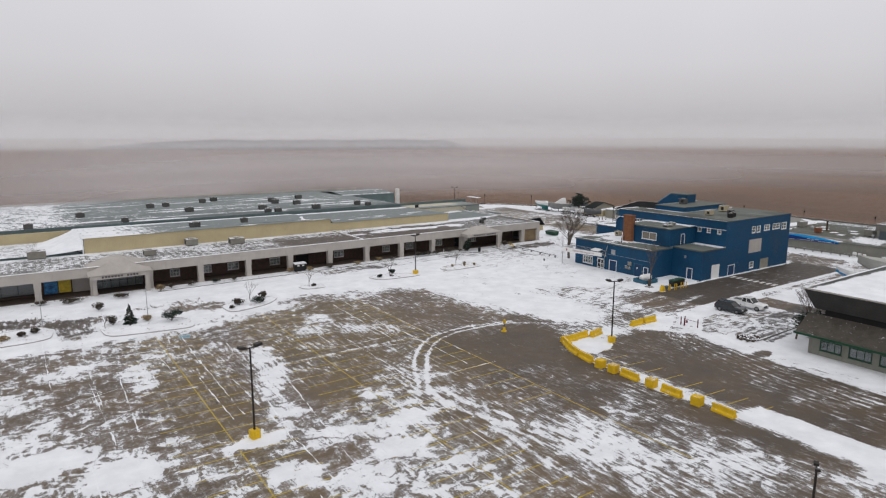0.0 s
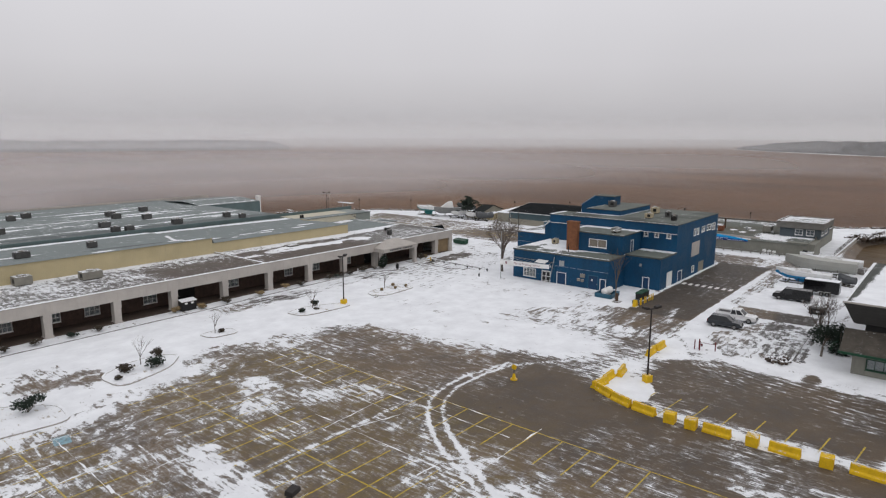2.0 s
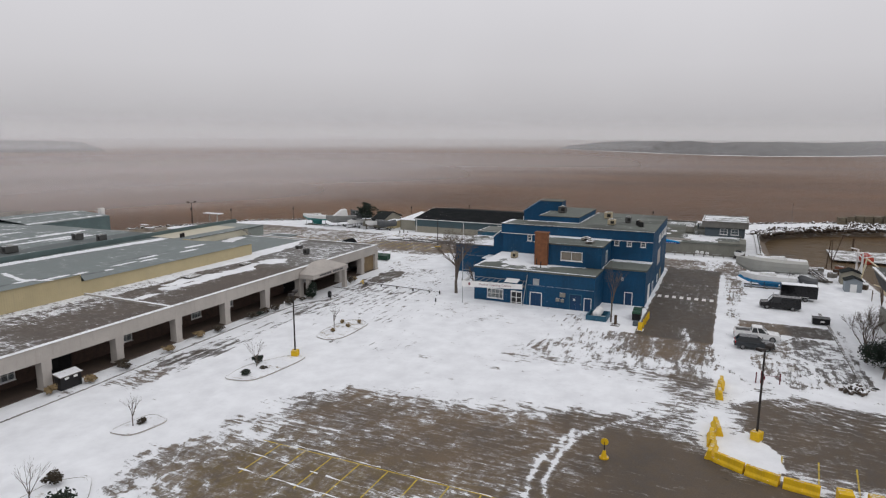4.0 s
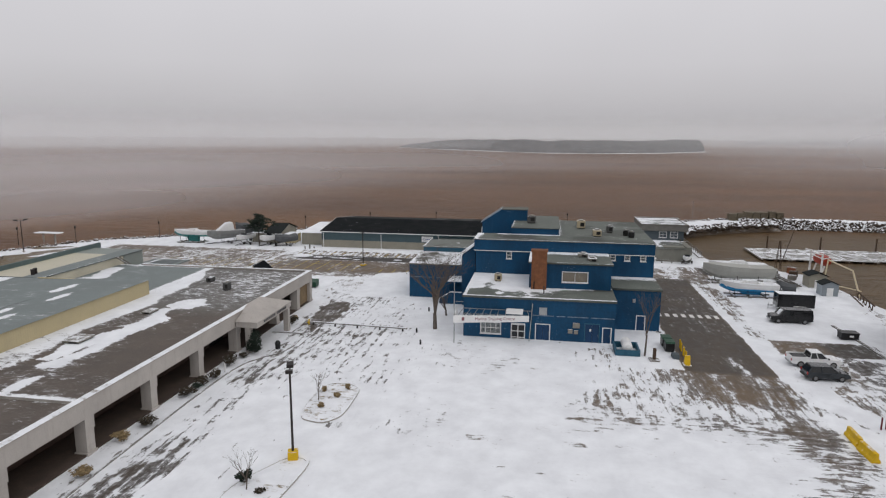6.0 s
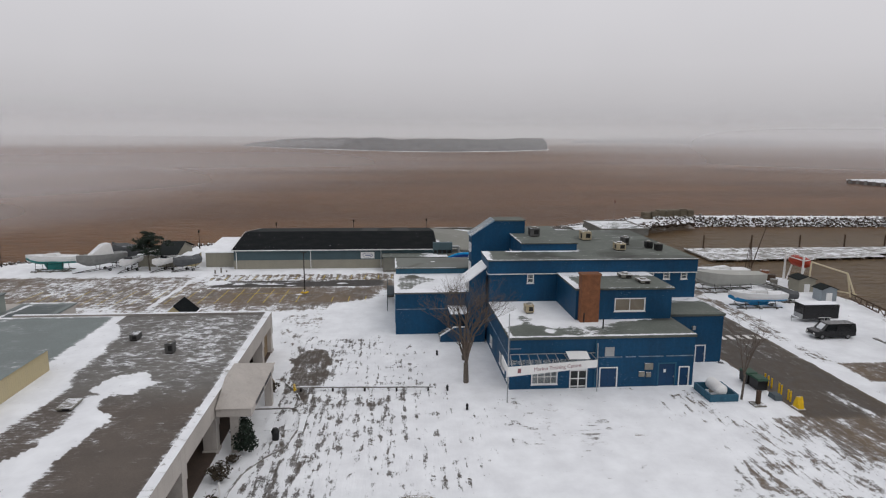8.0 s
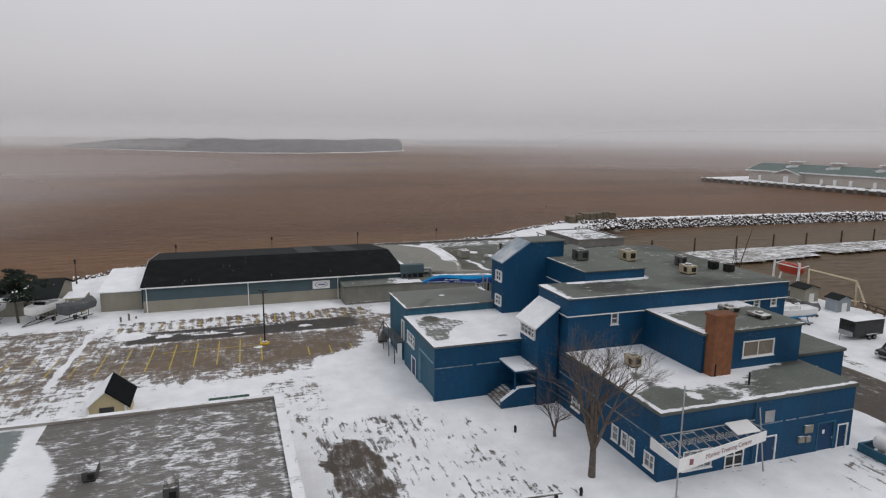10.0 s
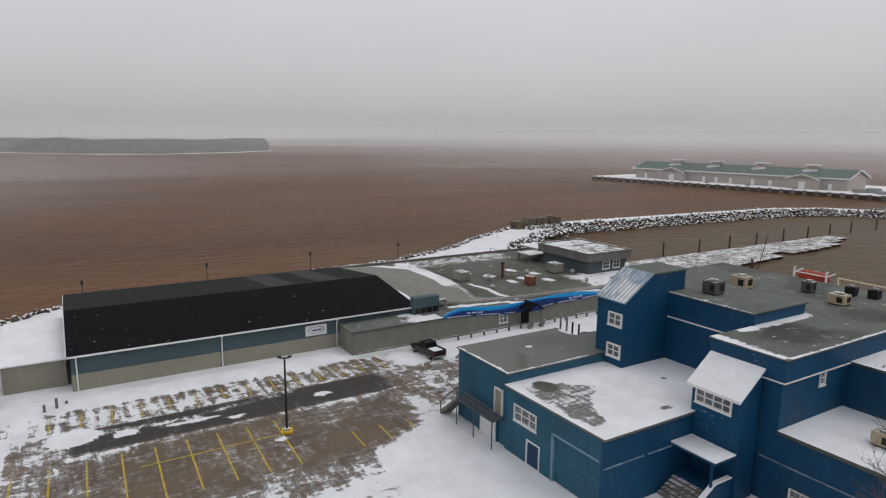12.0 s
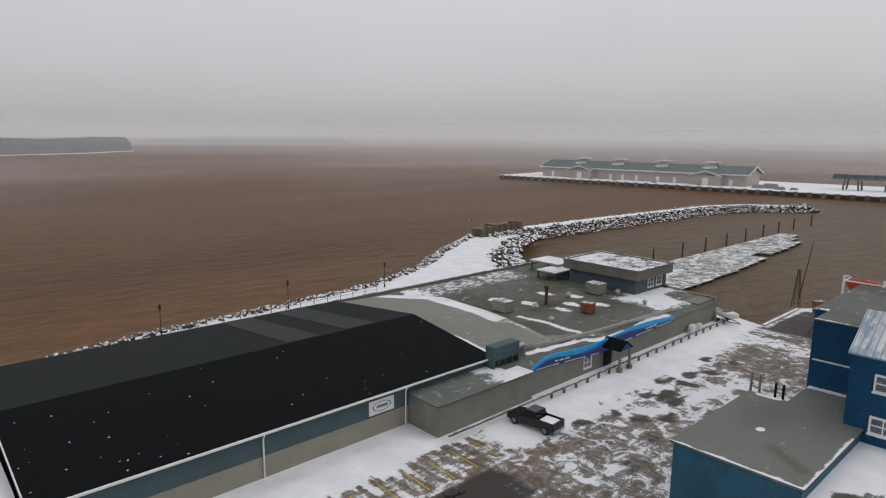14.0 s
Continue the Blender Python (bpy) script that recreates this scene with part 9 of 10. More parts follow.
def car(kind, name, label, at, turn, paint):
    """Built with its nose towards +x."""
    t = thing(name, label, "car" if kind == "suv" else kind, (*at, 0))
    if kind == "pickup":
        L, W = 5.6, 1.95
        prof = [(-2.8, 0.55), (-2.75, 1.12), (-0.55, 1.12), (-0.45, 1.14), (1.05, 1.14), (1.25, 1.12), (2.6, 1.02), (2.78, 0.85), (2.8, 0.5), (2.3, 0.36), (-2.5, 0.40)]
        part("body", prism(prof, "y", -W / 2, W / 2, bevel=0.05), paint, t, local=True)
        cabin(t, ((1.25, 0.55), (-0.75, -0.6)), paint, W - 0.12, 1.1, 1.78)
        part("bed", boxes((-2.62, -0.85, -W / 2 + 0.12, W / 2 - 0.12, 1.122, 1.14)), M_BLACK, t, "dark load bed", local=True)
        for y in (-W / 2 + 0.01, W / 2 - 0.1):
            part("bed_side", boxes((-2.75, -0.7, y, y + 0.09, 1.1, 1.3), bevel=0.02), paint, t, local=True)
        part("tailgate", boxes((-2.79, -2.7, -W / 2 + 0.02, W / 2 - 0.02, 0.7, 1.3), bevel=0.02), paint, t, local=True)
        ax, r = (-1.75, 1.85), 0.40
    elif kind == "van":
        L, W = 5.7, 2.0
        prof = [(-2.85, 0.45), (-2.85, 1.2), (1.7, 1.2), (2.75, 1.05), (2.88, 0.8), (2.85, 0.42), (2.3, 0.32), (-2.5, 0.34)]
        part("body", prism(prof, "y", -W / 2, W / 2, bevel=0.06), paint, t, local=True)
        cabin(t, ((1.75, 1.1), (-2.8, -2.7)), paint, W - 0.06, 1.18, 1.98, taper=0.14)
        for y in (-W / 2 + 0.01, W / 2 - 0.1):
            part("side_panel", boxes((-2.6, -0.1, y, y + 0.09, 1.15, 1.85), bevel=0.03), paint, t, local=True)
        ax, r = (-1.75, 1.85), 0.37
    else:
        L, W = 4.6, 1.85
        prof = [(-2.3, 0.5), (-2.25, 1.0), (-2.0, 1.05), (0.95, 1.05), (1.95, 0.95), (2.25, 0.78), (2.3, 0.45), (1.9, 0.32), (-2.0, 0.34)]
        part("body", prism(prof, "y", -W / 2, W / 2, bevel=0.07), paint, t, local=True)
        cabin(t, ((1.0, 0.25), (-2.2, -1.75)), paint, W - 0.1, 1.03, 1.62, taper=0.18)
        ax, r = (-1.4, 1.4), 0.35
    fx = max(p[0] for p in prof)
    rx = min(p[0] for p in prof)
    for s in (-1, 1):
        part("headlight", boxes((fx - 0.1, fx + 0.01, s * W * 0.36 - 0.2, s * W * 0.36 + 0.2, 0.68, 0.86), bevel=0.02), M_LAMPW, t, local=True)
        part("tail_light", boxes((rx - 0.02, rx + 0.08, s * W * 0.42 - 0.1, s * W * 0.42 + 0.1, 0.75, 1.05), bevel=0.02), M_LAMPR, t, local=True)
        part("mirror", boxes((fx * 0.42, fx * 0.42 + 0.12, s * W / 2 - 0.02 if s > 0 else s * W / 2 - 0.2, s * W / 2 + 0.2 if s > 0 else s * W / 2 + 0.02, 1.12, 1.3), bevel=0.02), M_BLACK, t, local=True)
        for a in ax:
            wheel(t, a, s * (W / 2 - 0.1), r)
    part("bumper", boxes((fx - 0.12, fx + 0.06, -W * 0.45, W * 0.45, 0.4, 0.6), bevel=0.03), M_STEEL if kind != "suv" else M_BLACK, t, local=True)
    part("bumper", boxes((rx - 0.08, rx + 0.1, -W * 0.45, W * 0.45, 0.42, 0.6), bevel=0.03), M_STEEL if kind != "suv" else M_BLACK, t, local=True)
    part("grille", boxes((fx - 0.08, fx + 0.02, -W * 0.24, W * 0.24, 0.65, 0.88)), M_GRILL, t, local=True)
    t.rotation_euler.z = radians(turn)
    return t


car("pickup", "pickup_truck", "white crew-cab pickup truck parked in the snowy yard", (97.7, 54.9), -88, M_CARWHT)
car("suv", "parked_suv", "charcoal sport utility car parked beside the white pickup", (93.3, 55.3), -86, M_CARGRY)
car("van", "parked_van", "black passenger van with snow on its windscreen", (116.4, 51.1), 90, M_CARBLK)
part("windscreen_snow", prism([(1.74, 1.22), (1.20, 1.90), (1.16, 1.90), (1.70, 1.22)], "y", -0.55, 0.45), M_SNOW, scene.objects["parked_van"], "snow on the windscreen", local=True)
car("pickup", "pickup_truck", "black pickup truck with snow in its bed", (155.8, 103.1), 5, M_CARBLK).scale = (0.90, 0.92, 0.95)
part("bed_snow", boxes((-2.5, -1.0, -0.6, 0.7, 1.145, 1.24), bevel=0.04), M_SNOW, scene.objects["pickup_truck.001"], "snow lying in the bed", local=True)
tr = thing("cargo_trailer", "black enclosed cargo trailer with a snowy roof", "trailer", (123.9, 48.0, 0))
part("box", boxes((-2.7, 2.7, -1.1, 1.1, 0.55, 2.6), bevel=0.05), M_CARBLK, tr, local=True)
part("roof_snow", boxes((-2.62, 2.62, -1.0, 1.0, 2.604, 2.67), bevel=0.03), M_SNOW, tr, local=True)
part("nose_plate", boxes((2.7, 2.73, -1.0, 1.0, 0.6, 1.2)), M_STEEL, tr, "bright checker plate", local=True)
part("drawbar", rods(((2.6, -0.7, 0.55), (3.8, 0, 0.55), 0.06), ((2.6, 0.7, 0.55), (3.8, 0, 0.55), 0.06), ((3.7, 0, 0), (3.7, 0, 0.9), 0.05)), M_STEEL, tr, local=True)
for y in (-1.14, 1.14):
    for x in (-1.0, -0.1):
        wheel(tr, x, y, 0.34)
    part("mudguard", boxes((-1.5, 0.4, y - 0.12, y + 0.12, 0.72, 0.8), bevel=0.03), M_LAMPW, tr, local=True)
tr.rotation_euler.z = radians(90)
t = thing("skip_bin", "small black skip with a white plate", "bin", (109.3, 46.2, 0))
part("body", prism([(-0.6, 0.1), (0.6, 0.1), (0.7, 0.95), (-0.7, 0.95)], "y", -1.1, 1.1, bevel=0.04), M_BLACK, t, local=True)
part("rim", boxes((-0.75, 0.75, -1.15, 1.15, 0.95, 1.02)), M_BLACK, t, local=True)
part("plate", boxes((-0.74, -0.66, -0.4, 0.1, 0.45, 0.7)), M_WHITE, t, local=True)

# ---- boats ----
def hull_rings(L, B, D, z0, full=0.55, stations=12):
    rings = []
    for i in range(stations + 1):
        t = i / stations
        b = B / 2 * (min(1, 0.72 + 0.9 * t) if t < 0.3 else (1 if t < full else max(0.02, 1 - ((t - full) / (1 - full)) ** 2.1)))
        keel = z0 + D * (0.10 * (1 - t) + (max(0, t - 0.7) / 0.3) ** 2 * 0.55)
        top = z0 + D * (0.9 + 0.22 * t * t)
        x = -L / 2 + L * t + (0.0 if t < 1 else 0.15)
        rings.append([(x, -b, top), (x, -b * 0.97, (top * 2 + keel) / 3), (x, -b * 0.72, keel + (top - keel) * 0.25), (x, 0, keel), (x, b * 0.72, keel + (top - keel) * 0.25), (x, b * 0.97, (top * 2 + keel) / 3), (x, b, top)])
    return rings


def boat(name, label, at, turn, L, B, D, z0, hull, bottom=None, top="deck", keel=False, cradle=True, trailer=False):
    t = thing(name, label, "boat", (*at, 0), "stored boats")
    rings = hull_rings(L, B, D, z0)
    part("hull", loft(rings), hull, t, local=True, smooth=False)
    if bottom:
        low = [[(p[0], p[1] * 1.012, p[2] - 0.01) for p in r[2:5]] for r in rings]
        bm = loft([[(r[0][0], r[0][1] * 1.15, r[0][2] + D * 0.18), *r, (r[2][0], r[2][1] * 1.15, r[2][2] + D * 0.18)] for r in low], close=False)
        part("bottom", bm, bottom, t, "painted bottom", local=True)
    if keel:
        part("keel", prism([(-L * 0.22, z0 + 0.2), (L * 0.18, z0 + 0.2), (L * 0.10, 0.25), (-L * 0.2, 0.25)], "y", -0.14, 0.14, bevel=0.03), bottom or hull, t, local=True)
    zt = z0 + D * 0.95
    if top == "deck":
        part("cabin", loft([[(-L * 0.16, -B * 0.3, zt), (L * 0.2, -B * 0.2, zt), (L * 0.2, B * 0.2, zt), (-L * 0.16, B * 0.3, zt)], [(-L * 0.12, -B * 0.26, zt + 0.45), (L * 0.1, -B * 0.16, zt + 0.4), (L * 0.1, B * 0.16, zt + 0.4), (-L * 0.12, B * 0.26, zt + 0.45)]]), M_HULLW, t, "low white cabin", local=True)
        for s in (-1, 1):
            part("railing", rods(*[((L * k, s * B * 0.42 * (1 if k < 0.2 else 0.6), zt), (L * k, s * B * 0.42 * (1 if k < 0.2 else 0.6), zt + 0.55), 0.02) for k in (-0.35, -0.1, 0.1, 0.3)], ((-L * 0.35, s * B * 0.42, zt + 0.55), (L * 0.1, s * B * 0.42, zt + 0.55), 0.02), ((L * 0.1, s * B * 0.42, zt + 0.55), (L * 0.3, s * B * 0.25, zt + 0.55), 0.02), sides=4), M_STEEL, t, local=True)
    elif top == "tarp" or top == "dark_tarp":
        secs = []
        for r in rings:
            a, b = r[0], r[-1]
            secs.append([(a[0], a[1] * 1.05, a[2] - 0.35), (a[0], a[1] * 0.98, a[2] + 0.05), (a[0], 0, a[2] + 0.55 + 0.12 * math.sin(a[0] * 2.0)), (b[0], b[1] * 0.98, b[2] + 0.05), (b[0], b[1] * 1.05, b[2] - 0.35)])
        part("cover", loft(secs, close=False), M_TARP if top == "tarp" else M_TARPD, t, "sagging tarpaulin cover", local=True)
    elif top == "cruiser":
        part("cabin", loft([[(-L * 0.2, -B * 0.36, zt), (L * 0.28, -B * 0.22, zt), (L * 0.28, B * 0.22, zt), (-L * 0.2, B * 0.36, zt)], [(-L * 0.16, -B * 0.3, zt + 2.0), (-L * 0.02, -B * 0.24, zt + 1.9), (-L * 0.02, B * 0.24, zt + 1.9), (-L * 0.16, B * 0.3, zt + 2.0)]]), M_HULLW, t, "tall white cabin", local=True)
        part("windscreen", prism([(L * 0.06, zt + 0.75), (L * 0.06, zt + 1.2), (L * 0.075, zt + 1.2), (L * 0.13, zt + 0.75)], "y", -B * 0.2, B * 0.2), M_CARGL, t, local=True)
    elif top == "open":
        part("cockpit", boxes((-L * 0.35, L * 0.1, -B * 0.32, B * 0.32, zt, zt + 0.06)), M_TARP, t, local=True)
        part("windscreen", prism([(L * 0.08, zt), (L * 0.04, zt + 0.4), (L * 0.06, zt + 0.4), (L * 0.14, zt)], "y", -B * 0.3, B * 0.3), M_CARGL, t, local=True)
    if trailer:
        part("trailer_frame", rods(((-L * 0.4, -0.6, 0.45), (L * 0.3, -0.6, 0.45), 0.06), ((-L * 0.4, 0.6, 0.45), (L * 0.3, 0.6, 0.45), 0.06), ((L * 0.3, -0.6, 0.45), (L * 0.62, 0, 0.45), 0.06), ((L * 0.3, 0.6, 0.45), (L * 0.62, 0, 0.45), 0.06), ((-L * 0.1, -0.9, 0.35), (-L * 0.1, 0.9, 0.35), 0.05), *[((k * L, s * 0.6, 0.45), (k * L, s * B * 0.3, z0 + D * 0.2), 0.05) for k in (-0.25, 0.1) for s in (-1, 1)], sides=5), M_POLE, t, local=True)
        for s in (-1, 1):
            wheel(t, -L * 0.1, s * 0.95, 0.3)
    elif cradle:
        part("cradle", boxes(*[(k * L - 0.15, k * L + 0.15, -B * 0.55, B * 0.55, 0, 0.25) for k in (-0.28, 0.0, 0.28)], (-L * 0.4, L * 0.4, -B * 0.4, -B * 0.3, 0, 0.2), (-L * 0.4, L * 0.4, B * 0.3, B * 0.4, 0, 0.2)), M_WOODG, t, "timber cradle", local=True)
        each("jack_stand", [((k * L, s * B * 0.62, 0.0), (k * L, s * B * 0.4, z0 + D * 0.35), 0.05) for k in (-0.25, 0.05, 0.28) for s in (-1, 1)], M_POLE, t, local=True)
    t.rotation_euler.z = radians(turn)
    return t


boat("sailing_boat", "white sailing boat with sea-green bottom on a cradle", (164.2, 174.2), 96, 8.8, 3.0, 1.8, 1.25, M_HULLW, M_HULLG, keel=True)
boat("covered_cruiser", "white cruiser wrapped below in a grey tarpaulin on a trailer", (163.6, 164.8), 140, 9.0, 3.1, 2.2, 1.2, M_TARP, top="cruiser", trailer=True)
boat("covered_boat", "tall boat under a dark grey tarpaulin on a trailer", (169.8, 161.8), 95, 6.6, 2.9, 2.6, 1.2, M_TARPD, top="dark_tarp", trailer=True)
boat("motor_boat", "small white motor boat on a trailer", (162.9, 159.4), 168, 6.2, 2.5, 1.35, 1.2, M_HULLW, top="open", trailer=True)
boat("motor_boat", "small white motor boat on a trailer beside a shed", (163.1, 152.8), 155, 6.6, 2.5, 1.45, 1.2, M_HULLW, top="open", trailer=True)
boat("covered_boat", "small boat under a grey tarpaulin on a trailer", (162.6, 148.7), 142, 5.6, 2.4, 1.5, 1.0, M_TARPD, top="dark_tarp", trailer=True)
boat("large_hull", "large pale grey boat hull under a tight cover", (142.2, 51.3), 92, 12.4, 3.8, 2.7, 0.6, surf("pale_grey_shrink_wrap", (0.36, 0.36, 0.33), 0.6, var=0.08, size=1.5, snow=0.15, world=False), top="flat")
boat("sailing_boat", "white sailing boat with a bright blue bottom on a cradle", (131.8, 52.4), 90, 9.2, 3.0, 1.8, 0.6, M_HULLW, M_HULLB, keel=True)
boat("white_hull", "white boat hull stored behind the grey one", (147.6, 50.0), 94, 10.5, 3.2, 2.0, 0.8, M_HULLW, top="deck")
boat("small_boat", "small white boat between the hull and the sheds", (135.8, 46.6), 20, 4.0, 1.7, 0.9, 0.4, M_HULLW, top="open")
boat("small_boat", "small boat under a dark cover in the yard", (134.2, 45.6), 80, 2.9, 1.7, 1.1, 0.4, M_TARPD, top="dark_tarp")
boat("small_boat", "small white boat on a trailer near the restaurant", (159.0, 56.9), 160, 4.4, 1.8, 0.9, 0.7, M_HULLW, top="open", trailer=True)
bs = thing("boat_shed", "low greenish-beige shed with a dark slate-grey roof among the boats", "shed", (171, 154, 0))
part("wall", prism([(166.6, 0), (177.0, 0), (177.0, 2.6), (171.8, 4.2), (166.6, 2.6)], "y", 152.0, 155.6), M_TAUPE, bs)
part("roof", prism([(171.8, 4.25), (171.8, 4.4), (166.0, 2.58), (166.0, 2.44)], "y", 151.6, 156.0), M_SHING2, bs)
part("roof", prism([(171.803, 4.25), (171.803, 4.4), (177.6, 2.58), (177.6, 2.44)], "y", 151.6, 156.0), M_SHING2, bs)
part("barge_board", boxes((166.1, 166.22, 151.6, 156.0, 2.30, 2.43)), M_WHITE, bs, "white eaves board")
ls = thing("low_store", "low greenish-beige store wall behind the pine", "shed", (169, 157, 0))
part("wall", boxes((167.2, 171, 156.2, 159.6, 0, 2.3), bevel=0.03), M_TAUPE, ls)
part("roof", boxes((167.0, 171.2, 156.1, 159.7, 2.304, 2.44), bevel=0.03), M_SNOW, ls, "snowy flat roof")
sh = thing("shore_shelter", "low snow-topped shelter on two posts by the sea wall", "shelter", (157, 208.5, 0))
part("canopy", boxes((-1.0, 1.0, -3.4, 3.4, 2.3, 2.5), bevel=0.05), M_SNOW, sh, "snowy flat canopy", local=True)
for k in (-1.6, 1.6):
    part("post", rods(((0, k, 0), (0, k, 2.3), 0.22, 0.18)), M_KERB, sh, local=True)
for x, y, a in ((135.2, 202.6, 20), (137.3, 216.0, -10), (133.6, 209.6, 35)):
    t = thing("picnic_table", "wooden picnic table under snow on dry grass", "table", (x, y, 0), "picnic tables on the shore grass")
    part("tabletop", boxes((-0.5, 0.5, -1.3, 1.3, 0.70, 0.76), bevel=0.01), M_WOODG, t, local=True)
    part("snow_cap", boxes((-0.5, 0.5, -1.3, 1.3, 0.764, 0.90), bevel=0.05), M_SNOW, t, "pillow of snow", local=True)
    for u in (-0.95, 0.95):
        part("bench", boxes((u - 0.15, u + 0.15, -1.3, 1.3, 0.42, 0.47), bevel=0.01), M_WOODG, t, local=True)
    for u in (-0.9, 0.9):
        part("trestle", rods(((-0.95, u, 0), (-0.3, u, 0.7), 0.05), ((0.95, u, 0), (0.3, u, 0.7), 0.05), ((-0.95, u, 0.42), (0.95, u, 0.42), 0.05), sides=4), M_WOODG, t, local=True)
    t.rotation_euler.z = radians(a)
t = thing("storage_box", "cream storage box with a snowy lid", "container", (169.2, 149.8, 0))
part("body", boxes((167.2, 171.4, 148.5, 151.2, 0, 2.1), bevel=0.04), M_CREAM, t)
part("lid", boxes((167.1, 171.5, 148.4, 151.3, 2.104, 2.25), bevel=0.04), M_SNOW, t)
for k, (x, y) in enumerate(((159.6, 141.6), (159.2, 142.6), (160.3, 140.8))):
    t = thing("meter_post", "short grey utility post standing in the snow", "post", (x, y, 0), "utility posts by the shed")
    part("post", boxes((-0.12, 0.12, -0.12, 0.12, 0, 1.2 - 0.3 * k), bevel=0.02), M_WOODG, t, local=True)

M_SHEDP = surf("pale_blue_grey_siding", (0.30, 0.34, 0.37), 0.7, var=0.12, lap=("X", 0.25), lapdepth=0.3)
# ---- slipway corner: sheds, davit with lifeboat, mast, spars ----
for (x0, x1, y0, y1, h, m, lb) in ((134.0, 136.2, 37.4, 40.0, 2.5, M_SHEDP, "small pale grey garden shed with a black roof"), (140.2, 143.0, 36.8, 39.8, 2.7, M_TAUPE, "small grey-green shed with a dark roof")):
    t = thing("small_shed", lb, "shed", ((x0 + x1) / 2, (y0 + y1) / 2, 0))
    ym = (y0 + y1) / 2
    part("wall", prism([(y0, 0), (y1, 0), (y1, h - 0.5), (ym, h), (y0, h - 0.5)], "x", x0, x1), m, t)
    part("roof", prism([(ym, h + 0.02), (ym, h + 0.12), (y0 - 0.2, h - 0.48), (y0 - 0.2, h - 0.58)], "x", x0 - 0.2, x1 + 0.2), M_SHING, t)
    part("roof", prism([(ym + 0.003, h + 0.02), (ym + 0.003, h + 0.12), (y1 + 0.2, h - 0.48), (y1 + 0.2, h - 0.58)], "x", x0 - 0.2, x1 + 0.2), M_SHING2, t, "worn dark slope")
    part("door", boxes((x0 - 0.05, x0 - 0.004, ym - 0.5, ym + 0.5, 0, 1.4)), M_WHITE, t)
dv = thing("lifeboat_davit", "white steel davit frame holding an orange lifeboat", "davit", (147.5, 35.5, 0))
for x in (150.3, 145.1):
    part("frame_post", rods(((x, 36.0, 0), (x, 36.0, 5.3), 0.22, 0.17)), M_WHITE, dv, "white steel post")
    part("davit_arm", rods(((x, 36.0, 5.2), (x - 0.9, 37.4, 5.6), 0.12), ((x, 36.0, 4.4), (x - 0.5, 34.4, 4.9), 0.1)), M_WHITE, dv, "white steel arm")
part("cross_rail", rods(((150.3, 36.2, 4.55), (145.1, 36.2, 4.55), 0.09)), M_WHITE, dv, "white steel rail")
secs = []
for k in range(9):
    t_ = -1 + 2 * k / 8
    r_ = math.sqrt(max(0.02, 1 - t_ ** 4)) * 1.1
    secs.append([(147.6 + t_ * 2.6, 35.0 + math.cos(a) * r_, 3.9 + math.sin(a) * r_ * 0.95) for a in [2 * math.pi * i / 12 for i in range(12)]])
part("lifeboat", loft(secs), M_ORANGE, dv, "enclosed orange lifeboat", smooth=True)
part("cradle_arm", rods(((149.4, 36, 0.1), (149.4, 35.2, 3.0), 0.15), ((145.8, 36, 0.1), (145.8, 35.2, 3.0), 0.15)), M_WHITE, dv)
af = thing("gantry_frame", "cream steel A-frame leaning over the slipway", "gantry", (138, 34.5, 0))
part("beam", rods(((143.5, 35.6, 4.6), (135.4, 34.9, 4.3), 0.14), ((135.4, 34.9, 4.3), (133.8, 34.0, 0.0), 0.14), ((135.4, 34.9, 4.3), (136.6, 33.0, 0.0), 0.14), ((143.5, 35.6, 4.6), (142.6, 36.4, 0), 0.14), ((134.4, 33.7, 1.0), (140.5, 34.5, 0.4), 0.10)), M_DAVIT, af)
ms = thing("derrick", "rusty lattice derrick with a leaning boom", "derrick", (155.4, 40.0, 0))
part("lattice", rods(*[((155.4 + a, 40 + b, 0), (155.4 + a * 0.2, 40 + b * 0.2, 6.0), 0.06) for a in (-0.5, 0.5) for b in (-0.5, 0.5)], *[((155.4 - 0.45 + 0.06 * k, 40 - 0.45 + 0.06 * k, 1.0 * k + 0.4), (155.4 + 0.45 - 0.06 * k, 40 - 0.45 + 0.06 * k, 1.0 * k + 0.4), 0.04) for k in range(6)], *[((155.4 - 0.45 + 0.06 * k, 40 - 0.45 + 0.06 * k, 1.0 * k + 0.4), (155.4 + 0.4 - 0.06 * k, 40 - 0.4 + 0.06 * k, 1.0 * k + 1.4), 0.035) for k in range(5)], sides=5), M_PILE, ms)
part("boom", rods(((155.2, 39.6, 1.2), (154.6, 37.4, 10.2), 0.10, 0.05)), M_PILE, ms)
sp = thing("spar_stack", "stack of weathered spars and planks under snow", "timber stack", (143.8, 42.2, 0))
for k in range(7):
    part("spar", rods(((138.6 + 0.3 * k, 41.6 + 0.25 * k, 0.5 + 0.15 * (k % 3)), (149.0 + 0.2 * k, 43.0 + 0.3 * k, 0.5 + 0.15 * (k % 3)), 0.14, 0.09)), M_WOODG, sp)
part("bearer", boxes((140.4, 140.7, 41, 44, 0, 0.42), (147.4, 147.7, 42.2, 45.4, 0, 0.42)), M_WOODG, sp)

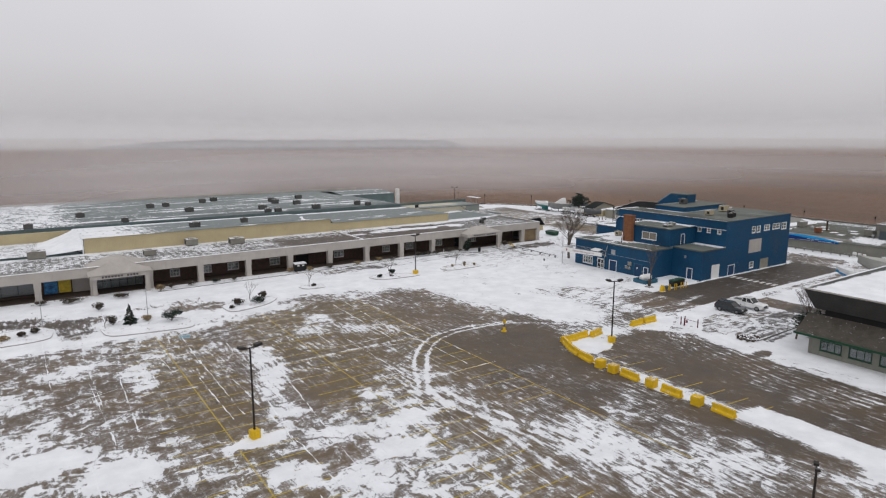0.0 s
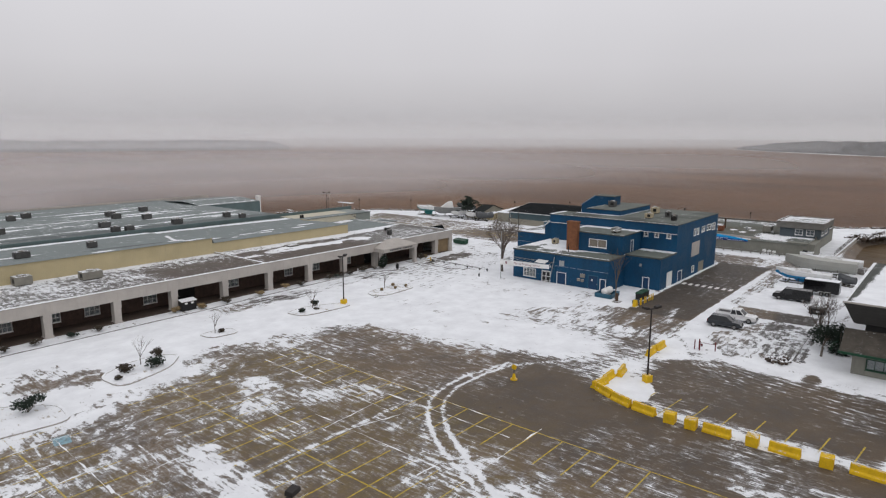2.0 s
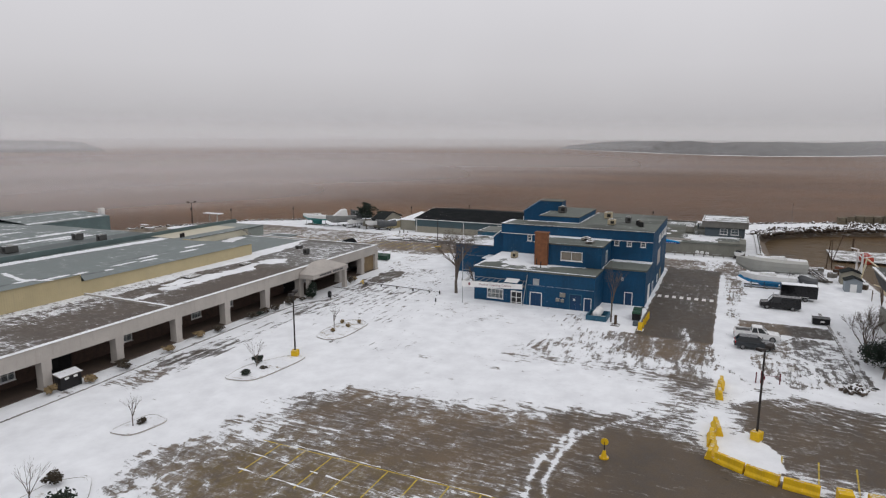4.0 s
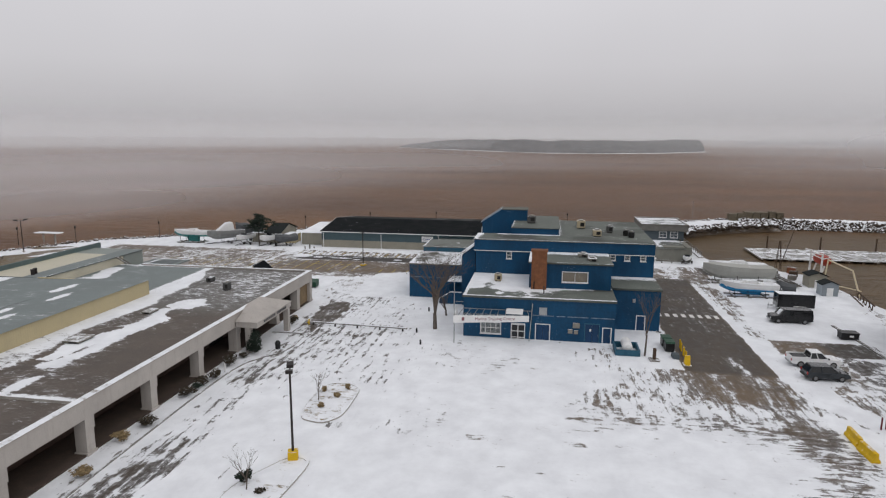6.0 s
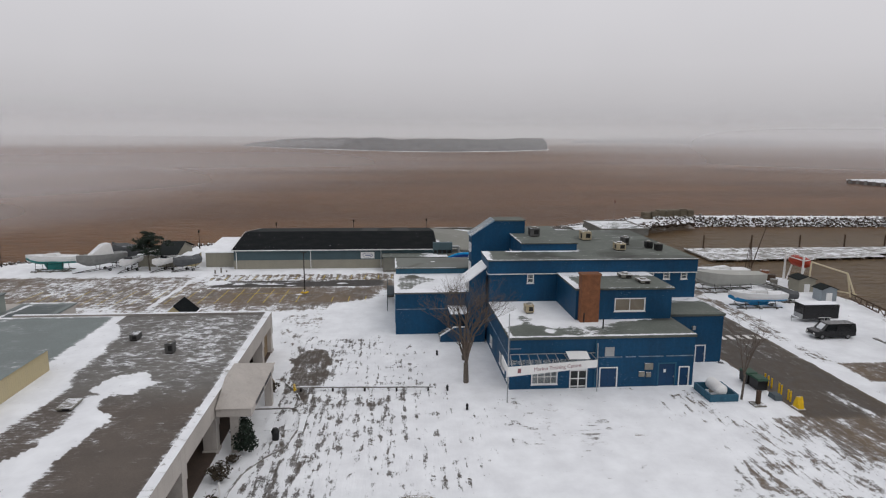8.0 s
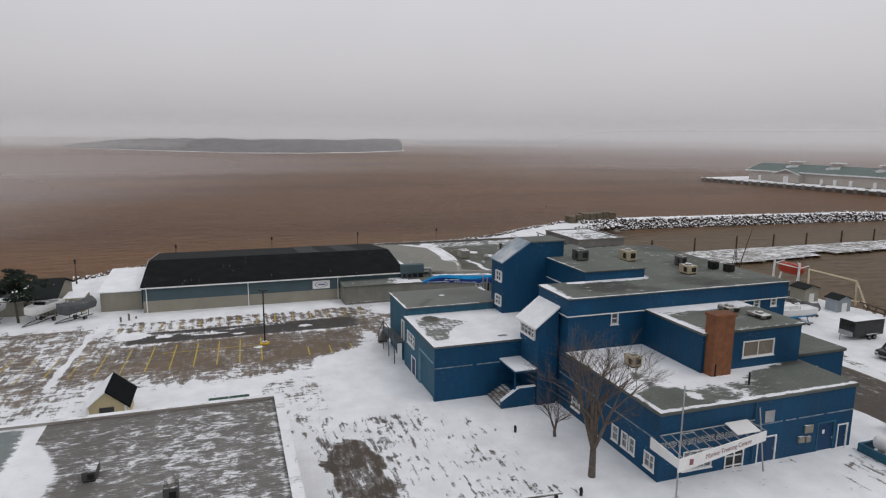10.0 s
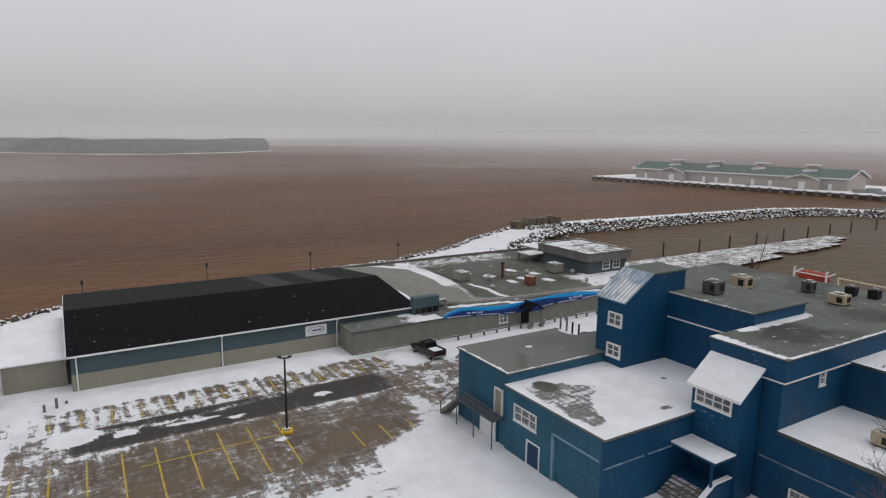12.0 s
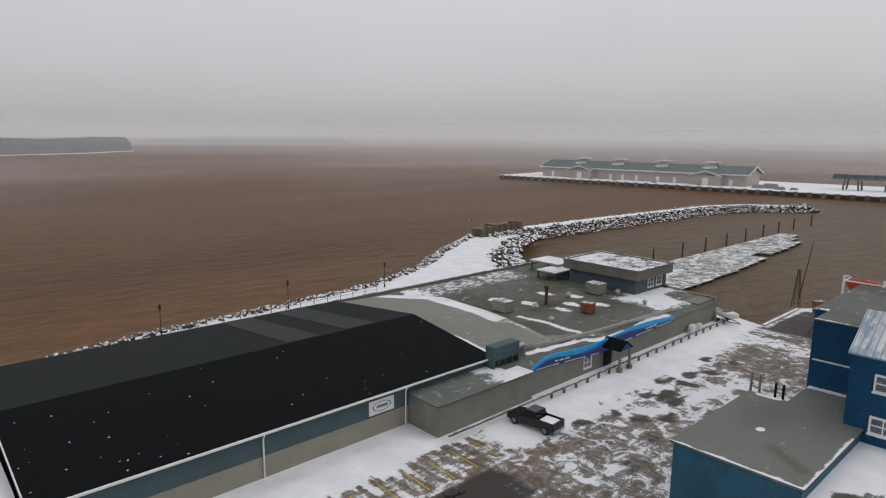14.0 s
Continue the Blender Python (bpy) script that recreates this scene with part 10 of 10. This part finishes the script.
tre = thing("timber_trestle", "low brown timber trestle at the water's edge", "trestle", (130, 35.4, 0))
each("beam", [((124.6, 36.0, 0.9), (135.0, 34.2, 1.0), 0.11), ((125.2, 37.4, 0.7), (133.0, 36.0, 0.8), 0.11)], M_PILE, tre, sides=4)
each("leg", [((125.4 + 1.6 * k, 36.0 - 0.27 * k, -0.6), (125.4 + 1.6 * k, 35.9 - 0.27 * k, 0.95), 0.09) for k in range(6)], M_PILE, tre, sides=4)
each("brace", [((125.4 + 3.2 * k, 36.0 - 0.5 * k, 0.0), (127.0 + 3.2 * k, 35.8 - 0.5 * k, 0.9), 0.06) for k in range(3)], M_PILE, tre, sides=4)
rj = random.Random(31)
for (x, y, w, d, hh_, m, lb) in ((146.4, 40.4, 1.6, 1.2, 0.9, M_WOODG, "weathered crate of fishing gear under snow"), (149.2, 39.2, 1.2, 1.4, 1.1, M_PILE, "dark crate of fishing gear"), (151.6, 41.8, 1.4, 1.0, 0.8, M_WOODG, "weathered crate of fishing gear under snow"), (144.2, 38.2, 1.1, 1.1, 1.0, M_TARPD, "gear heaped under a dark cover"), (152.6, 38.4, 1.3, 1.5, 1.2, M_RUST, "rusty steel winch housing on the quay"), (137.4, 36.6, 1.0, 1.2, 0.8, M_PILE, "dark crate of fishing gear"), (148.0, 42.6, 1.8, 0.9, 0.6, M_TARP, "gear heaped under a grey cover")):
    t = thing("gear_crate", lb, "crate", (x, y, 0), "gear crates by the slipway")
    part("box", boxes((-w / 2, w / 2, -d / 2, d / 2, 0, hh_), bevel=0.05), m, t, local=True)
    for s_ in (-1, 1):
        part("batten", boxes((s_ * w * 0.3 - 0.06, s_ * w * 0.3 + 0.06, -d / 2 - 0.04, d / 2 + 0.04, 0.02, hh_ + 0.04)), M_WOODG, t, local=True)
    t.rotation_euler.z = rj.uniform(-0.6, 0.6)

# ---- floating docks, mooring piles, trap stacks, flag ----
for k in range(14):
    y = 33.5 - 6.3 * k
    w = (15.0, 15.0, 14.6, 14.6, 14.0, 13.6, 13.0, 9.0, 11.4, 11.2, 10.6, 10.0, 7.0, 5.0)[k]
    t = thing("floating_dock", "floating timber dock section dusted with snow", "dock", (190.4 - w / 2, y, -2.0), "floating docks")
    n = max(5, int(w / 0.95))
    for j in range(n):
        part("plank", boxes((-w / 2 + w * j / n + 0.015, -w / 2 + w * (j + 1) / n - 0.015, -2.9, 2.9, 0.52, 0.6)), M_DOCK, t, local=True)
    for v in (-2.45, 0, 2.45):
        part("float", boxes((-w / 2 + 0.1, w / 2 - 0.1, v - 0.28, v + 0.28, 0.0, 0.5)), M_PILE, t, local=True)
    for v in (-2.98, 2.98):
        part("edge_board", boxes((-w / 2, w / 2, v - 0.12, v + 0.12, 0.3, 0.66)), M_KERB, t, local=True)
    t.rotation_euler.z = radians((-1.5, 0, 1)[k % 3])
for x, y in ((192.1, 30.5), (192.1, 17.8), (191.8, 5.0), (192.1, -7.4), (191.6, -18.1), (192.2, -31.4), (192.3, -43.7), (192.4, -55.5), (192.1, -66.9), (191.7, -81.4)):
    t = thing("mooring_pile", "brown steel mooring pile rising from the water", "pile", (x, y, -4), "mooring piles")
    part("pile", rods(((0, 0, 0), (0, 0, 5.6), 0.2)), M_PILE, t, local=True)
rs_ = random.Random(4)
for k in range(7):
    y = 27.6 - 2.35 * k
    for j in range(2):
        t = thing("trap_stack", "stack of weathered wooden lobster traps dusted with snow", "trap stack", (237.2 - 1.9 * j, y, 0.75 if y < 25 else 0.0), "lobster trap stacks")
        h = rs_.choice((5, 5, 6))
        for i in range(h):
            z = 0.42 * i
            laths = [(-0.8, 0.8, -1.05, 1.05, z, z + 0.05), (-0.8, 0.8, -1.05, 1.05, z + 0.36, z + 0.40)]
            for q in (0.11, 0.20, 0.29):
                laths += [(-0.8, -0.76, -1.03, 1.03, z + q - 0.025, z + q + 0.025), (0.76, 0.8, -1.03, 1.03, z + q - 0.025, z + q + 0.025), (-0.76, 0.76, -1.05, -1.01, z + q - 0.025, z + q + 0.025), (-0.76, 0.76, 1.01, 1.05, z + q - 0.025, z + q + 0.025)]
            part("trap", boxes(*laths, (-0.45, 0.45, -0.9, 0.9, z + 0.05, z + 0.3)), M_TRAP, t, local=True)
fl = thing("flagpole", "thin white flagpole with a small red and white flag", "flagpole", (226, 42, 0))
part("pole", rods(((0, 0, 0), (0, 0, 7.0), 0.04, 0.025)), M_STEEL, fl, local=True)
part("flag", boxes((-0.9, -0.55, -0.015, 0.015, 6.2, 6.9), (-0.3, -0.05, -0.015, 0.015, 6.2, 6.9)), M_RED, fl, local=True)
part("flag", boxes((-0.55, -0.3, -0.012, 0.012, 6.2, 6.9)), M_WHITE, fl, local=True)

# ---- far wharf with its long terminal building ----
wh = thing("far_wharf", "long snow-topped concrete wharf across the basin", "wharf", (320, -190, -3), kind="structure")
u_ = Vector((212, 23)).normalized()
v_ = Vector((u_.y, -u_.x))
o_ = Vector((200, -196))


def across(a, b):
    p = o_ + u_ * a + v_ * b
    return (p.x, p.y)


def slab(bm, a0, a1, b0, b1, z0, z1):
    q = [across(a, b) for a, b in ((a0, b0), (a1, b0), (a1, b1), (a0, b1))]
    lo, hi = [bm.verts.new((*p, z0)) for p in q], [bm.verts.new((*p, z1)) for p in q]
    fs = [bm.faces.new(lo), bm.faces.new(hi)] + [bm.faces.new((lo[i], lo[(i + 1) % 4], hi[(i + 1) % 4], hi[i])) for i in range(4)]
    bmesh.ops.recalc_face_normals(bm, faces=fs)
    return bm


part("deck", slab(bmesh.new(), -140, 214, 0, 75, 0.0, 0.35), M_SNOW, wh, "snowy deck")
part("face", slab(bmesh.new(), -140, 214, 0.3, 74, -4, -0.002), M_PILE, wh, "dark timber face")
bm = bmesh.new()
for k in range(60):
    slab(bm, -138 + 5.9 * k, -136 + 5.9 * k, -0.25, 0.3, -3.0, 0.45)
part("fender", bm, M_WOODG, wh, "pale timber fenders")
tb = thing("terminal_building", "long pale terminal building with a dark green roof and ridge cupolas", "building", (320, -200, 0))
part("main_wall", slab(bmesh.new(), 62, 190, 16, 40, 0.3, 6.6), M_PALE, tb)
for side, mt in ((0, M_GREENR), (1, M_GREENR)):
    bm = bmesh.new()
    e, r_ = (14.5, 28) if side == 0 else (41.5, 28)
    q = [(*across(60.5, e), 6.4), (*across(191.5, e), 6.4), (*across(191.5, r_), 10.6), (*across(60.5, r_), 10.6)]
    lo, hi = [bm.verts.new(p) for p in q], [bm.verts.new((p[0], p[1], p[2] + 0.25)) for p in q]
    fs = [bm.faces.new(lo), bm.faces.new(hi)] + [bm.faces.new((lo[i], lo[(i + 1) % 4], hi[(i + 1) % 4], hi[i])) for i in range(4)]
    bmesh.ops.recalc_face_normals(bm, faces=fs)
    part("roof", bm, mt, tb, "dark green roof streaked with snow")
for a in (62.05, 189.95):
    bm = bmesh.new()
    q = [(*across(a, 16), 6.6), (*across(a, 40), 6.6), (*across(a, 28), 10.4)]
    bm.faces.new([bm.verts.new(p) for p in q])
    part("gable", bm, M_PALE, tb)
for a in (84, 112, 140, 166):
    cp = part("cupola", slab(bmesh.new(), a - 2.5, a + 2.5, 26, 30, 9.8, 12.2), M_PALE, tb)
    bm = bmesh.new()
    ring_ = [(a - 3, 26.0), (a + 3.5, 26.0), (a + 4.5, 23.5), (a + 2, 21.0), (a - 1, 22.0), (a - 4, 23.0)]
    bm.faces.new([bm.verts.new((*across(p, q), 6.72 + (q - 14.5) * 0.311)) for p, q in ring_])
    bmesh.ops.solidify(bm, geom=bm.faces[:], thickness=0.06)
    part("snow_patch", bm, M_SNOW, tb, "snow lying below the cupola")
    part("cupola_roof", slab(bmesh.new(), a - 3.2, a + 3.2, 25.0, 31.0, 12.2, 12.7), M_SNOW, cp)
def rake(a, b0, b1, bp, z0, z1, t=0.5):
    """White boards along the two slopes of a gable at a, thin along the building."""
    bm = bmesh.new()
    for b in (b0, b1):
        q = [(b, z0), (bp, z1), (bp, z1 - t), (b, z0 - t)]
        lo = [bm.verts.new((*across(a, p), z)) for p, z in q]
        hi = [bm.verts.new((*across(a + 0.3, p), z)) for p, z in q]
        fs = [bm.faces.new(lo), bm.faces.new(hi)] + [bm.faces.new((lo[i], lo[(i + 1) % 4], hi[(i + 1) % 4], hi[i])) for i in range(4)]
        bmesh.ops.recalc_face_normals(bm, faces=fs)
    return bm


for a in (60.2, 191.5):
    part("rake_board", rake(a, 14.5, 41.5, 28, 6.75, 10.95), M_WHITE, tb, "white rake boards")
part("eave_board", slab(bmesh.new(), 60.2, 191.8, 14.2, 14.5, 6.1, 6.75), M_WHITE, tb, "white eaves board")
# front gables
for a, w in ((82, 9.0), (160, 9.0)):
    part("porch", slab(bmesh.new(), a - w + 1, a + w - 1, 11, 16, 0.3, 5.6), M_PALE, tb)
    for s in (-1, 1):
        bm = bmesh.new()
        q = [(a + s * w, 10.2, 5.4), (a, 10.2, 8.2), (a, 19.5, 8.2), (a + s * w, 13.5, 5.7)]
        lo, hi = [bm.verts.new((*across(p, b), z)) for p, b, z in q], [bm.verts.new((*across(p, b), z + 0.25)) for p, b, z in q]
        fs = [bm.faces.new(lo), bm.faces.new(hi)] + [bm.faces.new((lo[i], lo[(i + 1) % 4], hi[(i + 1) % 4], hi[i])) for i in range(4)]
        bmesh.ops.recalc_face_normals(bm, faces=fs)
        part("porch_roof", bm, M_GREENR, tb, "green gabled porch roof")
        bm = bmesh.new()
        q = [(a + s * (w + 0.2), 5.7), (a, 8.5), (a, 7.9), (a + s * (w + 0.2), 5.1)]
        lo, hi = [bm.verts.new((*across(p, 9.9), z)) for p, z in q], [bm.verts.new((*across(p, 10.2), z)) for p, z in q]
        fs = [bm.faces.new(lo), bm.faces.new(hi)] + [bm.faces.new((lo[i], lo[(i + 1) % 4], hi[(i + 1) % 4], hi[i])) for i in range(4)]
        bmesh.ops.recalc_face_normals(bm, faces=fs)
        part("porch_trim", bm, M_WHITE, tb, "white gable trim")
    bm = bmesh.new()
    q = [(a - w + 1, 5.6), (a + w - 1, 5.6), (a, 7.95)]
    bm.faces.new([bm.verts.new((*across(p, 11.0), z)) for p, z in q])
    bmesh.ops.solidify(bm, geom=bm.faces[:], thickness=0.2)
    part("porch_gable", bm, M_PALE, tb)
    part("door", slab(bmesh.new(), a - 1.6, a + 1.6, 10.85, 11.0, 0.4, 4.2), M_WHITE, tb, "white double door")
for a in (70, 101, 111, 124, 133, 141, 182):
    part("door", slab(bmesh.new(), a - 0.9, a + 0.9, 15.85, 16.0, 0.4, 3.6), M_WHITE, tb, "white door")
for a, b, s in ((55, 12, 5.0), (44, 10, 4.0), (50, 16, 6.5), (38, 12, 3.0), (110, 9, 2.2), (134, 8, 2.2), (150, 8, 2.0), (84, 8, 2.0)):
    t = thing("wharf_clutter", "small covered load on the far wharf", "cargo", (*across(a, b), 0.35), "loads on the far wharf")
    part("load", rods(((0, 0, 0), (0, 0, s * 0.35), s * 0.7, s * 0.5), sides=7), M_TARP, t, local=True)
M_LOADER = surf("dull_teal_steel", (0.045, 0.085, 0.085), 0.6, var=0.2, snow=0.3, grain=2.0)
for a in (16, -2, -22):
    t = thing("quay_loader", "teal steel quay loader on the far wharf", "crane", (*across(a, 34), 0.35), "quay loaders")
    part("legs", rods(*[((x, y, 0), (x * 0.8, y, 6.0), 0.5) for x in (-3.5, 3.5) for y in (-3, 3)], sides=6), M_LOADER, t, local=True)
    part("beam", boxes((-9, 9, -1.2, 1.2, 6.0, 8.0), (-9, 9, -3.5, 3.5, 5.6, 6.2)), M_LOADER, t, local=True)

# ---- islands and far shore in the mist ----
def far_land(name, label, line, depth, crest, seed, wood, shore):
    """A low wooded land along a line: a snowy beach and an uneven crown of trees."""
    rnd = random.Random(seed)
    pts = []
    for (ax, ay), (bx, by) in zip(line, line[1:]):
        n = max(2, int(math.hypot(bx - ax, by - ay) / 7))
        pts += [(ax + (bx - ax) * i / n, ay + (by - ay) * i / n) for i in range(n)]
    pts.append(line[-1])
    cx, cy = sum(p[0] for p in pts) / len(pts), sum(p[1] for p in pts) / len(pts)
    t = thing(name, label, "island", (cx, cy, -2), kind="structure")
    far = Vector((cx, cy)).normalized()
    beach, crown = [], []
    for i, (x, y) in enumerate(pts):
        k = i / (len(pts) - 1)
        up = min(1.0, k * 3.2, (1 - k) * 16) ** 0.7
        h = crest * up * (0.84 + 0.16 * noise.noise((x * 0.02, y * 0.02, seed))) + rnd.uniform(-0.7, 0.7) * up
        f = far * depth
        beach.append([(x, y, -2.2), (x + f.x * 0.05, y + f.y * 0.05, 0.85 * min(1, max(0, (k - 0.2) * 12), max(0, (0.97 - k) * 12)) * (0.4 + 0.6 * noise.noise((x * 0.013, y * 0.013, 3))) - 1.7), (x + f.x * 0.1, y + f.y * 0.1, -2.2)])
        crown.append([(x + f.x * 0.03, y + f.y * 0.03, -2.3), (x + f.x * 0.035, y + f.y * 0.035, h * 0.7 - 2), (x + f.x * 0.12, y + f.y * 0.12, h), (x + f.x * 0.8, y + f.y * 0.8, h * 0.95), (x + f.x, y + f.y, -2.3)])
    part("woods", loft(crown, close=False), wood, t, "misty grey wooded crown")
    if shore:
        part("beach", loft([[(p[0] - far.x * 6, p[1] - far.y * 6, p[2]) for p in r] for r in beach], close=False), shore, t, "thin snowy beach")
    return t


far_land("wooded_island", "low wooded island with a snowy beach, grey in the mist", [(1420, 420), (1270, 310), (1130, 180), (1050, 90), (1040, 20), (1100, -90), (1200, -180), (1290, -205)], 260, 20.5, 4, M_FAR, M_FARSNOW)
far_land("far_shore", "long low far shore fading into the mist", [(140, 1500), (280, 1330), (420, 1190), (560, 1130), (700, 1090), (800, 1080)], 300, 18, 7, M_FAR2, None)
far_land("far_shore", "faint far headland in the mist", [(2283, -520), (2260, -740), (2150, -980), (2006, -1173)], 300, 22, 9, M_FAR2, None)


# ---- mist banks far out over the harbour ----
def mist_bank(radius, az0, az1, rise, fade, label):
    """An upright sheet of thin mist round the harbour; rise: (height, thickness) rows; fade: degrees over which its ends thin out."""
    n = int((az1 - az0) / 3) + 1
    fine = []
    for (z0, d0), (z1, d1) in zip(rise, rise[1:]):
        m = 24 if z1 - z0 > 60 else 14
        fine += [(z0 + (z1 - z0) * i / m, d0 + (d1 - d0) * (i / m) ** 3 * (10 - 15 * i / m + 6 * (i / m) ** 2)) for i in range(m)]
    rise = fine + [rise[-1]]
    zs = [r[0] for r in rise]
    bm = bmesh.new()
    lay = bm.verts.layers.float.new("veil")
    grid_ = []
    for i in range(n + 1):
        az = az0 + (az1 - az0) * i / n
        e = 1.0 if not fade else min(1.0, (az - az0) / fade, (az1 - az) / fade)
        row = []
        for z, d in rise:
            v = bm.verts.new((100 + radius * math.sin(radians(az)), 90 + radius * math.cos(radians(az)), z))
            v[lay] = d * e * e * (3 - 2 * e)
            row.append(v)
        grid_.append(row)
    for r0, r1 in zip(grid_, grid_[1:]):
        for j in range(len(zs) - 1):
            bm.faces.new((r0[j], r1[j], r1[j + 1], r0[j + 1]))
    # beyond 700 m the sheet glows with painted haze
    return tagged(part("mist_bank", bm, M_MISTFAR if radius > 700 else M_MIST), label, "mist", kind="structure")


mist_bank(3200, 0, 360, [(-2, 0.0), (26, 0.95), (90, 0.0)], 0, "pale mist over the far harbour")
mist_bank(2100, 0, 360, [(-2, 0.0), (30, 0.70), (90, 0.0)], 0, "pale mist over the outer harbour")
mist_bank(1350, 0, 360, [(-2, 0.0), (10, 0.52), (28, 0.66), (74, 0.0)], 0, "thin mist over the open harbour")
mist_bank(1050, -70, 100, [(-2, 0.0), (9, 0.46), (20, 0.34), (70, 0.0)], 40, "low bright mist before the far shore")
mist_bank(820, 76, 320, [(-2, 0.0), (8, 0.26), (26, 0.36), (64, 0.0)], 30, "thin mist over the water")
# nearer haze sheets, lit by the sky, added to pale the water and wharf
mist_bank(480, 96, 200, [(-2, 0.0), (6, 0.28), (20, 0.30), (56, 0.0)], 30, "thin mist before the far wharf")
mist_bank(290, 104, 196, [(-2, 0.0), (8, 0.10), (50, 0.0)], 10, "faint mist over the basin mouth")
mist_bank(380, -40, 124, [(-2, 0.0), (6, 0.26), (22, 0.20), (56, 0.0)], 48, "thin squall of snow and mist off the shore")
mist_bank(230, -60, 96, [(-2, 0.0), (7, 0.36), (18, 0.22), (48, 0.0)], 50, "faint snow squall close off the shore")
mist_bank(158, -60, 72, [(-2, 0.0), (6, 0.30), (14, 0.16), (38, 0.0)], 40, "faint veil of snow at the water's edge")
